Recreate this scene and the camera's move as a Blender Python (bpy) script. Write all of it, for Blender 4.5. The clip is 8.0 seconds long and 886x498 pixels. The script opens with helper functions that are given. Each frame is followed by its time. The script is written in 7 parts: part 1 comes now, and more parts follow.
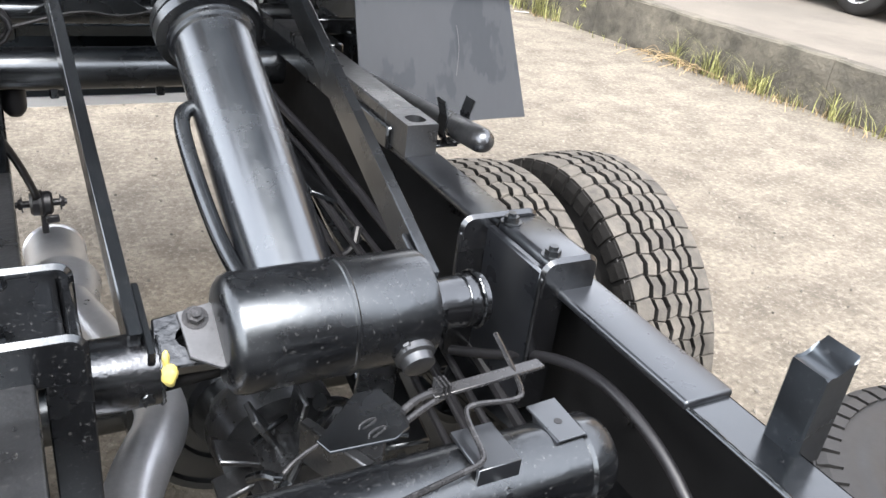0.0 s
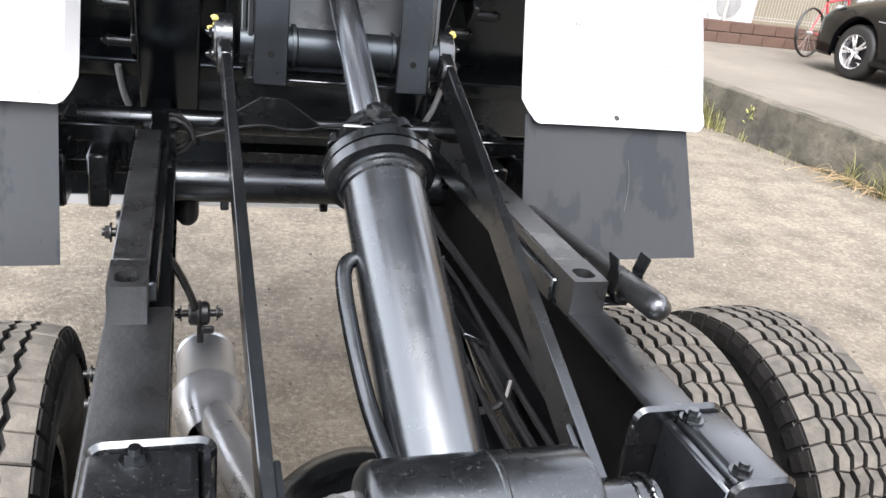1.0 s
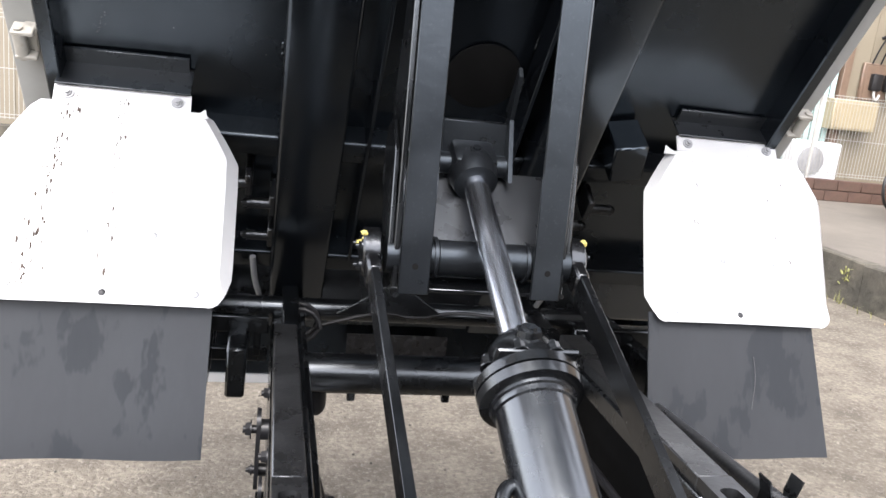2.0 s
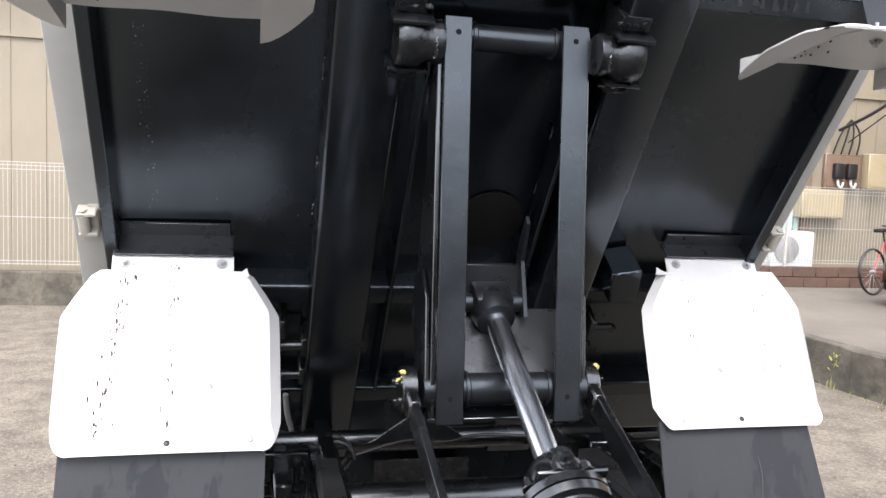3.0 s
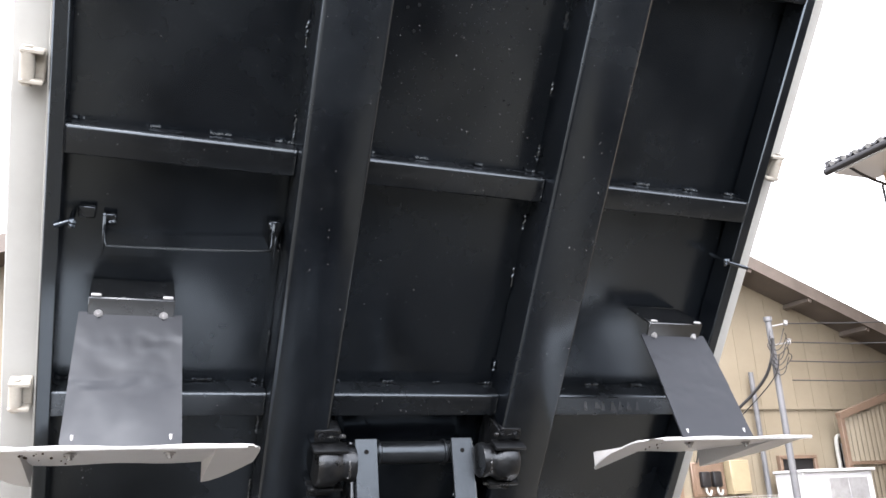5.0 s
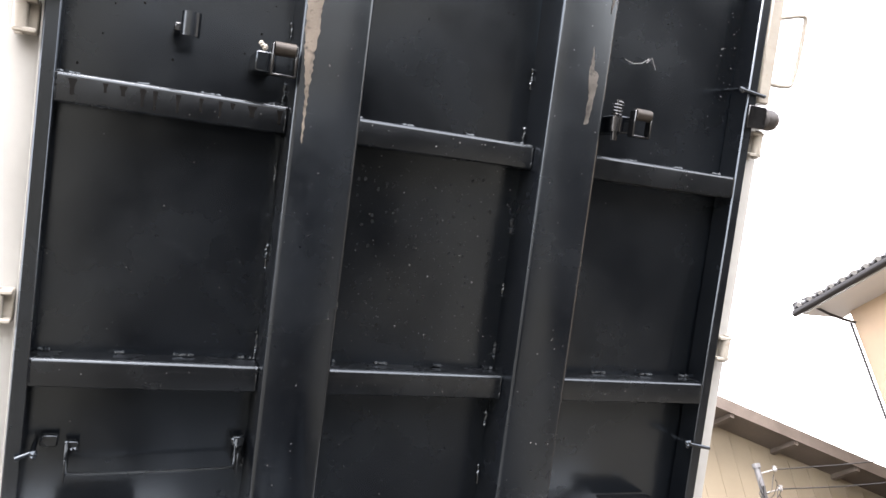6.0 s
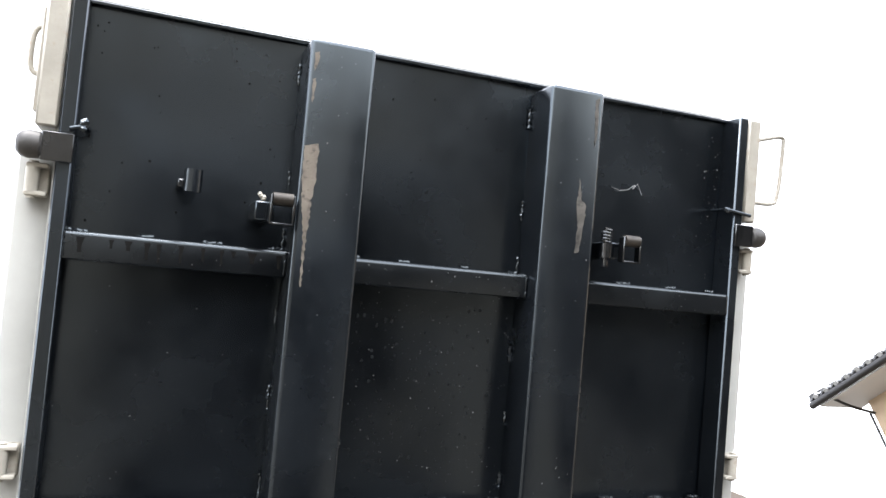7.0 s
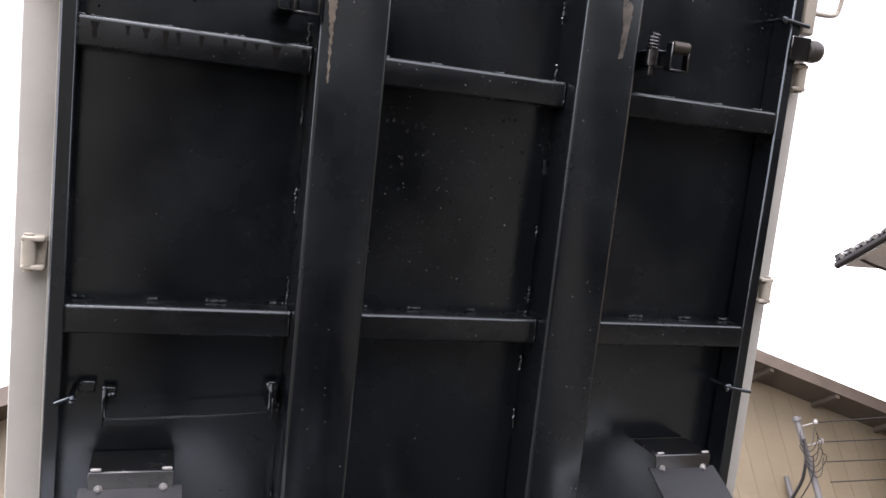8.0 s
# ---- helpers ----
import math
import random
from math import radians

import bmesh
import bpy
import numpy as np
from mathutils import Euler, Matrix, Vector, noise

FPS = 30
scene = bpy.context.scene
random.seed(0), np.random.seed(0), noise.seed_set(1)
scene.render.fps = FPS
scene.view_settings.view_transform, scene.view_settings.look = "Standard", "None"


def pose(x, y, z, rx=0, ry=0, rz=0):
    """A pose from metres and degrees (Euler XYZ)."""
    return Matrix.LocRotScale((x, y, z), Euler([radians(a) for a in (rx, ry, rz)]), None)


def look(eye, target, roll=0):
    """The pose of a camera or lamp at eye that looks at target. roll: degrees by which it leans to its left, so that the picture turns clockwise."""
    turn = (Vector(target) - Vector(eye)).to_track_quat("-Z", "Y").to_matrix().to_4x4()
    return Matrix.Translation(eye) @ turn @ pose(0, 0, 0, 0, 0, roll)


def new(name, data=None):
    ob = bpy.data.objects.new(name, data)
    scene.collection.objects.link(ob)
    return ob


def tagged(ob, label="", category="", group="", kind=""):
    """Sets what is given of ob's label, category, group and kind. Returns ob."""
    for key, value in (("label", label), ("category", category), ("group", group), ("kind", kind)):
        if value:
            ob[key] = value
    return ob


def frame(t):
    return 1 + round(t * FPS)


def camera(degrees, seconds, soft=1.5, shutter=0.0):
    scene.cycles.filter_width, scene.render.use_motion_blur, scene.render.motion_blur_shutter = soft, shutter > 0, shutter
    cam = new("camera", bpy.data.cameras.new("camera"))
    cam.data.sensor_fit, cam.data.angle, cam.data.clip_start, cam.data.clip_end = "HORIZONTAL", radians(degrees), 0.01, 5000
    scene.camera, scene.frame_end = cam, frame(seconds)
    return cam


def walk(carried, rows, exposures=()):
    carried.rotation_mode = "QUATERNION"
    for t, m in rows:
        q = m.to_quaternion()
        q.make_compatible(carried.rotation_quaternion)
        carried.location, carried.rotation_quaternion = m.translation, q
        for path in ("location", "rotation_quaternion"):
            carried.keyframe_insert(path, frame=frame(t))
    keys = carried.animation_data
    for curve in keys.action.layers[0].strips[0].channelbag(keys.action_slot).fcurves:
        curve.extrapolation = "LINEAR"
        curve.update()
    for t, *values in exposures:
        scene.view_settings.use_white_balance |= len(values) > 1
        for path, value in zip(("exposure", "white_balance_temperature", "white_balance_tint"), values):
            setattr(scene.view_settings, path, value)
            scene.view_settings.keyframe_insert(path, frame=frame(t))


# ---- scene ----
cam = camera(57.8, 8.0)
PATH = [
    (0, (-0.32, -1.367, 1.514), (0.593, 0.161, 0.602), 7.5),
    (0.5, (-0.287, -1.271, 1.558), (0.453, 0.384, 0.713), 7.7),
    (1, (-0.31, -1.204, 1.585), (0.302, 0.541, 0.822), 7.8),
    (1.5, (-0.368, -1.159, 1.658), (0.099, 0.694, 1.07), 7.3),
    (1.7, (-0.404, -1.156, 1.677), (0.037, 0.722, 1.15), 7.2),
    (3, (-0.607, -1.357, 1.813), (-0.153, 0.583, 1.634), 2.4),
    (3.5, (-0.69, -1.512, 1.833), (-0.107, 0.401, 1.826), 1.7),
    (4, (-0.813, -1.638, 1.875), (-0.13, 0.23, 2.079), 0.6),
    (4.5, (-0.813, -1.693, 1.964), (-0.118, 0.14, 2.361), -1.1),
    (4.7, (-0.81, -1.715, 1.977), (-0.111, 0.095, 2.465), -1.6),
    (5.8, (-0.809, -1.875, 2.119), (-0.057, -0.234, 2.981), -5.7),
    (6, (-0.794, -1.898, 2.108), (-0.061, -0.295, 3.053), -6.5),
    (6.5, (-0.81, -1.944, 2.148), (-0.085, -0.417, 3.218), -8.5),
    (7, (-0.792, -1.995, 2.156), (-0.101, -0.518, 3.313), -9.1),
    (7.5, (-0.769, -1.96, 2.144), (-0.084, -0.455, 3.267), -9.1),
    (8, (-0.769, -1.847, 2.083), (-0.109, -0.169, 2.948), -6.1),
]
EXPOSURES = [(0.0, 2.25, 6550, 12), (0.5, 2.25, 6600, 12), (1.0, 2.0, 6600, 13), (1.5, 1.85, 6600, 14), (3.0, 1.6, 6600, 15), (3.5, 1.8, 6600, 15), (4.0, 2.0, 6450, 15), (5.5, 2.15, 6800, 17), (6.0, 2.3, 6950, 18), (6.5, 2.25, 6800, 16), (7.1, 1.8, 6450, 11), (7.5, 1.1, 6100, 10), (8.0, 1.25, 6950, 22)]
walk(cam, [(t, look(eye, target, roll)) for t, eye, target, roll in PATH], EXPOSURES)

# ---- world and light: a bright overcast day ----
world = bpy.data.worlds.new("overcast_sky")
scene.world = world
world.use_nodes = True
wn, wl = world.node_tree.nodes, world.node_tree.links
sky = wn.new("ShaderNodeTexSky")
sky.sky_type, sky.sun_disc = "NISHITA", False
sky.sun_elevation, sky.sun_rotation = radians(58), radians(200)
grey = wn.new("ShaderNodeHueSaturation")
grey.inputs["Saturation"].default_value = 0.22
back = wn["Background"]
back.inputs["Strength"].default_value = 0.138
# an overcast sky is about three times brighter overhead than at the horizon
coord, split = wn.new("ShaderNodeTexCoord"), wn.new("ShaderNodeSeparateXYZ")
lift_ = wn.new("ShaderNodeMapRange")
for key, v in zip(("From Min", "From Max", "To Min", "To Max"), (0.0, 1.0, 2.2, 2.7)):
    lift_.inputs[key].default_value = v
cloud = wn.new("ShaderNodeVectorMath")
cloud.operation = "SCALE"
wl.new(coord.outputs["Generated"], split.inputs[0])
wl.new(split.outputs["Z"], lift_.inputs["Value"])
wl.new(sky.outputs["Color"], grey.inputs["Color"])
wl.new(grey.outputs["Color"], cloud.inputs[0])
wl.new(lift_.outputs["Result"], cloud.inputs["Scale"])
wl.new(cloud.outputs["Vector"], back.inputs["Color"])
sun_data = bpy.data.lights.new("sun", "SUN")
sun_data.energy, sun_data.angle, sun_data.color = 1.9, radians(35), (1.0, 0.985, 0.96)
sun = new("sun", sun_data)
sun.matrix_world = look((-3, -6, 10), (0, 0, 0))


# ---- materials ----
def mat(name, base, rough=0.5, metal=0.0, vary=0.15, scale=8.0, bump=0.0, bump_scale=60.0, spots=None, spot_amount=0.5,
        spot_scale=40.0, coat=0.0, island=0.0, rough_vary=0.1, stretch=(1, 1, 1), spec=0.5, objvary=0.0, bump_detail=4.0, coat_ior=1.5, coat_rough=0.12, ior=1.5, tint=(1, 1, 1), spot_soft=0.0):
    m = bpy.data.materials.new(name)
    m.use_nodes = True
    n, k = m.node_tree.nodes, m.node_tree.links
    b = n["Principled BSDF"]
    tc, mp = n.new("ShaderNodeTexCoord"), n.new("ShaderNodeMapping")
    mp.inputs["Scale"].default_value = stretch
    k.new(tc.outputs["Object"], mp.inputs["Vector"])

    def noise_node(sc, detail=5.0, rough_=0.6):
        t = n.new("ShaderNodeTexNoise")
        t.inputs["Scale"].default_value, t.inputs["Detail"].default_value, t.inputs["Roughness"].default_value = sc, detail, rough_
        k.new(mp.outputs["Vector"], t.inputs["Vector"])
        return t.outputs["Fac"]

    def ramp(src, lo, hi, a, c):
        r = n.new("ShaderNodeMapRange")
        for key, v in zip(("From Min", "From Max", "To Min", "To Max"), (lo, hi, a, c)):
            r.inputs[key].default_value = v
        k.new(src, r.inputs["Value"])
        return r.outputs["Result"]

    def mix(fac, a, c, kind="MIX"):
        x = n.new("ShaderNodeMix")
        x.data_type, x.blend_type = "RGBA", kind
        for sock, v in ((x.inputs[0], fac), (x.inputs[6], a), (x.inputs[7], c)):
            if isinstance(v, (int, float)):
                sock.default_value = v
            elif isinstance(v, tuple):
                sock.default_value = (*v, 1)
            else:
                k.new(v, sock)
        return x.outputs[2]

    big, fine = noise_node(scale), noise_node(scale * 9, 3.0)
    lo, hi = tuple(c * (1 - vary) for c in base), tuple(min(1, c * (1 + vary)) for c in base)
    col = mix(ramp(big, 0.3, 0.7, 0, 1), lo, hi)
    col = mix(ramp(fine, 0.3, 0.7, 0, 0.5 * min(1, vary * 3)), col, tuple(c * 0.75 for c in base))
    if spots:
        col = mix(ramp(noise_node(spot_scale, 4.0), 0.62 - 0.12 * spot_amount, 0.62 - 0.12 * spot_amount + spot_soft if spot_soft else 0.72, 0, min(1.0, spot_amount * 1.3)), col, spots)
    if island:
        g = n.new("ShaderNodeNewGeometry")
        col = mix(1.0, col, ramp(g.outputs["Random Per Island"], 0, 1, 1 - island, 1 + island), "MULTIPLY")
    if objvary:
        g = n.new("ShaderNodeObjectInfo")
        col = mix(1.0, col, ramp(g.outputs["Random"], 0, 1, 1 - objvary, 1 + objvary), "MULTIPLY")
    k.new(col, b.inputs["Base Color"])
    k.new(ramp(big, 0.3, 0.7, max(0.02, rough - rough_vary), min(1, rough + rough_vary)), b.inputs["Roughness"])
    b.inputs["Metallic"].default_value = metal
    b.inputs["Specular IOR Level"].default_value = spec
    b.inputs["Coat Weight"].default_value = coat
    b.inputs["Coat Roughness"].default_value = coat_rough
    b.inputs["Coat IOR"].default_value = coat_ior
    b.inputs["IOR"].default_value = ior
    b.inputs["Specular Tint"].default_value = (*tint, 1)
    if bump:
        bp = n.new("ShaderNodeBump")
        bp.inputs["Strength"].default_value, bp.inputs["Distance"].default_value = 1.0, bump
        k.new(noise_node(bump_scale, bump_detail), bp.inputs["Height"])
        k.new(bp.outputs["Normal"], b.inputs["Normal"])
    return m


BLACK = mat("black_chassis_paint", (0.0024, 0.0026, 0.003), 0.24, vary=0.3, scale=5, bump=0.0004, bump_scale=22, spots=(0.06, 0.06, 0.06), spot_amount=0.24, spot_scale=240, rough_vary=0.09, bump_detail=2.5, ior=1.75, tint=(0.88, 0.95, 1.0))
DUSTY = mat("dusty_black_paint", (0.0092, 0.0094, 0.0099), 0.32, vary=0.4, scale=9, bump=0.0009, bump_scale=70, spots=(0.07, 0.068, 0.064), spot_amount=0.3, spot_scale=230, rough_vary=0.12, bump_detail=2.5, ior=1.75, tint=(0.9, 0.95, 1.0))
BEDBLK = mat("black_underbody_paint", (0.0023, 0.003, 0.0043), 0.24, vary=0.4, scale=2.2, bump=0.0013, bump_scale=3.5, spots=(0.011, 0.0125, 0.015), spot_amount=0.4, spot_scale=60, rough_vary=0.1, ior=1.66, bump_detail=2.0, tint=(0.74, 0.88, 1.0))
MEMBER = mat("black_member_paint", (0.003, 0.0035, 0.0043), 0.25, vary=0.35, scale=5, bump=0.0006, bump_scale=9, spots=(0.03, 0.032, 0.035), spot_amount=0.2, spot_scale=75, rough_vary=0.08, ior=1.62, bump_detail=1.5, tint=(0.78, 0.9, 1.0))
BARREL = mat("glossy_black_barrel", (0.004, 0.0043, 0.0052), 0.25, vary=0.2, scale=14, bump=0.00015, bump_scale=9, rough_vary=0.05, bump_detail=1.0, ior=2.05, spots=(0.08, 0.08, 0.085), spot_amount=0.22, spot_scale=200, tint=(0.88, 0.95, 1.0))
ROUGHBLK = mat("lumpy_black_paint", (0.003, 0.0031, 0.0035), 0.22, vary=0.3, scale=20, bump=0.001, bump_scale=45, spots=(0.05, 0.05, 0.05), spot_amount=0.3, spot_scale=180, rough_vary=0.08, bump_detail=2.5, ior=1.7, tint=(0.9, 0.95, 1.0))
FLECK = mat("pale_splash", (0.11, 0.112, 0.115), 0.7, vary=0.5, scale=40, island=0.6)
HAZE = mat("grey_dust_film", (0.0036, 0.0042, 0.0052), 0.32, vary=0.5, scale=30, island=0.5, ior=1.6, tint=(0.8, 0.9, 1.0))
LIFTBLK = mat("black_lift_paint", (0.0062, 0.0069, 0.008), 0.33, vary=0.3, scale=6, bump=0.0007, bump_scale=26, spots=(0.035, 0.037, 0.04), spot_amount=0.3, spot_scale=110, rough_vary=0.08, bump_detail=2.5, ior=1.56, tint=(0.78, 0.9, 1.0))
MATTE = mat("matt_black", (0.006, 0.006, 0.006), 0.85, vary=0.4, scale=20, spec=0.1)
SATIN = mat("satin_black_steel", (0.0062, 0.0067, 0.008), 0.3, vary=0.2, scale=14, bump=0.0001, bump_scale=20, rough_vary=0.06, bump_detail=1.0, ior=1.7, coat=0.4, coat_rough=0.28, tint=(0.86, 0.94, 1.0))
TANKBLK = mat("speckled_tank_paint", (0.0028, 0.003, 0.0035), 0.26, vary=0.3, scale=7, bump=0.0005, bump_scale=30, spots=(0.09, 0.09, 0.09), spot_amount=0.3, spot_scale=170, rough_vary=0.1, bump_detail=2.5, ior=1.66, tint=(0.88, 0.95, 1.0))
PLATEST = mat("bare_plate_steel", (0.06, 0.062, 0.066), 0.4, 0.4, vary=0.3, scale=20, spots=(0.015, 0.015, 0.015), spot_amount=0.5, spot_scale=60)
CASTBLK = mat("cast_black_paint", (0.003, 0.0032, 0.0037), 0.34, vary=0.4, scale=20, bump=0.0018, bump_scale=40, spots=(0.04, 0.04, 0.042), spot_amount=0.25, spot_scale=150, rough_vary=0.12, bump_detail=3.0, ior=1.5, tint=(0.88, 0.95, 1.0))
CHROME = mat("hard_chrome", (0.6, 0.63, 0.68), 0.24, 1.0, vary=0.03, scale=20, rough_vary=0.015)
ALU = mat("silver_exhaust_coating", (0.44, 0.45, 0.47), 0.33, 0.85, vary=0.14, scale=12, bump=0.0005, bump_scale=90)
WHITE = mat("white_fender_paint", (0.47, 0.475, 0.475), 0.4, vary=0.05, scale=3, bump=0.0006, bump_scale=8, bump_detail=1.0, spots=(0.42, 0.41, 0.39), spot_amount=0.15, spot_scale=12)
GATEWHITE = mat("grey_white_gate_paint", (0.295, 0.3, 0.288), 0.45, vary=0.08, scale=4, bump=0.0005, bump_scale=20)
CREAM = mat("cream_latch_paint", (0.3, 0.285, 0.25), 0.5, vary=0.15, scale=12, spots=(0.2, 0.12, 0.07), spot_amount=0.25, spot_scale=40)
RUBBER = mat("rubber_sheet", (0.022, 0.021, 0.021), 0.5, vary=0.3, scale=9, bump=0.001, bump_scale=40, bump_detail=2.5, spots=(0.07, 0.055, 0.045), spot_amount=0.3, spot_scale=30)
FLAP = mat("water_stained_rubber", (0.027, 0.0295, 0.033), 0.58, vary=0.15, scale=2.5, spec=0.3, bump=0.0012, bump_scale=8, spots=(0.017, 0.0195, 0.023), spot_amount=0.8, spot_scale=4.2, spot_soft=0.035, bump_detail=1.5, stretch=(2.0, 0.7, 0.9), rough_vary=0.15)
TYRE = mat("tyre_rubber", (0.009, 0.0088, 0.0086), 0.5, vary=0.25, scale=9, bump=0.0005, bump_scale=80, spec=0.45, rough_vary=0.15)
SHOULDER = mat("tyre_shoulder_rubber", (0.009, 0.0086, 0.008), 0.7, vary=0.4, scale=11, bump=0.0016, bump_scale=90, spots=(0.025, 0.023, 0.02), spot_amount=0.3, spot_scale=20, island=0.3, spec=0.2)
TREAD = mat("dusty_tyre_tread", (0.06, 0.054, 0.045), 0.8, vary=0.6, scale=26, bump=0.0022, bump_scale=70, spots=(0.024, 0.022, 0.019), spot_amount=0.5, spot_scale=36, island=0.2)


def ground_mat(name, light, mid, dark, pebble):
    mt = bpy.data.materials.new(name)
    mt.use_nodes = True
    n, k = mt.node_tree.nodes, mt.node_tree.links
    b = n["Principled BSDF"]
    tc = n.new("ShaderNodeTexCoord")

    def tex(kind, sc, detail=6.0):
        t = n.new(kind)
        t.inputs["Scale"].default_value = sc
        if kind == "ShaderNodeTexNoise":
            t.inputs["Detail"].default_value, t.inputs["Roughness"].default_value = detail, 0.65
        k.new(tc.outputs["Object"], t.inputs["Vector"])
        return t

    def rng(src, lo, hi, a, c):
        r = n.new("ShaderNodeMapRange")
        for key, v in zip(("From Min", "From Max", "To Min", "To Max"), (lo, hi, a, c)):
            r.inputs[key].default_value = v
        k.new(src, r.inputs["Value"])
        return r.outputs["Result"]

    def mix(fac, a, c):
        x = n.new("ShaderNodeMix")
        x.data_type = "RGBA"
        for sock, v in ((x.inputs[0], fac), (x.inputs[6], a), (x.inputs[7], c)):
            if isinstance(v, tuple):
                sock.default_value = (*v, 1)
            else:
                k.new(v, sock)
        return x.outputs[2]

    big, mid_n, fine, grit = tex("ShaderNodeTexNoise", 0.55), tex("ShaderNodeTexNoise", 4.0), tex("ShaderNodeTexNoise", 38.0), tex("ShaderNodeTexVoronoi", 55.0)
    col = mix(rng(big.outputs["Fac"], 0.35, 0.65, 0, 1), mid, light)
    col = mix(rng(mid_n.outputs["Fac"], 0.4, 0.66, 0, 0.9), col, dark)
    patch = tex("ShaderNodeTexNoise", 13.0)
    col = mix(rng(patch.outputs["Fac"], 0.5, 0.7, 0, 0.6), col, tuple(c * 0.7 for c in mid))
    col = mix(rng(fine.outputs["Fac"], 0.53, 0.62, 0, 0.65), col, tuple(c * 0.6 for c in mid))
    col = mix(rng(fine.outputs["Fac"], 0.47, 0.36, 0, 0.45), col, pebble)
    col = mix(rng(grit.outputs["Distance"], 0.2, 0.08, 0, 0.5), col, pebble)
    k.new(col, b.inputs["Base Color"])
    b.inputs["Roughness"].default_value = 0.92
    b.inputs["Specular IOR Level"].default_value = 0.25
    bp = n.new("ShaderNodeBump")
    bp.inputs["Distance"].default_value = 0.02
    k.new(fine.outputs["Fac"], bp.inputs["Height"])
    k.new(bp.outputs["Normal"], b.inputs["Normal"])
    return mt


GROUND = ground_mat("worn_concrete_yard", (0.168, 0.148, 0.118), (0.128, 0.112, 0.089), (0.07, 0.061, 0.049), (0.24, 0.216, 0.178))
KERBM = mat("weathered_concrete", (0.07, 0.063, 0.048), 0.9, vary=0.65, scale=2.6, bump=0.012, bump_scale=22, spots=(0.022, 0.021, 0.014), spot_amount=1.1, spot_scale=5, bump_detail=6.0)
GRIT = mat("mixed_grit", (0.12, 0.108, 0.09), 0.9, vary=0.3, scale=3, island=0.6)
LOT = mat("parking_lot_concrete", (0.1, 0.088, 0.072), 0.9, vary=0.3, scale=0.6, bump=0.003, bump_scale=40, spots=(0.07, 0.061, 0.05), spot_amount=0.8, spot_scale=1.4)
BRICKM = mat("red_brown_block", (0.075, 0.042, 0.03), 0.85, vary=0.35, scale=5, bump=0.003, bump_scale=60, objvary=0.15, spots=(0.04, 0.032, 0.022), spot_amount=0.5, spot_scale=4)
MORTAR = mat("mortar", (0.06, 0.046, 0.037), 0.95, vary=0.2)
SIDING = mat("cream_siding", (0.165, 0.142, 0.102), 0.6, vary=0.08, scale=1.2, spots=(0.14, 0.12, 0.085), spot_amount=0.4, spot_scale=2.5)
PEACH = mat("peach_render", (0.36, 0.275, 0.195), 0.8, vary=0.06, scale=1.5)
ROOFM = mat("brown_roof_metal", (0.085, 0.07, 0.06), 0.6, vary=0.3, scale=3)
TILEM = mat("grey_roof_tile", (0.11, 0.115, 0.125), 0.45, vary=0.25, scale=8, objvary=0.2)
PVC = mat("white_fence_coating", (0.29, 0.29, 0.27), 0.45, vary=0.05)
ZINC = mat("galvanised_steel", (0.3, 0.305, 0.31), 0.5, 0.4, vary=0.2, scale=6)
CONC_POLE = mat("grey_pole_paint", (0.1, 0.103, 0.11), 0.6, 0.1, vary=0.15, scale=4)
YELLOW = mat("yellow_grease", (0.42, 0.35, 0.1), 0.35, vary=0.2, scale=30)
BEIGE = mat("beige_plastic", (0.25, 0.208, 0.13), 0.55, vary=0.08)
DARK = mat("dark_plastic", (0.008, 0.008, 0.009), 0.42, vary=0.3, spec=0.4)
CARPAINT = mat("black_car_paint", (0.002, 0.002, 0.0024), 0.05, vary=0.1, scale=2, rough_vary=0.02, spec=0.42)
GLASS = mat("tinted_car_glass", (0.012, 0.02, 0.017), 0.03, vary=0.1, rough_vary=0.01, spec=0.6)
LAMP = mat("headlamp_glass", (0.75, 0.77, 0.8), 0.1, 0.3, vary=0.1)
RED = mat("red_bicycle_paint", (0.28, 0.025, 0.035), 0.4, vary=0.1)
GRASS = mat("dry_green_grass", (0.15, 0.15, 0.05), 0.8, vary=0.45, scale=6, island=0.6)
DRYG = mat("dead_brown_grass", (0.2, 0.145, 0.075), 0.85, vary=0.4, scale=6, island=0.5)
GREYM = mat("scuffed_rubber", (0.075, 0.076, 0.08), 0.7, vary=0.3, scale=30)
GREYZ = mat("worn_dark_steel", (0.022, 0.022, 0.023), 0.24, 0.3, vary=0.4, scale=30, spots=(0.12, 0.12, 0.12), spot_amount=0.25, spot_scale=120)
BRASSR = mat("worn_roller_steel", (0.03, 0.026, 0.022), 0.45, 0.4, vary=0.4, scale=40)
ALLOY = mat("alloy_wheel", (0.6, 0.6, 0.61), 0.3, 0.8, vary=0.08)
CABM = mat("cab_paint", (0.01, 0.011, 0.012), 0.3, vary=0.1, scale=2)
RUST = mat("rusty_chip", (0.045, 0.03, 0.022), 0.8, vary=0.5, scale=60)
APRON = mat("wrinkled_rubber", (0.012, 0.013, 0.0155), 0.48, vary=0.2, scale=6, bump=0.001, bump_scale=10, rough_vary=0.14, bump_detail=2.0, spec=0.25, tint=(0.84, 0.92, 1))
BRASS = mat("worn_bare_steel", (0.15, 0.13, 0.108), 0.5, 0.1, vary=0.35, scale=25, spots=(0.006, 0.006, 0.007), spot_amount=0.95, spot_scale=50)
SCUFF = mat("dark_scuffed_steel", (0.085, 0.08, 0.073), 0.45, 0.1, vary=0.4, scale=30, spots=(0.005, 0.005, 0.006), spot_amount=1.0, spot_scale=55)
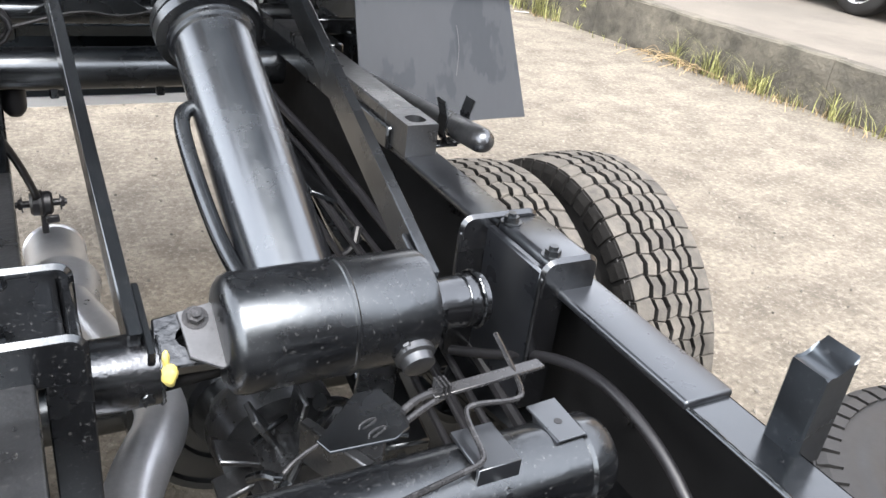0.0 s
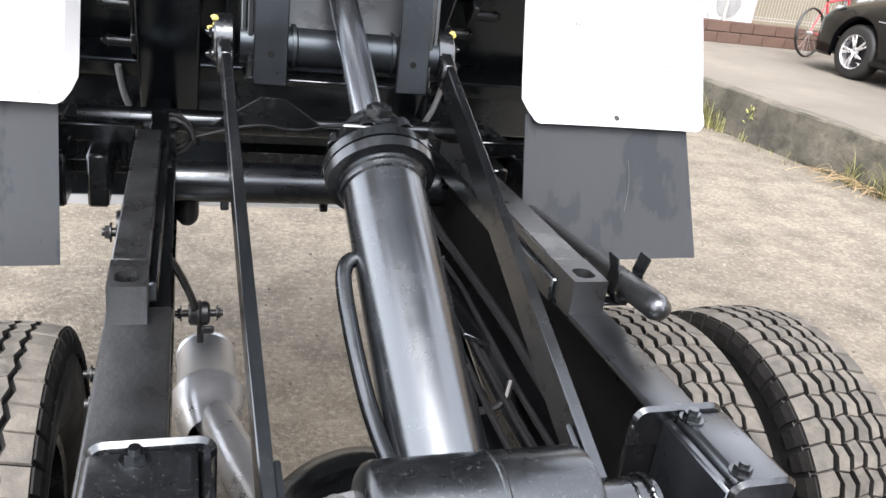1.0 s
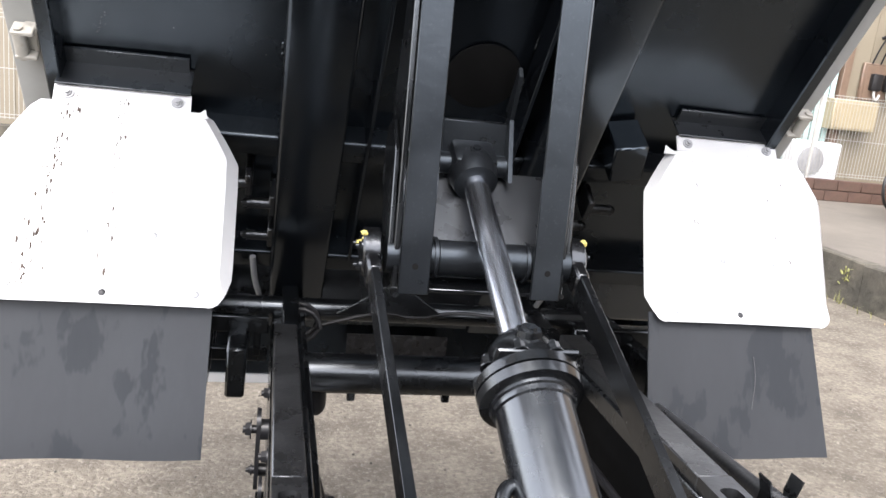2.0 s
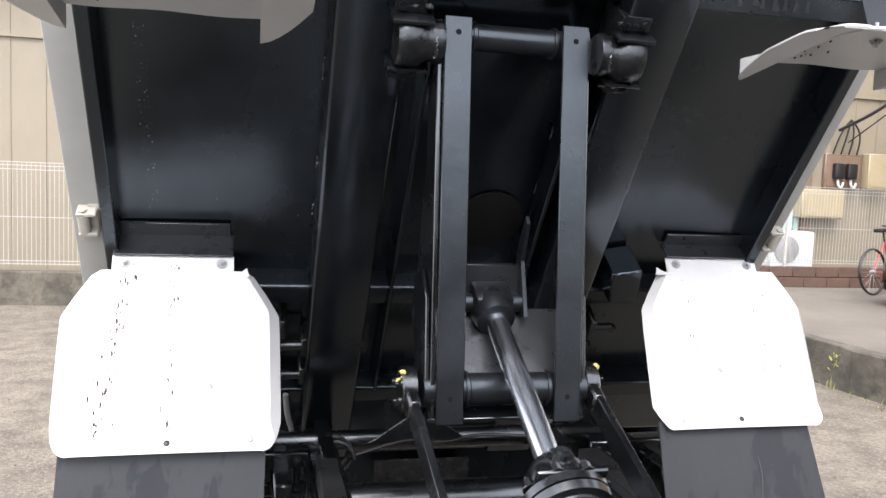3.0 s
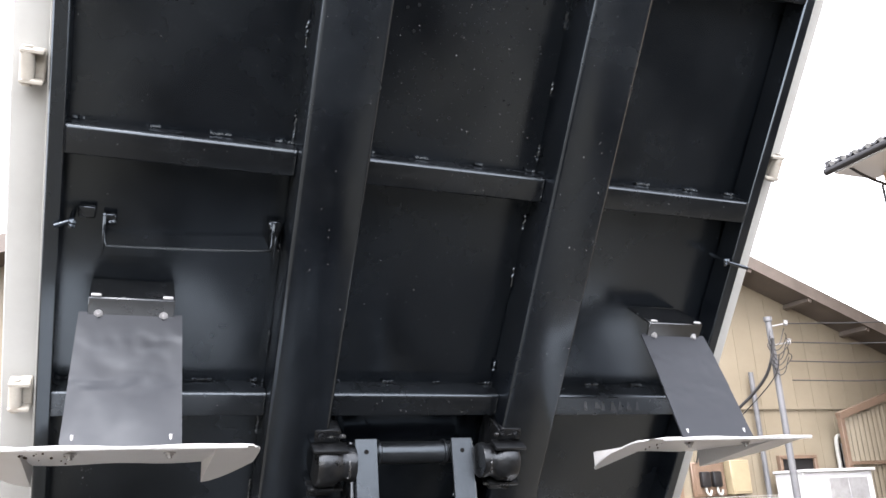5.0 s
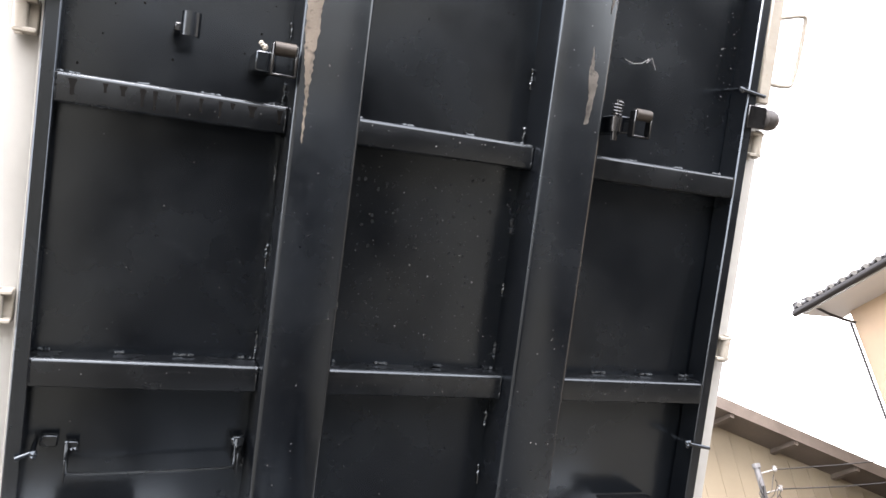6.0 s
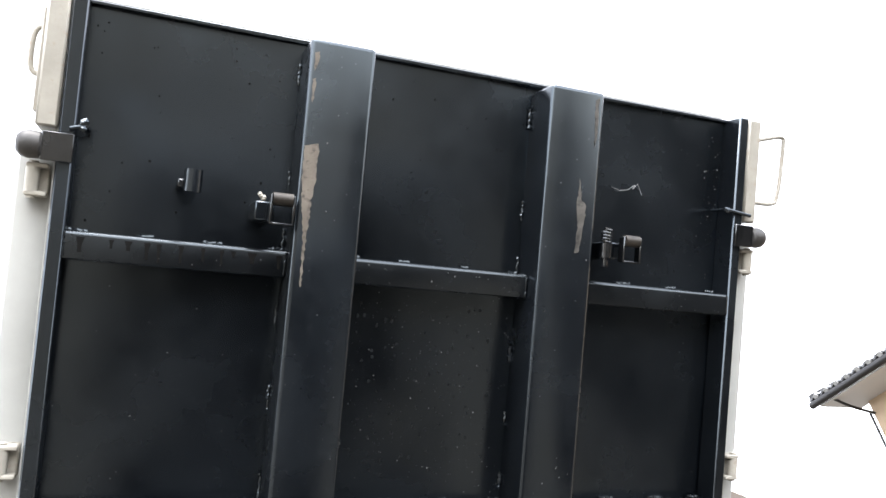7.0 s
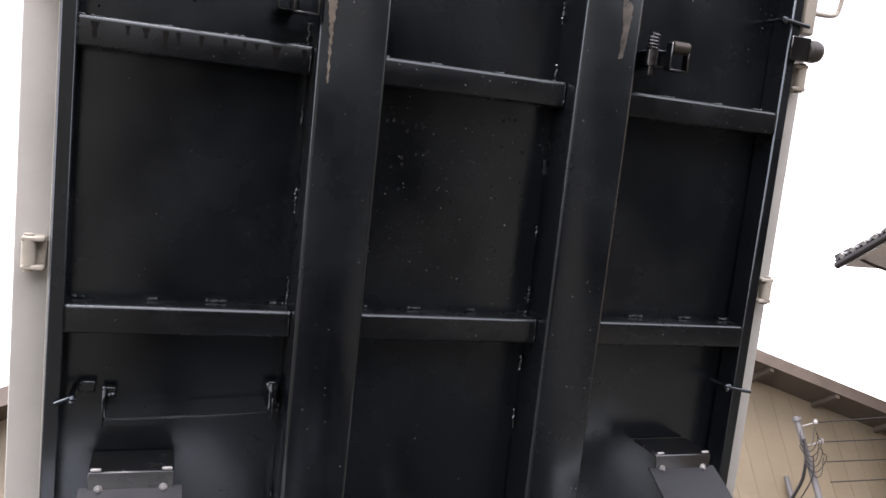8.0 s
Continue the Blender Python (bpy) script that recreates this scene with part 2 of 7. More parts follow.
CABINET = mat("white_shed_steel", (0.47, 0.48, 0.49), 0.45, vary=0.04)
TEAL = mat("pale_teal_shutter", (0.31, 0.43, 0.41), 0.5, vary=0.08)
WOODBROWN = mat("brown_aluminium", (0.12, 0.08, 0.055), 0.5, vary=0.15)


# ---- mesh helpers ----
def box(bm, c, size, rot=None, bevel=0.0, seg=1):
    m = Matrix.Translation(c) @ (rot if rot is not None else Matrix.Identity(4)) @ Matrix.Diagonal((*size, 1))
    vs = bmesh.ops.create_cube(bm, size=1, matrix=m)["verts"]
    if bevel:
        es = list({e for v in vs for e in v.link_edges})
        bmesh.ops.bevel(bm, geom=es, offset=bevel, segments=seg, affect="EDGES", profile=0.5)
    return bm


def rod(bm, p0, p1, r0, r1=None, n=20, caps=True):
    p0, p1 = Vector(p0), Vector(p1)
    v = p1 - p0
    m = Matrix.Translation((p0 + p1) / 2) @ v.to_track_quat("Z", "Y").to_matrix().to_4x4()
    bmesh.ops.create_cone(bm, cap_ends=caps, segments=n, radius1=r0, radius2=r0 if r1 is None else r1, depth=v.length, matrix=m)
    return bm


def lathe(bm, prof, p0, axis, n=32, close=True):
    """Turn a profile of (distance along the axis, radius) round the axis from p0."""
    q = Matrix.Translation(p0) @ Vector(axis).to_track_quat("Z", "Y").to_matrix().to_4x4()
    rings = []
    for h, r in prof:
        rings.append([bm.verts.new(q @ Vector((r * math.cos(2 * math.pi * i / n), r * math.sin(2 * math.pi * i / n), h))) for i in range(n)])
    for a, b in zip(rings, rings[1:]):
        for i in range(n):
            bm.faces.new((a[i], a[(i + 1) % n], b[(i + 1) % n], b[i]))
    if close:
        bm.faces.new(rings[0][::-1])
        bm.faces.new(rings[-1])
    return bm


def sweep(bm, pts, r, n=10, smooth=4):
    """A round bar or hose along a line of points, with its corners rounded."""
    pts = [Vector(p) for p in pts]
    for _ in range(smooth and 2):
        if len(pts) > 2:
            out = [pts[0]]
            for a, b in zip(pts, pts[1:]):
                out += [a.lerp(b, 0.25), a.lerp(b, 0.75)]
            pts = out + [pts[-1]]
    rings, ref = [], None
    for i, p in enumerate(pts):
        t = (pts[min(i + 1, len(pts) - 1)] - pts[max(i - 1, 0)]).normalized()
        if ref is None:
            ref = t.orthogonal().normalized()
        ref = (ref - t * ref.dot(t)).normalized()
        o = t.cross(ref)
        rings.append([bm.verts.new(p + r * (math.cos(2 * math.pi * j / n) * ref + math.sin(2 * math.pi * j / n) * o)) for j in range(n)])
    for a, b in zip(rings, rings[1:]):
        for j in range(n):
            bm.faces.new((a[j], a[(j + 1) % n], b[(j + 1) % n], b[j]))
    bm.faces.new(rings[0][::-1])
    bm.faces.new(rings[-1])
    return bm


def slab(bm, poly, thick, m=None, bevel=0.0):
    """A flat plate: an outline of (x, y) in the plane of m, made thick along m's z."""
    m = m if m is not None else Matrix.Identity(4)
    lo = [bm.verts.new(m @ Vector((x, y, -thick / 2))) for x, y in poly]
    hi = [bm.verts.new(m @ Vector((x, y, thick / 2))) for x, y in poly]
    fs = [bm.faces.new(lo[::-1]), bm.faces.new(hi)]
    for i in range(len(poly)):
        j = (i + 1) % len(poly)
        fs.append(bm.faces.new((lo[i], lo[j], hi[j], hi[i])))
    if bevel:
        es = list({e for f in fs[:2] for e in f.edges})
        bmesh.ops.bevel(bm, geom=es, offset=bevel, segments=1, affect="EDGES")
    return bm


def hexbolt(bm, c, axis, r=0.012, h=0.01, washer=True):
    a = Vector(axis).normalized()
    c = Vector(c)
    if washer:
        rod(bm, c, c + a * 0.003, r * 1.35, n=16)
    rod(bm, c, c + a * h, r, r * 0.95, n=6)
    rod(bm, c + a * h, c + a * (h + 0.006), r * 0.55, n=10)
    return bm


def part(name, bm, material, parent=None, label="", smooth=True, m=None):
    bmesh.ops.recalc_face_normals(bm, faces=bm.faces)
    me = bpy.data.meshes.new(name)
    bm.to_mesh(me)
    bm.free()
    for p in me.polygons:
        p.use_smooth = smooth
    if smooth:
        me.set_sharp_from_angle(angle=radians(38))
    me.materials.append(material)
    ob = new(name, me)
    if parent is not None:
        ob.parent = parent
    if m is not None:
        ob.matrix_basis = m
    if label:
        ob["label"] = label
    return ob


def thing(name, label, category, m=None, group="", kind=""):
    ob = new(name)
    ob.empty_display_size = 0.1
    if m is not None:
        ob.matrix_basis = m
    return tagged(ob, label, category, group, kind)


def BM():
    return bmesh.new()


def structure(name, bm, material, label, category="", smooth=False):
    return tagged(part(name, bm, material, None, label, smooth), label, category, "", "structure")


def lumpy(bm, pts, r, seed, n=8, closed=False):
    """A hand-laid weld bead: a tube whose thickness and line waver."""
    rl = random.Random(seed)
    pts = [Vector(p) for p in pts]
    m_ = len(pts)
    rings = []
    for i, p in enumerate(pts):
        a, b = (pts[i - 1], pts[(i + 1) % m_]) if closed else (pts[max(i - 1, 0)], pts[min(i + 1, m_ - 1)])
        t = (b - a).normalized()
        u = t.orthogonal().normalized() if abs(t.x) > 0.9 else (Vector((1, 0, 0)) - t * t.x).normalized()
        w = t.cross(u)
        rr = r * rl.uniform(0.7, 1.3)
        c = p + u * rl.uniform(-0.5, 0.5) * r
        rings.append([bm.verts.new(c + rr * (math.cos(2 * math.pi * j / n) * u + math.sin(2 * math.pi * j / n) * w)) for j in range(n)])
    for i in range(m_ if closed else m_ - 1):
        a, b = rings[i], rings[(i + 1) % m_]
        for j in range(n):
            bm.faces.new((a[j], a[(j + 1) % n], b[(j + 1) % n], b[j]))
    if not closed:
        bm.faces.new(rings[0][::-1])
        bm.faces.new(rings[-1])
    return bm


def weld_ring(bm, c, axis, radius, r, seed, step=0.0035):
    q = Matrix.Translation(c) @ Vector(axis).to_track_quat("Z", "Y").to_matrix().to_4x4()
    m_ = max(12, int(2 * math.pi * radius / step))
    return lumpy(bm, [q @ Vector((radius * math.cos(2 * math.pi * i / m_), radius * math.sin(2 * math.pi * i / m_), 0)) for i in range(m_)], r, seed, closed=True)


def blob(bm, c, size, seed, rough=0.35):
    """A soft irregular lump."""
    vs = bmesh.ops.create_icosphere(bm, subdivisions=3, radius=1)["verts"]
    o = Vector((seed * 3.1, seed * 1.7, 0))
    for v in vs:
        k = 1 + rough * noise.noise(v.co * 1.6 + o) + 0.4 * rough * noise.noise(v.co * 4 + o)
        v.co = Vector(c) + Vector((v.co.x * size[0], v.co.y * size[1], v.co.z * size[2])) * k
    return bm


# ---- the yard ----
KX = lambda y: 4.75 - 0.131 * (y - 4.4)      # front of the kerb
bm = BM()
bmesh.ops.create_grid(bm, x_segments=120, y_segments=120, size=60)
for v in bm.verts:
    v.co.z = 0.012 * noise.noise(v.co * 0.35) if v.co.length < 40 else 0
structure("ground", bm, GROUND, "worn pale concrete yard with grit and stains", "ground")

bm = BM()
slab(bm, [(KX(-25) + 0.16, -25), (60, -25), (60, 58), (KX(9.0) + 0.16, 58), (KX(9.0) + 0.16, 9.0)], 0.36, Matrix.Translation((0, 0, 0.215)))
structure("pavement", bm, LOT, "raised pale concrete parking lot behind the kerb", "pavement")

kerb = thing("kerb", "weathered grey concrete kerb with weeds at its foot", "kerb", kind="structure")
random.seed(3)
y = -12.0
while y < 8.9:
    ln = 2.4
    bm = BM()
    a, b = KX(y), KX(y + ln)
    slab(bm, [(a, y + 0.002), (a + 0.158, y + 0.002), (b + 0.158, y + ln - 0.002), (b, y + ln - 0.002)], 0.42, Matrix.Translation((0, 0, 0.2 + random.uniform(-0.004, 0.004))), 0.014)
    bmesh.ops.triangulate(bm, faces=bm.faces)
    bmesh.ops.subdivide_edges(bm, edges=[e for e in bm.edges if e.calc_length() > 0.2], cuts=11, use_grid_fill=True)
    for v in bm.verts:
        v.co += Vector((0.016 * noise.noise(v.co * 5), 0, 0.014 * noise.noise(v.co * 4 + Vector((7, 0, 0)))))
    part("kerb_stone", bm, KERBM, kerb)
    y += ln


def tuft(name_seed, p, n, h, spread, mat_=GRASS, label="yellow-green weeds growing at the foot of the kerb"):
    rnd = random.Random(name_seed)
    bm = BM()
    for _ in range(n):
        a = rnd.uniform(0, 6.28)
        base = Vector((p[0] + rnd.gauss(0, spread * 0.4), p[1] + rnd.gauss(0, spread), p[2]))
        lean = Vector((math.cos(a), math.sin(a), 0)) * rnd.uniform(0.2, 1.3)
        hh = h * rnd.uniform(0.4, 1.0)
        w = Vector((-math.sin(a), math.cos(a), 0)) * rnd.uniform(0.002, 0.0055)
        prev = (bm.verts.new(base - w), bm.verts.new(base + w))
        for q in (0.4, 0.75, 1.0):
            c = base + Vector((0, 0, hh * q * (1 - 0.25 * q))) + lean * hh * q * q
            cur = (bm.verts.new(c - w * (1.05 - q)), bm.verts.new(c + w * (1.05 - q)))
            bm.faces.new((prev[0], prev[1], cur[1], cur[0]))
            prev = cur
    return tagged(part("grass_tuft", bm, mat_), label, "grass", "weeds along the kerb", "stuff")


for i, (yy, n, h, sp) in enumerate([(5.5, 90, 0.5, 0.07), (5.3, 30, 0.36, 0.05), (5.85, 60, 0.42, 0.1), (4.55, 26, 0.1, 0.2), (3.75, 30, 0.42, 0.05), (3.6, 26, 0.26, 0.1), (3.36, 80, 0.46, 0.07), (3.12, 22, 0.3, 0.07), (2.92, 75, 0.42, 0.07), (2.6, 34, 0.26, 0.12), (2.2, 60, 0.4, 0.09), (1.8, 44, 0.3, 0.12), (6.6, 80, 0.3, 0.3), (7.4, 60, 0.25, 0.3), (4.95, 8, 0.16, 0.03)]):
    tuft(i, (KX(yy) - 0.05, yy, 0.0), n, h, sp)

for i, (yy, n, h, sp) in enumerate([(4.0, 24, 0.06, 0.2), (3.6, 60, 0.1, 0.16), (3.2, 70, 0.1, 0.2), (2.8, 70, 0.1, 0.22), (2.3, 60, 0.09, 0.25), (1.8, 50, 0.09, 0.25), (5.5, 70, 0.09, 0.16), (6.4, 60, 0.08, 0.3)]):
    tuft(i + 40, (KX(yy) - 0.1, yy, 0.0), n, h, sp, DRYG, "dead brown grass at the foot of the kerb")
# long dry stalks lying out from the kerb
rnd = random.Random(19)
bm = BM()
for _ in range(26):
    yy = 3.7 + rnd.gauss(0, 0.18)
    p = Vector((KX(yy) - 0.06, yy, 0.02))
    a = rnd.uniform(1.6, 3.6)
    L = rnd.uniform(0.15, 0.42)
    d = Vector((math.cos(a), math.sin(a), 0))
    sweep(bm, [p, p + d * L * 0.4 + Vector((0, 0, rnd.uniform(0.03, 0.12))), p + d * L * 0.8 + Vector((0, 0, rnd.uniform(0.01, 0.06))), p + d * L + Vector((0, 0, 0.006))], 0.0025, 5)
tagged(part("dry_stalk", bm, DRYG), "dry straw-coloured stalks fallen out over the yard", "grass", "weeds along the kerb", "stuff")
# small plant rooted in a crack of the kerb face
bm = BM()
for _ in range(22):
    a, q = rnd.uniform(0, 6.28), Vector((KX(4.98) - 0.02, 4.98 + rnd.gauss(0, 0.035), 0.26 + rnd.gauss(0, 0.04)))
    bmesh.ops.create_icosphere(bm, subdivisions=1, radius=1, matrix=Matrix.Translation(q) @ Euler((a, a * 2, a * 3)).to_matrix().to_4x4() @ Matrix.Diagonal((0.02, 0.008, 0.002, 1)))
tagged(part("wall_plant", bm, GRASS), "small green plant rooted in a crack of the kerb", "plant", "weeds along the kerb", "stuff")

# pebbles and grit: small uneven stones strewn over the yard
rnd = random.Random(5)
bm = BM()
bmesh.ops.create_icosphere(bm, subdivisions=1, radius=1)
bm.verts.ensure_lookup_table()
ico_v = [v.co.copy() for v in bm.verts]
ico_f = [[v.index for v in f.verts] for f in bm.faces]
bm.free()
gv, gf = [], []
for _ in range(5200):
    x, yq = rnd.uniform(-3.5, 4.6), rnd.uniform(-1.5, 8.5)
    if rnd.random() < 0.5:
        x, yq = rnd.uniform(-1.6, 3.0), rnd.uniform(-1.0, 4.0)
    r = 0.0025 + 0.008 * rnd.random() ** 3
    q = Euler((rnd.random() * 6, rnd.random() * 6, rnd.random() * 6)).to_matrix()
    c = Vector((x, yq, r * 0.2 + 0.012 * noise.noise(Vector((x, yq, 0)) * 0.35)))
    b0 = len(gv)
    gv += [tuple(c + q @ Vector((v.x * r, v.y * r * 0.8, v.z * r * 0.55))) for v in ico_v]
    gf += [[b0 + i for i in f] for f in ico_f]
me = bpy.data.meshes.new("gravel")
me.from_pydata(gv, [], gf)
me.materials.append(GRIT)
tagged(new("gravel", me), "loose grit and small stones on the yard", "gravel", kind="stuff")

# boundary: low concrete wall with a white mesh fence, red block wall on the lot
bm = BM()
box(bm, (-8.0, 9.5, 0.2), (24.6, 0.16, 0.46), bevel=0.01)
structure("boundary_wall", bm, KERBM, "low weathered concrete wall at the end of the yard", "wall")

blockwall = thing("block_wall", "low red-brown block wall under the white fence", "wall", kind="structure")
bm = BM()
box(bm, (11.3, 9.07, 0.53), (14.2, 0.1, 0.3))
part("mortar_core", bm, MORTAR, blockwall)
bme = None
for row in range(2):
    for i in range(36):
        bm = BM()
        if bme is None:
            box(bm, (0, 0, 0), (0.385, 0.13, 0.146), bevel=0.006)
            ob = part("brick", bm, BRICKM, blockwall)
            bme = ob.data
        else:
            bm.free()
            ob = new("brick", bme)
            ob.parent = blockwall
        ob.location = (4.4 + i * 0.395 + (0.19 if row else 0), 9.06, 0.47 + row * 0.156)


def mesh_fence(x0, x1, y, z0, z1):
    f = thing("mesh_fence", "white coated wire mesh fence on a low wall", "fence", group="white mesh fences")
    n = int((x1 - x0) / 2.0)
    for i in range(n + 1):
        x = x0 + (x1 - x0) * i / n
        bm = BM()
        rod(bm, (x, y, z0 - 0.1), (x, y, z1 + 0.02), 0.024, n=12)
        part("post", bm, PVC, f)
        if i == n:
            break
        bm = BM()
        x2 = x + (x1 - x0) / n
        k = int((x2 - x) / 0.052)
        for j in range(1, k):
            xx = x + (x2 - x) * j / k
            box(bm, (xx, y - 0.03, (z0 + z1) / 2 + 0.03), (0.0048, 0.0048, z1 - z0 - 0.02))
        for zz in (z0 + 0.06, z0 + 0.1, (z0 + z1) / 2, z1 - 0.06, z1 - 0.01, z1 + 0.03):
            box(bm, ((x + x2) / 2, y - 0.036, zz), (x2 - x - 0.03, 0.006, 0.008))
        part("mesh_panel", bm, PVC, f, smooth=False)
    return f


mesh_fence(-14.4, 4.2, 9.5, 0.46, 1.75)
mesh_fence(4.6, 9.5, 9.06, 0.7, 1.86)

# ---- warehouse with cream siding ----
house = thing("house", "large cream-sided building with a brown gable roof", "building")
HY = 11.0
bm = BM()
RIDGE_X, RIDGE_Z = 4.88, 8.36
EL, ER = -16.0, 20.5
zl = lambda x: RIDGE_Z - 0.375 * abs(x - RIDGE_X)
slab(bm, [(EL, 0), (ER, 0), (ER, zl(ER)), (RIDGE_X, RIDGE_Z), (EL, zl(EL))], 0.2, Matrix.Translation((0, HY + 0.1, 0)) @ pose(0, 0, 0, 90))
part("wall", bm, SIDING, house, smooth=False)
x = EL + 0.2
while x < ER:
    bm = BM()
    box(bm, (x, HY - 0.004, (zl(x) - 0.1) / 2), (0.012, 0.014, zl(x) - 0.1))
    part("siding_seam", bm, SIDING, house, smooth=False)
    x += 0.455
for zz in (3.52,):
    bm = BM()
    box(bm, ((EL + ER) / 2, HY - 0.02, zz), (ER - EL, 0.05, 0.06))
    part("belt_course", bm, SIDING, house, smooth=False)
for sgn in (-1, 1):
    ln = 21.5
    ang = math.atan(0.375) * sgn
    cx = RIDGE_X + sgn * ln / 2 * math.cos(ang)
    cz = RIDGE_Z + 0.06 - ln / 2 * math.sin(abs(ang))
    bm = BM()
    box(bm, (cx, HY + 4.4, cz), (ln, 10.2, 0.1), pose(0, 0, 0, 0, math.degrees(ang)))
    part("roof", bm, ROOFM, house, smooth=False)
    bm = BM()
    box(bm, (cx, HY - 0.72, cz + 0.05), (ln, 0.04, 0.26), pose(0, 0, 0, 0, math.degrees(ang)))
    part("barge_board", bm, ROOFM, house, smooth=False)
    for q in range(1, 14):
        bm = BM()
        d = q / 14 * ln
        box(bm, (RIDGE_X + sgn * d * math.cos(ang), HY - 0.35, RIDGE_Z - 0.04 - d * math.sin(abs(ang))), (0.09, 0.7, 0.12), pose(0, 0, 0, 0, math.degrees(ang)))
        part("rafter", bm, ROOFM, house, smooth=False)

# ---- the truck chassis ----
CX = 0.015
YZ = Matrix(((0, 0, 1, 0), (1, 0, 0, 0), (0, 1, 0, 0), (0, 0, 0, 1)))     # plate in the y-z plane
XZ = Matrix(((1, 0, 0, 0), (0, 0, -1, 0), (0, 1, 0, 0), (0, 0, 0, 1)))    # plate in the x-z plane
chassis = thing("truck_chassis", "black painted steel ladder chassis of a tipped dump truck", "truck chassis")


def rounded(x0, x1, y0, y1, r, n=4, corners=(1, 1, 1, 1)):
    """A rectangle with rounded corners, from the lower left one round."""
    out = []
    for k, (cx, cy, a) in enumerate(((x0, y0, 180), (x1, y0, 270), (x1, y1, 0), (x0, y1, 90))):
        if not corners[k]:
            out.append((cx, cy))
            continue
        ox, oy = cx + (r if cx == x0 else -r), cy + (r if cy == y0 else -r)
        for i in range(n + 1):
            t = radians(a + 90 * i / n)
            out.append((ox + r * math.cos(t), oy + r * math.sin(t)))
    return out


def channel(bm, x0, x1, y0, y1, z0, z1, t=0.008, open_dir=1):
    web = x0 + t / 2 if open_dir > 0 else x1 - t / 2
    box(bm, (web, (y0 + y1) / 2, (z0 + z1) / 2), (t, y1 - y0, z1 - z0), bevel=0.003)
    for z in (z0 + t / 2, z1 - t / 2):
        box(bm, ((x0 + x1) / 2, (y0 + y1) / 2, z), (x1 - x0, y1 - y0, t), bevel=0.003)


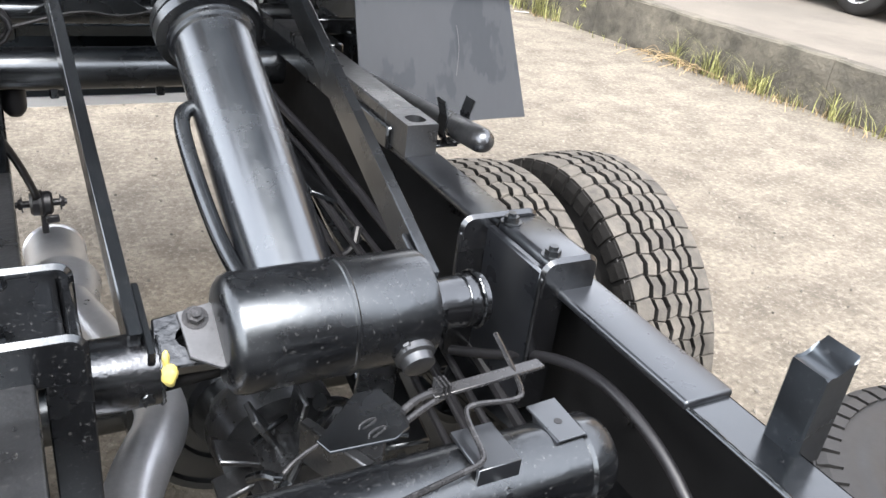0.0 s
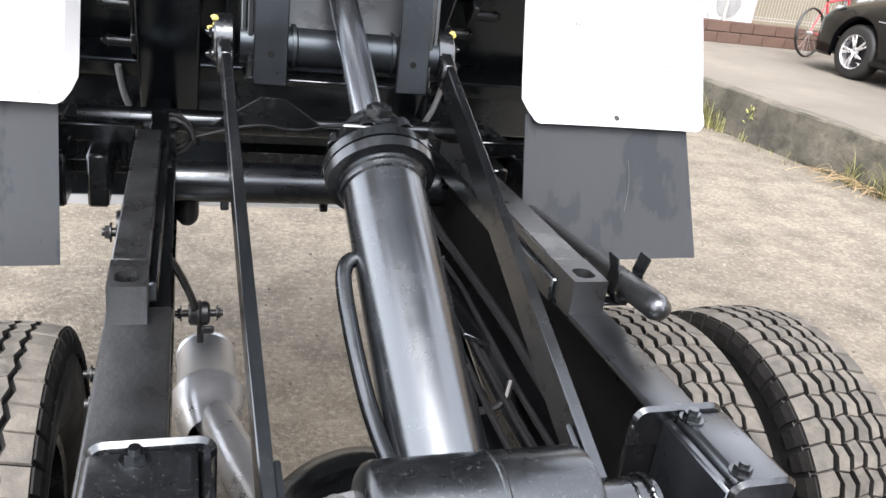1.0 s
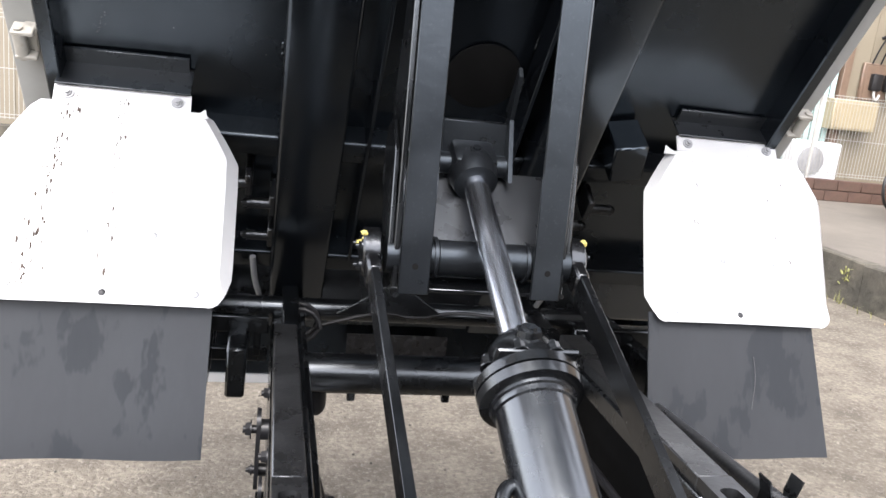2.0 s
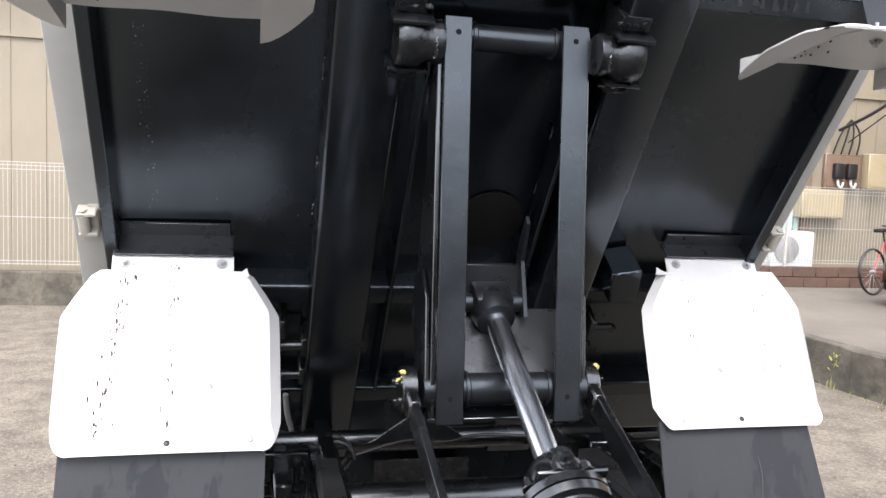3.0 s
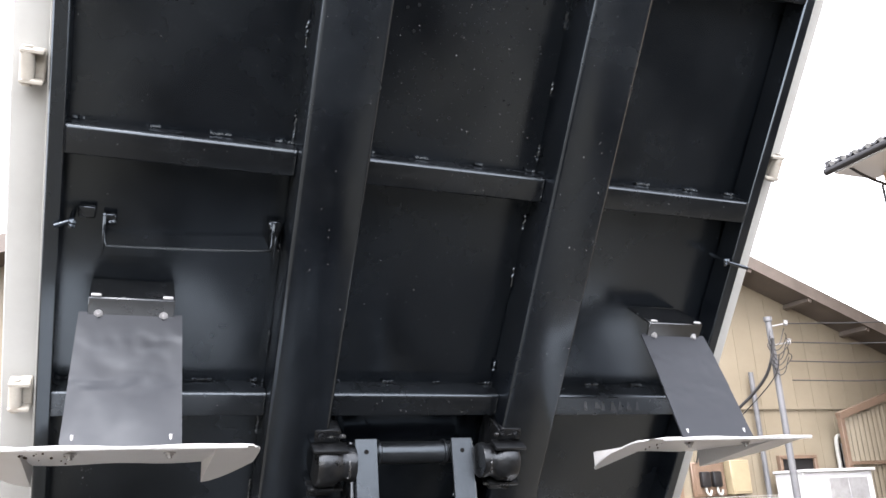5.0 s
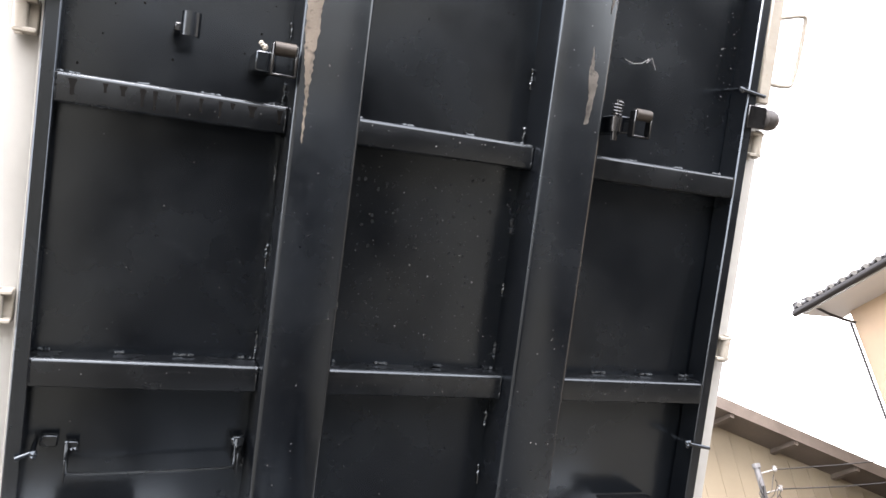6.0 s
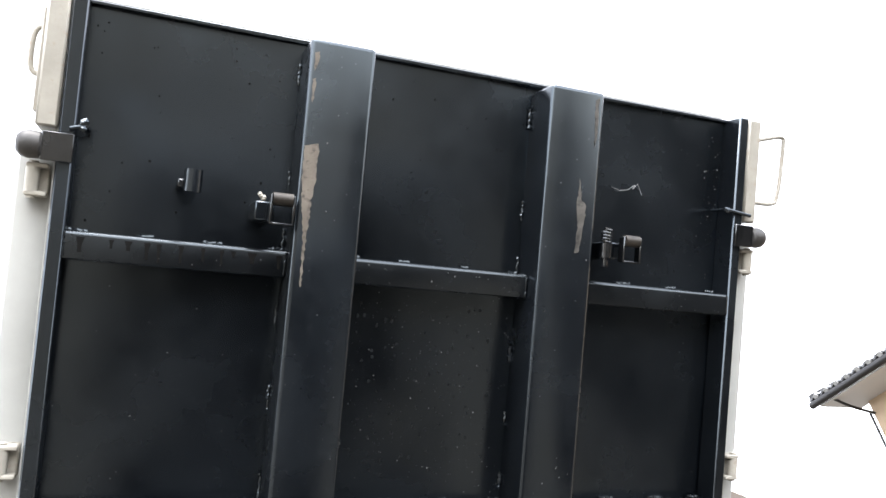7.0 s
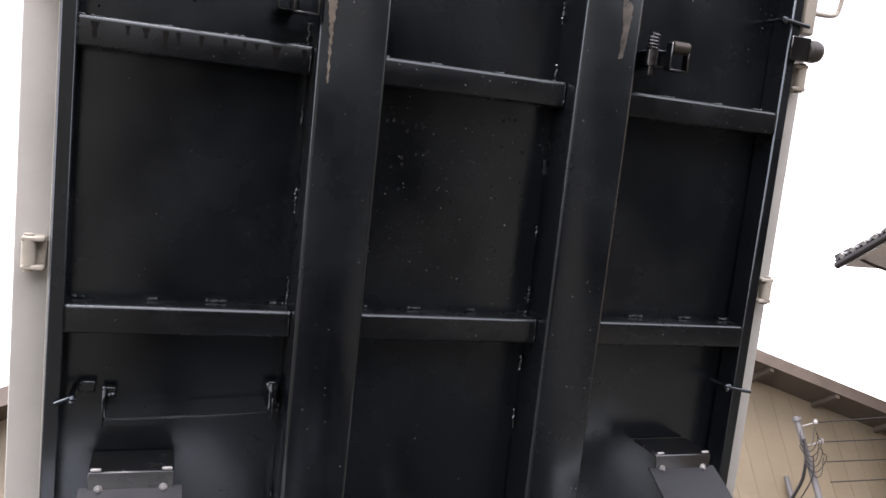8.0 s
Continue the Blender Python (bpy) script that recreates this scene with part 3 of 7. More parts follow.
for side in (1, -1):
    x0, x1 = (0.381, 0.458) if side > 0 else (-0.43, -0.333)
    bm = BM()
    channel(bm, x0, x1, -3.0, 1.4, 0.65, 0.918, open_dir=-side)
    part("frame_rail", bm, BLACK, chassis)
    # added flat black sheet: stands for the shade inside the channel, hides ground reflections
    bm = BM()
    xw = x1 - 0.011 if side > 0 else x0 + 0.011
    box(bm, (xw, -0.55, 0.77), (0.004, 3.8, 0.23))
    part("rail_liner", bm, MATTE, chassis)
    # plate welded on the rail, ending in a step
    bm = BM()
    y0 = -0.832 if side > 0 else -1.4
    box(bm, ((x0 + x1) / 2, (y0 + 0.06) / 2, 0.92), (x1 - x0 + 0.006, 0.06 - y0, 0.014), bevel=0.005, seg=3)
    part("subframe_plate", bm, SATIN if side > 0 else DUSTY, chassis)
    if side > 0:
        bm = BM()
        lumpy(bm, [(x0 + 0.004 + 0.001 * math.sin(k * 0.3), -0.836 - 0.005 * k, 0.9175) for k in range(110)], 0.0016, 3)
        part("weld_bead", bm, BLACK, chassis)
    # raised block with a slotted hole
    xb0, xb1 = (0.377, 0.447) if side > 0 else (-0.427, -0.367)
    xc = (xb0 + xb1) / 2
    hole = []
    for i in range(20):
        t = 2 * math.pi * i / 20
        hole.append((xc + 0.02 * math.cos(t), 0.035 + 0.014 * math.sin(t) + (0.008 if math.sin(t) > 0 else -0.008)))
    bm = BM()
    z0, z1 = 0.926, 0.994
    # block with a real hole: top ring, inner wall, outer walls
    outer = [(xb0, -0.003), (xc, -0.003), (xb1, -0.003), (xb1, 0.035), (xb1, 0.1), (xc, 0.1), (xb0, 0.1), (xb0, 0.035)]
    ring = []
    for x, y in outer:
        ring.append(min(range(20), key=lambda i: (Vector(hole[i]) - Vector((xc, 0.035))).normalized().dot((Vector((x, y)) - Vector((xc, 0.035))).normalized()) * -1))
    vo = [bm.verts.new((x, y, z1)) for x, y in outer]
    vh = [bm.verts.new((x, y, z1)) for x, y in hole]
    vb = [bm.verts.new((x, y, z1 - 0.03)) for x, y in hole]
    for k in range(8):
        a, b = ring[k], ring[(k + 1) % 8]
        idx = [a]
        while idx[-1] != b:
            idx.append((idx[-1] + 1) % 20)
        bm.faces.new([vo[k], vo[(k + 1) % 8]] + [vh[i] for i in reversed(idx)])
    for i in range(20):
        bm.faces.new((vh[i], vh[(i + 1) % 20], vb[(i + 1) % 20], vb[i]))
    bm.faces.new(vb)
    lo = [bm.verts.new((x, y, z0)) for x, y in outer]
    for k in range(8):
        if k not in (4, 5):
            bm.faces.new((vo[k], lo[k], lo[(k + 1) % 8], vo[(k + 1) % 8]))
    rod(bm, (xc, 0.035, z1 - 0.03), (xc, 0.035, z1 - 0.016), 0.013, n=6)
    box(bm, (xc, 0.5, (z0 + z1) / 2), (xb1 - xb0, 0.8, z1 - z0), bevel=0.003)
    part("subframe_block", bm, DUSTY, chassis)
    # sub rail under the block
    bm = BM()
    box(bm, (xc - side * 0.02, 0.72, 0.94), (0.05, 1.3, 0.05), bevel=0.004)
    part("sub_rail", bm, BLACK, chassis)
    # saddle bracket over the rail
    xi, xo = (0.292, 0.446) if side > 0 else (-0.272, -0.42)
    a, b = min(xi, xo), max(xi, xo)
    for yy in (-0.379, -0.546):
        bm = BM()
        if side > 0:
            xi = 0.296 if yy > -0.45 else 0.342
            a, b = xi, xo
        cs = (0, 0, 1, 1)
        slab(bm, rounded(a, b, 0.913, 0.981, 0.022, 4, cs), 0.013, Matrix.Translation((0, yy, 0)) @ XZ, 0.006)
        slab(bm, rounded(min(xi, xi + side * 0.05), max(xi, xi + side * 0.05), 0.71, 0.958, 0.012, 3), 0.009, Matrix.Translation((0, yy, 0)) @ XZ, 0.002)
        part("saddle_rib", bm, ROUGHBLK if side > 0 else TANKBLK, chassis)
        bm = BM()
        hexbolt(bm, (0.377 if side > 0 else -0.364, yy + (-0.024 if yy > -0.45 else 0.024), 0.971), (0, 0, 1), 0.013, 0.012)
        part("bolt", bm, BLACK, chassis)
    bm = BM()
    box(bm, ((a + b) / 2 + side * 0.012, -0.462, 0.951), (b - a - 0.02, 0.158, 0.04), bevel=0.01, seg=3)
    box(bm, (xi + side * 0.012, -0.462, 0.83), (0.016, 0.162, 0.26), bevel=0.004)
    part("saddle", bm, SATIN if side > 0 else TANKBLK, chassis)
    # bolts through the rail
    for yy, zz in ((0.42, 0.86), (0.18, 0.8), (-0.12, 0.86), (0.75, 0.86), (-0.7, 0.78), (-0.95, 0.8)):
        bm = BM()
        hexbolt(bm, (x1 if side > 0 else x0, yy, zz), (side, 0, 0), 0.014, 0.014)
        part("bolt", bm, DARK, chassis)
        bm = BM()
        hexbolt(bm, (xw - side * 0.002, yy, zz), (-side, 0, 0), 0.012, 0.012)
        part("bolt", bm, MATTE, chassis)
    # leaf spring under the rail
    for k in range(6):
        bm = BM()
        L = 0.62 - 0.08 * k
        xs = side * 0.43 + CX
        pts = [(AX * L, 0.5 + 0.07 * AX * AX * (L / 0.6) ** 2 - 0.013 * k) for AX in (-1, -0.6, -0.2, 0.2, 0.6, 1)]
        slab(bm, pts + [(p[0], p[1] + 0.011) for p in reversed(pts)], 0.07, Matrix.Translation((xs, 0.13, 0)) @ YZ)
        part("spring_leaf", bm, BLACK, chassis)

# cross tubes, rear beam, gussets
bm = BM()
rod(bm, (-0.37, 0.868, 0.87), (0.39, 0.868, 0.87), 0.054, n=36)
lathe(bm, [(0, 0.056), (0.004, 0.066), (0.012, 0.066), (0.016, 0.055)], (-0.356, 0.868, 0.87), (1, 0, 0), 32)
part("cross_tube", bm, BLACK, chassis)
bm = BM()
rod(bm, (-0.6, 1.22, 0.935), (0.62, 1.22, 0.935), 0.034, n=28)
part("rear_cross_pipe", bm, BLACK, chassis)
bm = BM()
slab(bm, [(-0.24, 0.94), (-0.1, 1.03), (-0.03, 1.03), (0.1, 0.94)], 0.01, Matrix.Translation((0.0, 1.17, 0)) @ XZ, 0.002)
hexbolt(bm, (-0.06, 1.165, 1.0), (0, -1, 0), 0.012, 0.01)
part("gusset_plate", bm, BLACK, chassis)
bm = BM()
box(bm, (CX, 1.46, 0.98), (1.9, 0.1, 0.2), bevel=0.008)
part("rear_beam", bm, BLACK, chassis)
for x in (-0.62, -0.52, 0.56, 0.68):
    bm = BM()
    box(bm, (x, 1.12, 0.86), (0.05, 0.5, 0.14), bevel=0.006)
    part("rear_bracket", bm, BLACK, chassis)
for x0, x1 in ((-0.78, -0.44), (0.48, 0.85)):
    bm = BM()
    box(bm, ((x0 + x1) / 2, 1.05, 0.94), (x1 - x0, 0.03, 0.05), bevel=0.004)
    box(bm, ((x0 + x1) / 2, 1.1, 0.83), (x1 - x0, 0.025, 0.04), bevel=0.004)
    for k in range(5):
        xx = x0 + 0.03 + (x1 - x0 - 0.06) * k / 4
        box(bm, (xx, 1.06, 0.885), (0.02, 0.02, 0.09), bevel=0.003)
        hexbolt(bm, (xx, 1.03, 0.94), (0, -1, 0), 0.01, 0.008)
    part("rear_bracket", bm, BLACK, chassis)
bm = BM()
sweep(bm, [(-0.345 + 0.055 * math.cos(t * 0.5), 1.12 + 0.004 * t, 0.905 + 0.055 * math.sin(t * 0.5)) for t in range(0, 26)], 0.008, 8, 0)
sweep(bm, [(-0.3, 1.16, 0.9), (-0.1, 1.17, 0.955), (0.0, 1.17, 0.93), (0.12, 1.17, 0.96), (0.3, 1.16, 0.95)], 0.006, 8)
part("cable_loop", bm, DARK, chassis)
bm = BM()
lathe(bm, [(0, 0.0), (0.004, 0.016), (0.016, 0.026), (0.03, 0.03), (0.09, 0.03)], (-0.305, 0.89, 0.738), (0, 0, 1), 24, False)
box(bm, (-0.305, 0.9, 0.83), (0.05, 0.06, 0.02), bevel=0.003)
part("bump_stop", bm, DARK, chassis)
for x in (-0.21, 0.055):
    bm = BM()
    box(bm, (x, 0.88, 0.803), (0.022, 0.022, 0.03), bevel=0.003)
    part("tube_lug", bm, BLACK, chassis)

# outside of the left rail: hook plates with bolts
for yy, zz, k in ((0.6, 0.835, 1.0), (0.62, 0.72, 0.55), (0.1, 0.775, 0.6)):
    bm = BM()
    rod(bm, (-0.43, yy, zz), (-0.456, yy, zz), 0.02 * k + 0.004, n=16)
    rod(bm, (-0.456, yy, zz), (-0.456 - 0.014 * k, yy, zz), 0.01, n=14)
    hexbolt(bm, (-0.456 - 0.012 * k, yy, zz), (-1, 0, 0), 0.015 * k + 0.002, 0.014 * k)
    part("bolt", bm, DARK, chassis)
bm = BM()
slab(bm, rounded(0.42, 0.48, 0.7, 0.79, 0.02), 0.008, Matrix.Translation((-0.442, 0, 0)) @ YZ)
part("rail_hook", bm, DARK, chassis)
bm = BM()
slab(bm, rounded(0.575, 0.645, 0.68, 0.88, 0.03), 0.01, Matrix.Translation((-0.452, 0, 0)) @ YZ)
part("rail_hook", bm, DARK, chassis)

# front cross tube with brackets and levers, drawn at five fourths of its size
FM = Matrix.Translation((-0.0912, -0.2742, 0.334)) @ Matrix.Diagonal((0.8, 0.8, 0.8, 1))
bm = BM()
rod(bm, (-0.37, -0.806, 0.858), (-0.33, -0.806, 0.858), 0.05, n=24)
part("tube_stub", bm, MATTE, chassis)
bm = BM()
lathe(bm, [(0, 0.055), (0.004, 0.069), (0.715, 0.069), (0.719, 0.064), (0.725, 0.069), (0.755, 0.067), (0.77, 0.058), (0.776, 0.04)], (-0.318, -0.665, 0.655), (1, 0, 0), 40)
part("cross_tube", bm, TANKBLK, chassis, m=FM)
bm = BM()
slab(bm, [(0.349, -0.606), (0.404, -0.602), (0.401, -0.689), (0.352, -0.69)], 0.005, Matrix.Translation((0, 0, 0.7255)), 0.001)
slab(bm, [(-0.69, 0.726), (-0.62, 0.726), (-0.66, 0.66), (-0.69, 0.64)], 0.005, Matrix.Translation((0.352, 0, 0)) @ YZ, 0.001)
mp_ = part("mounting_plate", bm, SATIN, chassis, m=FM)
bm = BM()
rod(bm, (0.376, -0.652, 0.7279), (0.376, -0.652, 0.7286), 0.0065, n=18)
part("drill_hole", bm, DARK, mp_)
bm = BM()
box(bm, (0.241, -0.665, 0.731), (0.068, 0.08, 0.007), bevel=0.001)
box(bm, (0.241, -0.706, 0.69), (0.068, 0.007, 0.09), bevel=0.001)
hexbolt(bm, (0.252, -0.71, 0.69), (0, -1, 0), 0.011, 0.01)
part("mounting_plate", bm, SATIN, chassis, m=FM)
bm = BM()
slab(bm, [(0.021, -0.594), (0.106, -0.515), (0.145, -0.517), (0.16, -0.575), (0.15, -0.61), (0.122, -0.625), (0.03, -0.62)], 0.005, Matrix.Translation((0, 0, 0.745)), 0.001)
lever = part("lever_plate", bm, BLACK, chassis, m=FM)
for k in (0, 1):
    bm = BM()
    c = Vector((0.098 + 0.006 * k, -0.585 - 0.02 * k, 0.7478))
    sweep(bm, [c + Vector((-0.016, -0.007, 0)), c + Vector((-0.012, 0.002, 0)), c + Vector((0.012, 0.01, 0)), c + Vector((0.016, 0.004, 0)), c + Vector((-0.01, -0.008, 0))], 0.0016, 6)
    part("lever_slot", bm, GREYZ, lever)
bm = BM()
sweep(bm, [(-0.03, -0.615, 0.725), (-0.01, -0.605, 0.735), (0.025, -0.595, 0.742)], 0.003, 8)
part("lever_rod", bm, GREYZ, chassis, m=FM)
bm = BM()
box(bm, (0.3, -0.566, 0.763), (0.2, 0.022, 0.006), pose(0, 0, 0, 0, 0, 4), bevel=0.001)
sweep(bm, [(0.15, -0.585, 0.755), (0.18, -0.572, 0.762), (0.22, -0.57, 0.762)], 0.006, 8)
sweep(bm, [(0.15, -0.6, 0.75), (0.18, -0.59, 0.757), (0.22, -0.578, 0.76)], 0.005, 8)
for x in (0.21, 0.217, 0.224):
    box(bm, (x, -0.572, 0.772), (0.003, 0.026, 0.02))
part("cable_bracket", bm, GREYZ, chassis, m=FM)
bm = BM()
sweep(bm, [(0.362, -0.48, 0.775), (0.35, -0.55, 0.765), (0.34, -0.605, 0.755), (0.32, -0.617, 0.755), (0.26, -0.607, 0.757), (0.236, -0.61, 0.757), (0.228, -0.64, 0.752), (0.225, -0.685, 0.745), (0.215, -0.705, 0.743), (0.17, -0.712, 0.742), (0.02, -0.735, 0.735), (-0.12, -0.76, 0.73)], 0.0045, 8)
part("shift_rod", bm, GREYZ, chassis, "bent zinc-plated control rod", m=FM)

# hoses and wiring inside the rails
bm = BM()
sweep(bm, [(0.3, -0.4, 0.735), (0.342, -0.482, 0.77), (0.357, -0.532, 0.803), (0.357, -0.612, 0.847), (0.357, -0.686, 0.871), (0.357, -0.752, 0.874), (0.357, -0.827, 0.86), (0.355, -0.896, 0.83), (0.345, -1.0, 0.76), (0.34, -1.2, 0.64)], 0.0085, 12)
part("air_hose", bm, DARK, chassis)
rnd = random.Random(11)
for k, (dx, dz, r) in enumerate(((0.0, 0.0, 0.011), (-0.035, -0.03, 0.007), (-0.055, -0.05, 0.006), (-0.075, -0.03, 0.006), (-0.1, -0.06, 0.007))):
    bm = BM()
    pts = [(0.35 + dx, 1.0, 0.86 + dz), (0.345 + dx, 0.8, 0.8 + dz), (0.355 + dx + rnd.uniform(-0.02, 0.02), 0.5, 0.79 + dz), (0.36 + dx, 0.25, 0.78 + dz + rnd.uniform(-0.02, 0.02)), (0.36 + dx, 0.02, 0.76 + dz), (0.37 + dx, -0.2, 0.74 + dz), (0.35 + dx, -0.4, 0.72 + dz), (0.33 + dx, -0.7, 0.68 + dz)]
    sweep(bm, pts, r, 8)
    part("air_hose", bm, DARK, chassis)
for pts, r in (([(0.2, 0.1, 0.62), (0.24, 0.05, 0.68), (0.29, 0.02, 0.71), (0.31, 0.05, 0.75)], 0.008),
               ([(0.24, 0.62, 0.7), (0.28, 0.6, 0.76), (0.33, 0.6, 0.77)], 0.008),
               ([(0.2, 0.36, 0.62), (0.24, 0.38, 0.7), (0.3, 0.36, 0.72)], 0.009)):
    bm = BM()
    part("brake_hose", sweep(bm, pts, r, 8), DARK, chassis)
for k, (yy, zz) in enumerate(((0.55, 0.72), (0.48, 0.7), (0.42, 0.68), (0.37, 0.66))):
    bm = BM()
    box(bm, (0.2 + 0.1 * (0.55 - yy), yy, zz), (0.05, 0.03, 0.04), pose(0, 0, 0, 20, 0, 30), bevel=0.005)
    rod(bm, (0.17, yy, zz), (0.25, yy - 0.02, zz + 0.02), 0.01, n=12)
    part("valve_block", bm, DARK, chassis)
bm = BM()
box(bm, (0.27, 0.1, 0.6), (0.09, 1.0, 0.05), pose(0, 0, 0, 10, 0, -3), bevel=0.006)
part("inner_brace", bm, BLACK, chassis)
bm = BM()
box(bm, (0.3, 0.45, 0.75), (0.1, 0.5, 0.012), pose(0, 0, 0, 0, 25, 0), bevel=0.002)
part("inner_bracket", bm, BLACK, chassis)

# added unseen black sheet, blocks bright ground from the bed's reflection
bm = BM()
box(bm, (0.02, -1.8, 0.3), (1.9, 1.3, 0.02), bevel=0.004)
part("under_guard", bm, MATTE, chassis)

# post with a curved top on the right rail
bm = BM()
arc_ = [(0.44 + 0.05 * k / 6, 1.04 - 0.016 * math.sin(math.pi * (k + 1.2) / 7.2) + 0.012 * k / 6) for k in range(7)]
slab(bm, [(0.44, 0.9), (0.49, 0.9)] + arc_[::-1], 0.05, Matrix.Translation((0, -0.926, 0)) @ XZ, 0.003)
part("guide_post", bm, LIFTBLK, chassis)

# ---- rear axle, drive shaft ----
axle = thing("rear_axle", "black banjo rear axle with round differential housing", "axle", pose(0, -0.075, 0))
bm = BM()
rod(bm, (-0.52, 0.13, 0.41), (0.55, 0.13, 0.41), 0.062, n=28)
part("axle_tube", bm, BLACK, axle)
bm = BM()
lathe(bm, [(-0.02, 0.05), (-0.02, 0.085), (0.0, 0.092), (0.004, 0.12), (-0.004, 0.125), (-0.004, 0.135), (0.006, 0.14), (0.012, 0.185), (0.004, 0.19), (0.004, 0.205), (0.03, 0.208), (0.034, 0.2), (0.05, 0.2), (0.1, 0.19), (0.15, 0.14), (0.18, 0.05), (0.18, 0)], (CX, 0.03, 0.42), (0, 1, -0.12), 56, False)
part("differential_housing", bm, BLACK, axle)
for k in range(10):
    t = 2 * math.pi * k / 10
    bm = BM()
    hexbolt(bm, (CX + 0.162 * math.cos(t), 0.036 - 0.018 * math.sin(t), 0.42 + 0.162 * math.sin(t)), (0, -1, 0.12), 0.01, 0.01)
    part("housing_bolt", bm, BLACK, axle)
bm = BM()
lathe(bm, [(0, 0.05), (0.05, 0.055), (0.07, 0.075), (0.09, 0.075), (0.1, 0.04), (0.9, 0.04), (0.92, 0.06)], (CX, 0.02, 0.43), (0, -1, 0.12), 28)
part("drive_shaft", bm, DUSTY, axle)
bm = BM()
lathe(bm, [(0, 0.05), (0.0, 0.11), (0.05, 0.12), (0.08, 0.12), (0.08, 0.04)], (CX + 0.03, -0.21, 0.5), (0, 1, 0), 36)
lathe(bm, [(0, 0.03), (0.0, 0.06), (0.12, 0.065), (0.13, 0.03)], (CX + 0.03, -0.33, 0.5), (0, 1, 0), 24)
drum = part("parking_brake_drum", bm, DUSTY, axle)
for k in range(9):
    t = 2 * math.pi * k / 9
    bm = BM()
    box(bm, (CX + 0.03 + 0.09 * math.cos(t), -0.235, 0.5 + 0.09 * math.sin(t)), (0.09, 0.06, 0.012), pose(0, 0, 0, 0, -math.degrees(t), 0), bevel=0.003)
    part("cooling_fin", bm, DUSTY, drum)
rndp = random.Random(8)
for k in range(20):
    p = Vector((rndp.uniform(-0.06, 0.3), rndp.uniform(-0.5, -0.15), rndp.uniform(0.45, 0.62)))
    q = p + Vector((rndp.uniform(-0.14, 0.14), rndp.uniform(-0.12, 0.12), rndp.uniform(-0.08, 0.06)))
    bm = BM()
    sweep(bm, [p, p.lerp(q, 0.5) + Vector((0, 0, rndp.uniform(0, 0.03))), q], rndp.uniform(0.004, 0.011), 8)
    lathe(bm, [(-0.008, 0.008), (-0.008, 0.015), (0.008, 0.015), (0.008, 0.008)], q, q - p, 12)
    part("brake_linkage", bm, BLACK, axle)
for c, sz, rz in (((0.17, -0.3, 0.62), (0.07, 0.3, 0.02), -30), ((0.08, -0.42, 0.62), (0.02, 0.2, 0.08), 25)):
    bm = BM()
    box(bm, c, sz, pose(0, 0, 0, 0, 0, rz), bevel=0.003)
    part("brake_lever", bm, DUSTY, axle)
# gearbox between the rails
gearbox = thing("gearbox", "black cast gearbox housing between the frame rails", "gearbox")
bm = BM()
box(bm, (0.02, -1.35, 0.45), (0.4, 0.9, 0.36), bevel=0.05, seg=3)
box(bm, (0.02, -0.98, 0.47), (0.46, 0.05, 0.4), bevel=0.02, seg=2)
part("housing", bm, DUSTY, gearbox)
for k in range(5):
    bm = BM()
    box(bm, (-0.14 + 0.08 * k, -1.35, 0.635), (0.012, 0.8, 0.03), bevel=0.004)
    part("rib", bm, DUSTY, gearbox)
# ---- exhaust ----
exhaust = thing("exhaust", "silver coated exhaust canister and pipe under the frame", "exhaust", pose(0.027, -0.02, -0.03))
E0, E1 = Vector((-0.282, 0.86, 0.42)), Vector((-0.281, 0.4, 0.447))
bm = BM()
L = (E1 - E0).length
lathe(bm, [(-0.03, 0.0), (-0.03, 0.03), (0.0, 0.045), (0.035, 0.06), (0.052, 0.068), (0.056, 0.077), (0.066, 0.079), (0.071, 0.0745), (0.19, 0.0745), (0.275, 0.0745), (0.28, 0.078), (0.286, 0.087), (0.296, 0.09), (0.306, 0.087), (0.33, 0.083), (0.375, 0.076), (0.4, 0.066), (L, 0.05)], E0, E1 - E0, 40, False)
part("canister", bm, ALU, exhaust)
bm = BM()
sweep(bm, [(-0.283, 0.54, 0.448), (-0.273, 0.46, 0.462), (-0.245, 0.34, 0.475), (-0.215, 0.2, 0.49), (-0.185, 0.05, 0.52), (-0.165, -0.08, 0.555), (-0.175, -0.2, 0.58), (-0.225, -0.3, 0.595), (-0.27, -0.4, 0.585), (-0.31, -0.8, 0.53)], 0.046, 28)
part("pipe", bm, ALU, exhaust)
bm = BM()
sweep(bm, [(-0.375, 0.46, 0.88), (-0.36, 0.5, 0.84), (-0.335, 0.56, 0.76), (-0.312, 0.66, 0.65)], 0.009, 10)
lathe(bm, [(-0.026, 0.012), (-0.026, 0.024), (-0.02, 0.03), (-0.006, 0.03), (0, 0.036), (0.006, 0.03), (0.02, 0.03), (0.026, 0.024), (0.026, 0.012)], (-0.303, 0.683, 0.62), (1, 0, 0), 24)
rod(bm, (-0.352, 0.683, 0.62), (-0.254, 0.683, 0.62), 0.009, n=12)
hexbolt(bm, (-0.345, 0.683, 0.62), (-1, 0, 0), 0.015, 0.01)
hexbolt(bm, (-0.261, 0.683, 0.62), (1, 0, 0), 0.015, 0.01)
box(bm, (-0.3, 0.675, 0.585), (0.016, 0.03, 0.08), bevel=0.003)
box(bm, (-0.282, 0.655, 0.588), (0.03, 0.012, 0.02), bevel=0.003)
part("hanger", bm, DARK, exhaust)

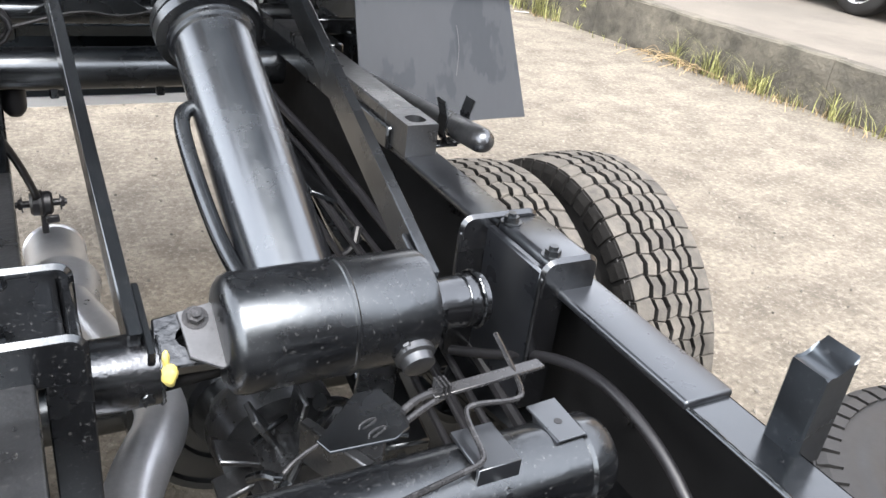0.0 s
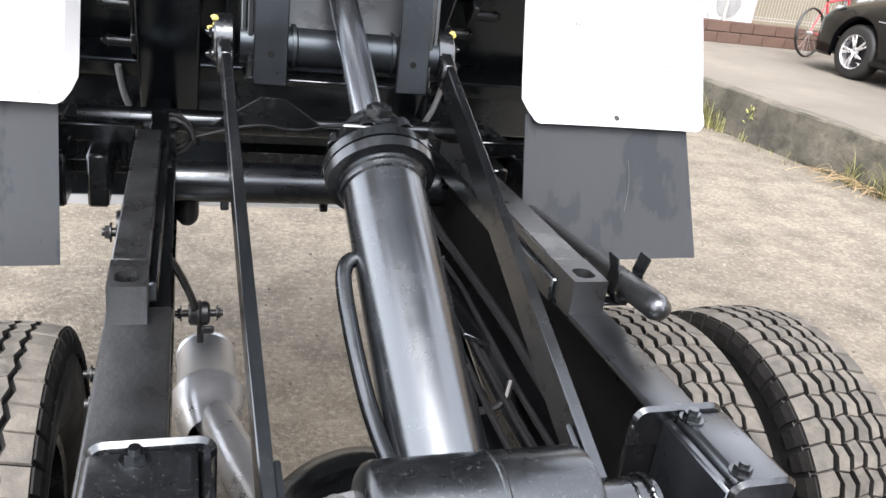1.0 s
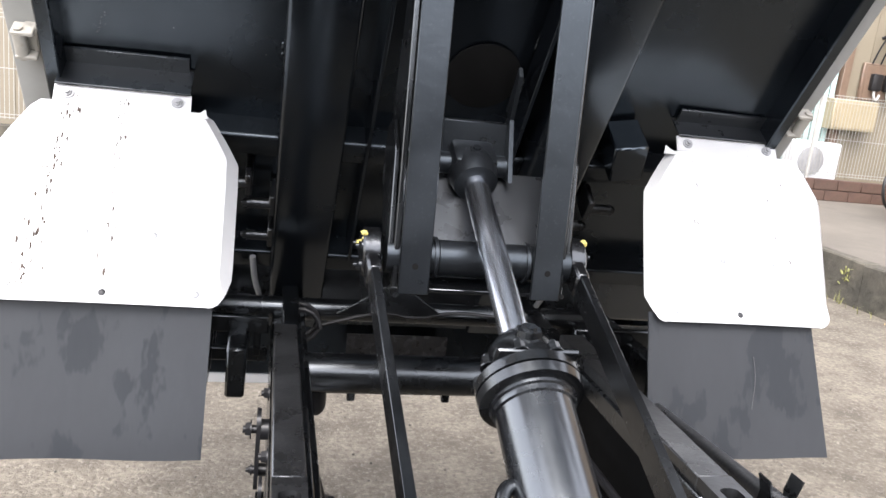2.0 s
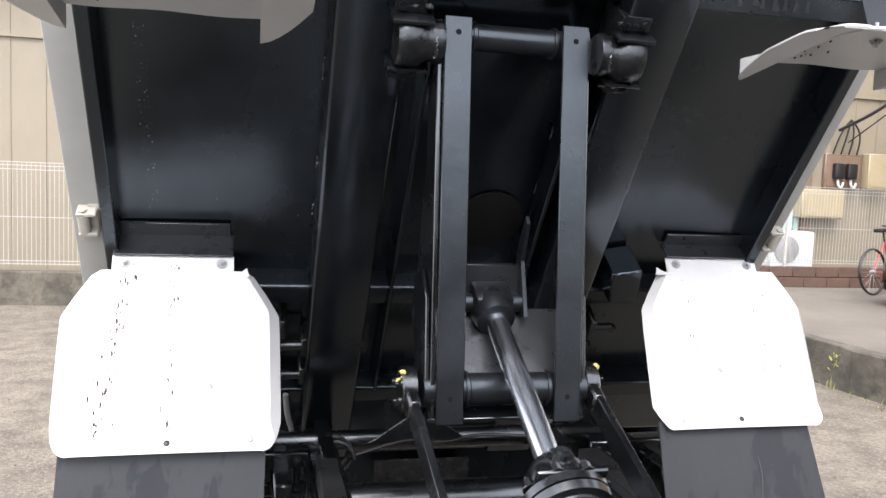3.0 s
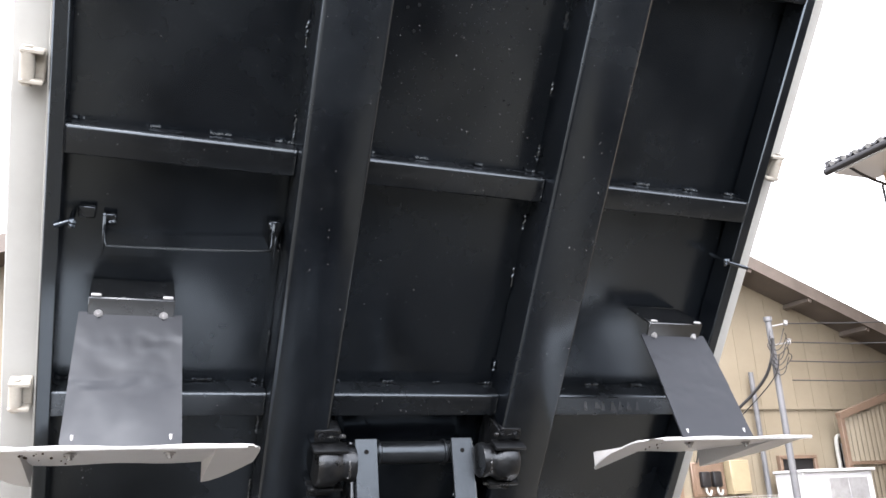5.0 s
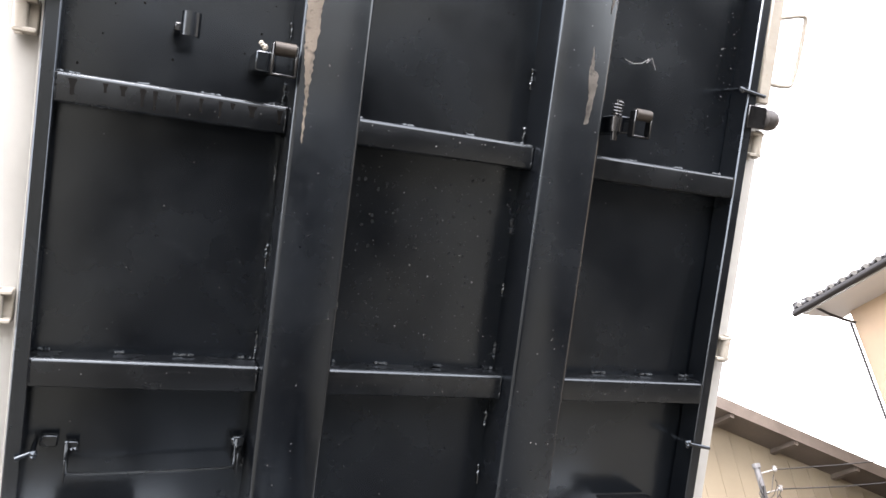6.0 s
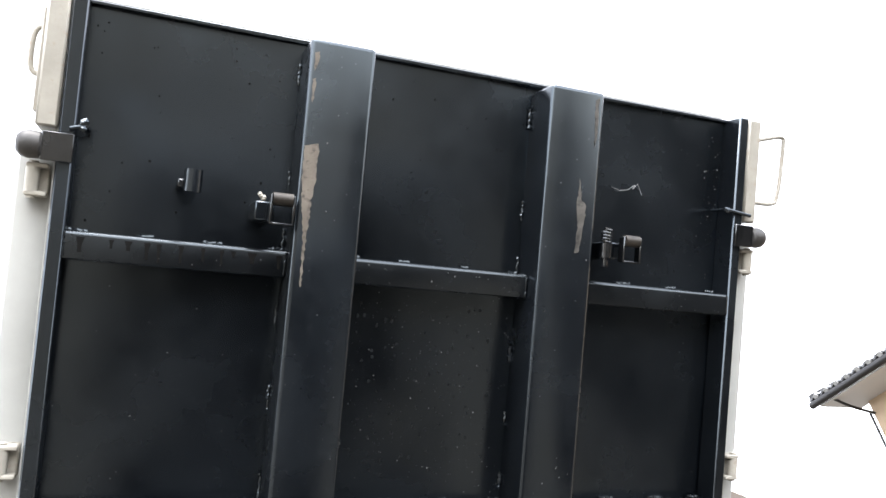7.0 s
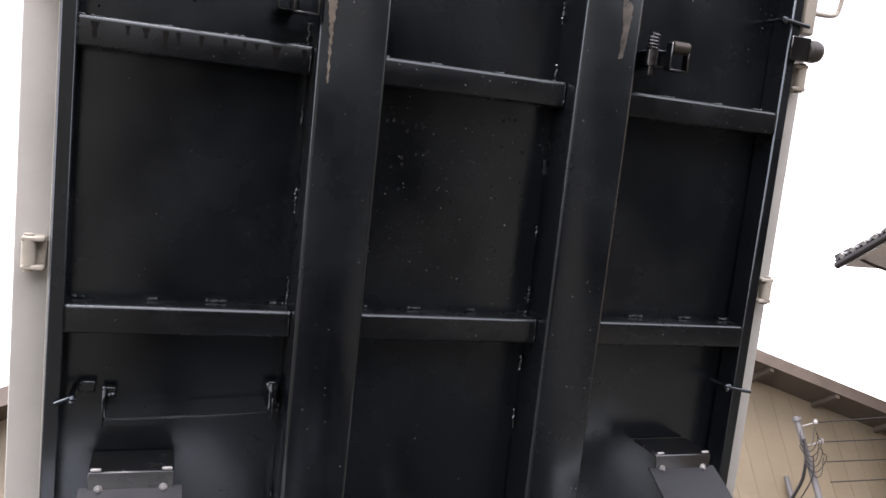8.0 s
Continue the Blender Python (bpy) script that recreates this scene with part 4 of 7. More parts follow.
# ---- clip-held bar beside the right block ----
bar = thing("clip_bar", "black round steel bar held in a spring clip", "steel bar")
bm = BM()
B0, B1 = Vector((0.478, -0.142, 1.003)), Vector((0.541, 0.595, 0.908))
lathe(bm, [(0, 0.0), (0.002, 0.012), (0.01, 0.021), (0.025, 0.025), (0.2, 0.025), (0.21, 0.02), (0.73, 0.019)], B0, B1 - B0, 24, False)
part("rod", bm, DUSTY, bar)
bm = BM()
half = [(0.0, 0.926), (0.02, 0.93), (0.031, 0.955), (0.026, 0.985), (0.036, 1.018)]
inn = [(0.0, 0.93), (0.018, 0.934), (0.028, 0.956), (0.023, 0.985), (0.033, 1.02)]
outl = [(0.491 - a, z + 0.02) for a, z in reversed(half)] + [(0.491 + a, z + 0.02) for a, z in half[1:]] + [(0.491 + a, z + 0.02) for a, z in reversed(inn)] + [(0.491 - a, z + 0.02) for a, z in inn[1:]]
slab(bm, outl, 0.036, Matrix.Translation((0, 0.015, 0)) @ XZ)
# foot of the clip on the rail
box(bm, (0.464, 0.015, 0.944), (0.07, 0.03, 0.006), bevel=0.001)
part("spring_clip", bm, BLACK, bar)

# ---- hoist ----
hoist = thing("hoist_cylinder", "black hydraulic lift cylinder with a chrome rod", "hydraulic cylinder")
A, C = Vector((0.028, -0.47, 0.828)), Vector((-0.006, 0.649, 1.489))
D = (C - A).normalized()
SIDE = Vector((1, 0, 0))
UPN = SIDE.cross(D).normalized()
FR = Matrix((SIDE, UPN * -1, D)).transposed().to_4x4()      # x across, z along the cylinder
bm = BM()
lathe(bm, [(0.0, 0.07), (0.55, 0.07), (0.553, 0.074), (0.563, 0.074), (0.566, 0.078), (0.572, 0.078)], A + D * 0.06, D, 48)
part("barrel", bm, BARREL, hoist)
bm = BM()
lathe(bm, [(0, 0.08), (0.004, 0.094), (0.022, 0.096), (0.025, 0.088), (0.027, 0.096), (0.045, 0.096), (0.05, 0.09), (0.05, 0.03)], A + D * 0.632, D, 48)
box(bm, A + D * 0.684 + UPN * 0.012, (0.15, 0.15, 0.014), FR, bevel=0.006, seg=2)
part("gland_flange", bm, BLACK, hoist)
bm = BM()
lathe(bm, [(0, 0.072), (0.02, 0.071), (0.045, 0.066), (0.065, 0.056), (0.08, 0.043), (0.085, 0.034), (0.085, 0.028)], A + D * 0.69, D, 36)
hexbolt(bm, A + D * 0.735 + UPN * 0.052, UPN + D * 0.5, 0.026, 0.02, False)
part("gland_cap", bm, BLACK, hoist)
for k in range(8):
    t = 2 * math.pi * (k + 0.5) / 8
    bm = BM()
    c = A + D * 0.682 + 0.084 * (math.cos(t) * SIDE + math.sin(t) * UPN)
    hexbolt(bm, c, D, 0.012, 0.022)
    part("flange_bolt", bm, BLACK, hoist)
bm = BM()
rod(bm, A + D * 0.74, C, 0.029, n=40)
part("rod", bm, CHROME, hoist, "polished chrome piston rod")
bm = BM()
lathe(bm, [(0, 0.034), (0.004, 0.05), (0.03, 0.056), (0.05, 0.056), (0.08, 0.05)], C - D * 0.075, D, 28)
box(bm, C, (0.105, 0.085, 0.09), (C - A).to_track_quat("Y", "Z").to_matrix().to_4x4(), bevel=0.014, seg=2)
hexbolt(bm, C + UPN * 0.045 - D * 0.01, UPN, 0.016, 0.01)
part("rod_eye", bm, LIFTBLK, hoist)
bm = BM()
LEFT = -SIDE
sweep(bm, [A + D * 0.475 + LEFT * 0.06, A + D * 0.468 + LEFT * 0.085, A + D * 0.43 + LEFT * 0.096, A + D * 0.3 + LEFT * 0.093, A + D * 0.2 + LEFT * 0.085, A + D * 0.1 + LEFT * 0.07 + UPN * 0.02], 0.013, 14)
part("oil_pipe", bm, BLACK, hoist)
bm = BM()
lathe(bm, [(0, 0.076), (0.006, 0.071)], A + D * 0.085, D, 40)
part("weld_bead", bm, BLACK, hoist)

tank = thing("torsion_tank", "black horizontal steel cylinder across the frame", "steel cylinder", Matrix.Translation((-0.027, -0.0265, 0.1185)) @ Matrix.Diagonal((0.887, 0.887, 0.887, 1)))
bm = BM()
lathe(bm, [(0, 0.0), (0.0, 0.066), (0.004, 0.08), (0.012, 0.09), (0.022, 0.094), (0.184, 0.094), (0.186, 0.0965), (0.191, 0.0965), (0.194, 0.094), (0.322, 0.094), (0.332, 0.091), (0.338, 0.082), (0.34, 0.06), (0.34, 0.0)], (-0.094, -0.5, 0.872), (1, 0, 0), 56, False)
part("body", bm, TANKBLK, tank)
bm = BM()
lathe(bm, [(0, 0.057), (0.003, 0.052), (0.006, 0.056), (0.1, 0.056), (0.104, 0.052)], (-0.282, -0.477, 0.82), (1, 0, 0), 36)
sl = part("pivot_sleeve", bm, ROUGHBLK, tank)
for k, (x, r) in enumerate(((-0.278, 0.0032), (-0.18, 0.0026))):
    bm = BM()
    weld_ring(bm, (x, -0.477, 0.82), (1, 0, 0), 0.056, r, k)
    part("weld_bead", bm, BLACK, sl)
bm = BM()
blob(bm, (-0.205, -0.527, 0.805), (0.012, 0.008, 0.014), 4, 0.6)
part("weld_bead", bm, BLACK, sl)
bm = BM()
lathe(bm, [(0, 0.05), (0.012, 0.052), (0.03, 0.046), (0.115, 0.046)], (0.245, -0.5, 0.862), (1, 0, 0), 36)
sl = part("pivot_sleeve", bm, ROUGHBLK, tank)
for k, (x, r, rad_) in enumerate(((0.256, 0.003, 0.05), (0.322, 0.0022, 0.046), (0.345, 0.0032, 0.05))):
    bm = BM()
    weld_ring(bm, (x, -0.5, 0.862), (1, 0, 0), rad_, r, k + 9)
    part("weld_bead", bm, BLACK, sl)
bm = BM()
blob(bm, (0.262, -0.545, 0.86), (0.012, 0.01, 0.026), 6, 0.7)
part("weld_bead", bm, BLACK, sl)
bm = BM()
rod(bm, (-0.19, -0.482, 0.8), (0.0, -0.492, 0.83), 0.022, n=20)
part("pivot_pin", bm, MATTE, tank)
# hollow-faced yoke that holds the pin, and the plate that locks it
TILT = Matrix.Translation((-0.1, -0.478, 0.862)) @ pose(0, 0, 0, 30, 0, 0)
bm = BM()
hollow = [(-0.008 - 0.05 * math.sin(math.pi * k / 8), 0.03 * math.cos(math.pi * k / 8)) for k in range(9)]
slab(bm, [(0.06, 0.04), (-0.03, 0.042), (-0.082, 0.034), (-0.09, -0.03), (-0.07, -0.05), (0.06, -0.054)] + [(0.06, -0.034)] + [(x, y - 0.004) for x, y in reversed(hollow)] + [(0.06, 0.026)], 0.03, TILT, 0.003)
part("pin_yoke", bm, ROUGHBLK, tank)
bm = BM()
slab(bm, [(-0.052, 0.056), (0.008, 0.066), (0.028, 0.036), (0.032, -0.062), (0.004, -0.066), (-0.046, -0.034)], 0.007, TILT @ Matrix.Translation((-0.002, -0.012, 0.02)) @ Matrix.Diagonal((0.84, 0.84, 1, 1)), 0.001)
lp = part("lock_plate", bm, PLATEST, tank, "bare grey steel lock plate")
bm = BM()
hexbolt(bm, TILT @ Vector((-0.022, 0.02, 0.023)), TILT.to_3x3() @ Vector((0, 0, 1)), 0.0145, 0.014)
part("bolt", bm, GREYZ, lp)
bm = BM()
q = Vector((0, -0.8, -0.35)).normalized()
c = Vector((0.195, -0.5, 0.872)) + q * 0.088
lathe(bm, [(0, 0.034), (0.012, 0.034), (0.016, 0.028), (0.03, 0.027), (0.033, 0.022), (0.033, 0)], c, q, 24, False)
hexbolt(bm, c + SIDE * -0.018 + Vector((0, 0, 0.026)), q, 0.01, 0.016)
part("filler_plug", bm, DUSTY, tank)
bm = BM()
blob(bm, (-0.1755, -0.529, 0.867), (0.0055, 0.006, 0.016), 1, 0.25)
blob(bm, (-0.1715, -0.533, 0.841), (0.0115, 0.009, 0.019), 2, 0.3)
part("grease_blob", bm, YELLOW, tank, "squeezed-out yellow grease")

# ---- lift arm frame ----
lift = thing("lift_arm_frame", "black welded lift arm frame between hoist and bed", "lift arm")
LT, LB = Vector((0, 0.551, 2.16)), Vector((0, 0.479, 1.281))
LD = (LT - LB).normalized()
LC = 0.005
tiltm = Matrix.Rotation(-math.atan2(LD.y, LD.z), 4, "X")
for s in (-1, 1):
    bm = BM()
    c = (LT + LB) / 2 + Vector((LC + s * 0.15, 0, 0)) - LD * 0.012
    box(bm, c, (0.068, 0.008, (LT - LB).length + 0.1), tiltm, bevel=0.002)
    pl = part("front_plate", bm, LIFTBLK, lift)
    for p in (LT, LB):
        bm = BM()
        h = p + Vector((LC + s * 0.15, -0.0046, 0))
        rod(bm, h, h + Vector((0, 0.002, 0)), 0.007, n=14)
        part("drill_hole", bm, MATTE, pl)
    bm = BM()
    slab(bm, [(0.487, 1.222), (0.57, 2.19), (0.64, 2.2), (0.66, 2.1), (0.64, 1.85), (0.70, 1.62), (0.70, 1.5), (0.6, 1.24)], 0.012, Matrix.Translation((LC + s * 0.19, 0, 0)) @ YZ, 0.002)
    part("side_plate", bm, BLACK, lift)
    bm = BM()
    slab(bm, [(0.5, 1.3), (0.53, 1.52), (0.6, 1.58), (0.68, 1.56), (0.70, 1.46), (0.6, 1.28)], 0.01, Matrix.Translation((LC + s * 0.203, 0, 0)) @ YZ, 0.002)
    part("stiffener", bm, BLACK, lift)
for p, r, w in ((LT + Vector((0, 0.055, 0)), 0.033, 0.2), (LB + Vector((0, 0.05, 0.01)), 0.04, 0.21)):
    bm = BM()
    qq = p + Vector((LC, 0, 0))
    rod(bm, qq - SIDE * w, qq + SIDE * w, r, n=36)
    for s in (-1, 1):
        lathe(bm, [(0, r), (0.0, r + 0.006), (0.008, r + 0.006), (0.012, r)], qq + SIDE * (s * 0.105), (1, 0, 0), 30)
    part("cross_tube", bm, LIFTBLK, lift)
bm = BM()
box(bm, (LC, 0.535, 1.226), (0.4, 0.1, 0.01), bevel=0.002)
part("base_plate", bm, BLACK, lift)
bm = BM()
slab(bm, [(-0.18, 0.0), (0.18, 0.0), (0.18, 0.2), (-0.18, 0.2)], 0.006, Matrix.Translation((LC, 0.53, 1.32)) @ pose(0, 0, 0, 48, 0, 0))
part("inner_plate", bm, SATIN, lift)
bm = BM()
rod(bm, (LC - 0.12, 0.649, 1.489), (LC + 0.08, 0.649, 1.489), 0.026, n=24)
box(bm, (LC - 0.03, 0.68, 1.54), (0.22, 0.03, 0.1), bevel=0.004)
part("rod_pin", bm, LIFTBLK, lift)
bm = BM()
slab(bm, [(0.6, 1.46), (0.68, 1.46), (0.69, 1.62), (0.63, 1.72), (0.615, 1.7), (0.65, 1.6)], 0.01, Matrix.Translation((LC + 0.075, 0, 0)) @ YZ, 0.001)
part("pin_lug", bm, LIFTBLK, lift)

for s, top, bot in ((-1, (-0.236, 0.55, 1.29), (-0.214, -0.46, 0.885)), (1, (0.234, 0.55, 1.295), (0.207, -0.46, 0.91))):
    ln = thing("tension_link", "black flat steel link bar of the hoist", "link bar", group="hoist link bars")
    t_, b_ = Vector(top), Vector(bot)
    dr = (t_ - b_).normalized()
    q = dr.to_track_quat("Z", "X").to_matrix().to_4x4()
    nx = q.to_3x3() @ Vector((0, 1, 0))
    wv = dr.cross(SIDE).normalized()
    rotm = Matrix((SIDE, wv * -1, dr)).transposed().to_4x4()
    bm = BM()
    L = (t_ - b_).length
    slab(bm, [(-0.034, 0.0), (0.034, 0.0), (0.03, L * 0.3), (0.03, L - 0.05), (-0.03, L - 0.05), (-0.03, L * 0.3)], 0.019, Matrix.Translation(b_) @ Matrix((wv, dr, SIDE)).transposed().to_4x4(), 0.003)
    part("bar", bm, BLACK, ln)
    bm = BM()
    slab(bm, [(-0.03, -0.03), (0.03, -0.03), (0.026, 0.07), (-0.024, 0.09)], 0.01, Matrix.Translation(b_ + SIDE * (s * -0.0145)) @ Matrix((wv, dr, SIDE)).transposed().to_4x4(), 0.002)
    part("foot_plate", bm, BLACK, ln)
    bm = BM()
    lathe(bm, [(-0.02, 0.0), (-0.02, 0.05), (-0.016, 0.055), (0.016, 0.055), (0.02, 0.05), (0.02, 0.0)], t_, (1, 0, 0), 32, False)
    box(bm, t_ - dr * 0.05, (0.03, 0.062, 0.1), rotm, bevel=0.006)
    part("boss", bm, ROUGHBLK, ln)
    for k in range(3):
        a = 2 * math.pi * k / 3 + 0.4
        bm = BM()
        hexbolt(bm, t_ + SIDE * (s * 0.02) + Vector((0, 0.03 * math.cos(a), 0.03 * math.sin(a))), SIDE * s, 0.01, 0.009)
        part("keeper_bolt", bm, BLACK, ln)
    bm = BM()
    for k in range(3):
        rw = random.Random(k + 70 + s)
        p = t_ + Vector((s * 0.022 + rw.uniform(-0.01, 0.01), -0.02 + rw.uniform(-0.01, 0.01), 0.048 - 0.012 * k))
        blob(bm, p, (0.007, 0.006, 0.009 if s > 0 else 0.006), k + 12, 0.7)
    part("grease_blob", bm, YELLOW, ln, "squeezed-out yellow grease")

# ---- wheels ----
AX_Y, AX_Z, TR = 0.13, 0.422, 0.428


def carcass_mesh():
    bm = BM()
    w = 0.112
    prof = [(-w * 0.74, 0.21), (-w * 0.9, 0.235), (-w * 1.02, 0.27), (-w * 1.06, 0.305), (-w * 1.075, 0.32), (-w * 1.06, 0.325), (-w * 1.05, 0.345), (-w * 1.06, 0.35), (-w * 1.03, 0.365), (-w * 1.04, 0.37), (-w, TR - 0.03), (-w * 0.9, TR - 0.022), (0, TR - 0.015)]
    prof = prof + [(-a, r) for a, r in reversed(prof[:-1])]
    lathe(bm, prof, (0, 0, 0), (1, 0, 0), 96, False)
    return bm


def tread_mesh():
    """Six ribs of blocks round the tyre between zigzag grooves, worn and uneven."""
    bm = BM()
    rt = random.Random(4)
    n = 52
    # rib: inner and outer edge, swing of each edge's zigzag
    ribs = [(-0.111, -0.069, 0.0, 0.004), (-0.062, -0.037, 0.004, 0.0045), (-0.029, -0.003, 0.0045, 0.0055), (0.003, 0.029, 0.0055, 0.0045), (0.037, 0.062, 0.0045, 0.004), (0.069, 0.111, 0.004, 0.0)]
    for r, (a, b, za, zb) in enumerate(ribs):
        for i in range(n):
            gap = 0.008 if 0 < r < 5 else 0.02
            t0, t1 = (i + gap) / n * 2 * math.pi, (i + 1 - gap) / n * 2 * math.pi
            tm = (t0 + t1) / 2 + rt.uniform(-0.004, 0.004)
            sk = 0.012 if r % 2 else -0.012
            out = [(a - za, t0), (b - zb, t0 + sk), (b + zb, tm + sk), (b - zb, t1 + sk), (a - za, t1), (a + za, tm)]
            R = TR + rt.uniform(-0.0015, 0.001)
            rad = lambda x: R - 0.9 * x * x
            cx, ct = (a + b) / 2, tm
            lo = [bm.verts.new((x, (rad(x) - 0.018) * math.cos(t), (rad(x) - 0.018) * math.sin(t))) for x, t in out]
            mid = [bm.verts.new((x, (rad(x) - 0.005) * math.cos(t), (rad(x) - 0.005) * math.sin(t))) for x, t in out]
            hi = []
            for x, t in out:
                x2, t2 = cx + (x - cx) * (0.86 if 0 < r < 5 else 0.92), ct + (t - ct) * 0.93
                hi.append(bm.verts.new((x2, rad(x2) * math.cos(t2), rad(x2) * math.sin(t2))))
            bm.faces.new(hi)
            for j in range(6):
                k = (j + 1) % 6
                f = bm.faces.new((lo[j], lo[k], mid[k], mid[j]))
                f.material_index = 1
                bm.faces.new((mid[j], mid[k], hi[k], hi[j])).material_index = 1 if j in (1, 2, 4, 5) else 0
            if r in (0, 5):
                # dark shoulder lug down the side
                sx = -1 if r == 0 else 1
                xs = sx * 0.111
                g = 0.012
                v = []
                for rr, xx in ((rad(xs) - 0.004, xs), (rad(xs) - 0.022, sx * 0.118), (rad(xs) - 0.05, sx * 0.1195)):
                    for t in (t0 + g, t1 - g):
                        v.append(bm.verts.new((xx + sx * 0.003, rr * math.cos(t), rr * math.sin(t))))
                w_ = [bm.verts.new((c.co.x - sx * 0.014, c.co.y, c.co.z)) for c in v]
                for quad in ((v[0], v[1], v[3], v[2]), (v[2], v[3], v[5], v[4])):
                    bm.faces.new(quad).material_index = 1
                for p, q in ((0, 1), (1, 3), (3, 5), (5, 4), (4, 2), (2, 0)):
                    bm.faces.new((v[p], v[q], w_[q], w_[p])).material_index = 1
    return bm


def rim_mesh():
    bm = BM()
    lathe(bm, [(-0.09, 0.225), (-0.085, 0.2), (-0.03, 0.19), (0.0, 0.16), (0.01, 0.08), (0.012, 0.0)], (0, 0, 0), (1, 0, 0), 44, False)
    lathe(bm, [(0.09, 0.225), (0.085, 0.2), (-0.03, 0.195)], (0, 0, 0), (1, 0, 0), 44, False)
    return bm


CARC_ME, TREAD_ME, RIM_ME = None, None, None
for x, a in zip((0.63, 0.938, -0.63, -0.938), (0, 33, 71, 128)):
    if CARC_ME is None:
        w = part("rear_wheel", carcass_mesh(), TYRE, axle, "dusty black truck tyre with worn block tread")
        tr = part("tread", tread_mesh(), TREAD, w, "dusty worn tread blocks", smooth=False)
        tr.data.materials.append(SHOULDER)
        rm = part("rim", rim_mesh(), BLACK, w)
        CARC_ME, TREAD_ME, RIM_ME = w.data, tr.data, rm.data
    else:
        w, tr, rm = new("rear_wheel", CARC_ME), new("tread", TREAD_ME), new("rim", RIM_ME)
        w.parent, tr.parent, rm.parent = axle, w, w
        w["label"] = "dusty black truck tyre with worn block tread"
    tagged(tr, kind="stuff")
    w.matrix_basis = pose(x, AX_Y, AX_Z, a)

# ---- the raised bed ----
SLOPE = 54.82
BO = Vector((0, 0.085, 2.871))
cu, su = math.cos(radians(SLOPE)), math.sin(radians(SLOPE))
BEDM = Matrix(((1, 0, 0, BO.x), (0, -cu, -su, BO.y), (0, su, -cu, BO.z), (0, 0, 0, 1)))
INV = BEDM.inverted()
bed = thing("dump_bed", "raised steel dump bed with a glossy black underside", "dump bed", BEDM)
FL = -0.075
SB, ST = -2.52, 1.252


def bpart(name, bm, material, label="", smooth=True, parent=None):
    return part(name, bm, material, parent or bed, label, smooth)


# floor sheet with slight dents between the members
bm = BM()
nx_, ns_ = 60, 110
grid = []
for j in range(ns_ + 1):
    s = SB + (ST - SB) * j / ns_
    grid.append([])
    for i in range(nx_ + 1):
        x = CX * 0.3 + (i / nx_ - 0.5) * 2.03
        p = Vector((x, s, 0))
        dent = 0.011 * noise.noise(p * 1.6) + 0.004 * noise.noise(p * 4.1)
        grid[-1].append(bm.verts.new((x, s, FL + dent - 0.006)))
for j in range(ns_):
    for i in range(nx_):
        bm.faces.new((grid[j][i], grid[j][i + 1], grid[j + 1][i + 1], grid[j + 1][i]))
bpart("floor_panel", bm, BEDBLK)
bm = BM()
box(bm, (CX * 0.3, (SB + ST) / 2, FL - 0.05), (2.03, ST - SB, 0.03))
bpart("floor_plate", bm, BEDBLK, smooth=False)
beams = []
for x0, x1 in ((-0.445, -0.27), (0.258, 0.433)):
    bm = BM()
    box(bm, ((x0 + x1) / 2, (SB + 1.228) / 2, (FL - 0.01 + 0.06) / 2), (x1 - x0, 1.228 - SB, 0.06 - FL + 0.01), bevel=0.012, seg=3)
    beams.append(bpart("main_beam", bm, BEDBLK))
rw = random.Random(21)
for s in (0.672, 0.0, -0.679, -1.72, -2.2):
    for x0, x1 in ((-0.978, -0.447), (-0.268, 0.256), (0.435, 0.978)):
        bm = BM()
        # folded channel: face, rounded upper edge, upper flange back to the floor
        prof = [(-0.07, FL - 0.01), (-0.07, -0.004), (-0.067, -0.0005), (-0.063, 0.0)]
        prof += [(-0.011, 0.0), (-0.0072, -0.0007), (-0.004, -0.0027), (-0.0016, -0.0055), (-0.0003, -0.009), (0.0, -0.013), (0.0, FL - 0.01)]
        ends = [[bm.verts.new((x, s + a, b)) for a, b in prof] for x in (x0, x1)]
        for i in range(len(prof) - 1):
            bm.faces.new((ends[0][i], ends[0][i + 1], ends[1][i + 1], ends[1][i]))
        bm.faces.new(ends[0])
        bm.faces.new(ends[1][::-1])
        member = bpart("cross_member", bm, MEMBER)
        if s > -1:
            # short stitch welds and end welds
            bm = BM()
            n = 3 if x1 - x0 > 0.5 else 4
            for k in range(n + 1):
                xx = x0 + (x1 - x0) * (k + 0.06 * rw.uniform(-1, 1)) / n
                xx = min(max(xx, x0 + 0.02), x1 - 0.02)
                ln_ = rw.uniform(0.02, 0.055)
                lumpy(bm, [(xx - ln_ / 2 + w * 0.004, s + 0.004, FL + 0.002) for w in range(int(ln_ / 0.004) + 2)], 0.0048, k + int(x0 * 100), n=7)
            for xx in (x0 + 0.002, x1 - 0.002):
                lumpy(bm, [(xx, s - 0.064 + w * 0.005, -0.002) for w in range(13)], 0.003, int(xx * 100), n=7)
            tagged(bpart("stitch_weld", bm, MEMBER, parent=member), kind="stuff")
# stitch welds along the beams
for b, xs in zip(beams, ((-0.447, -0.268), (0.256, 0.435))):
    bm = BM()
    for xx in xs:
        s = SB + 0.3
        while s < 1.15:
            ln_ = rw.uniform(0.03, 0.07)
            lumpy(bm, [(xx, s + w * 0.004, FL + 0.002) for w in range(int(ln_ / 0.004) + 2)], 0.0045, int(s * 100), n=7)
            s += rw.uniform(0.16, 0.3)
    tagged(bpart("stitch_weld", bm, MEMBER, parent=b), kind="stuff")
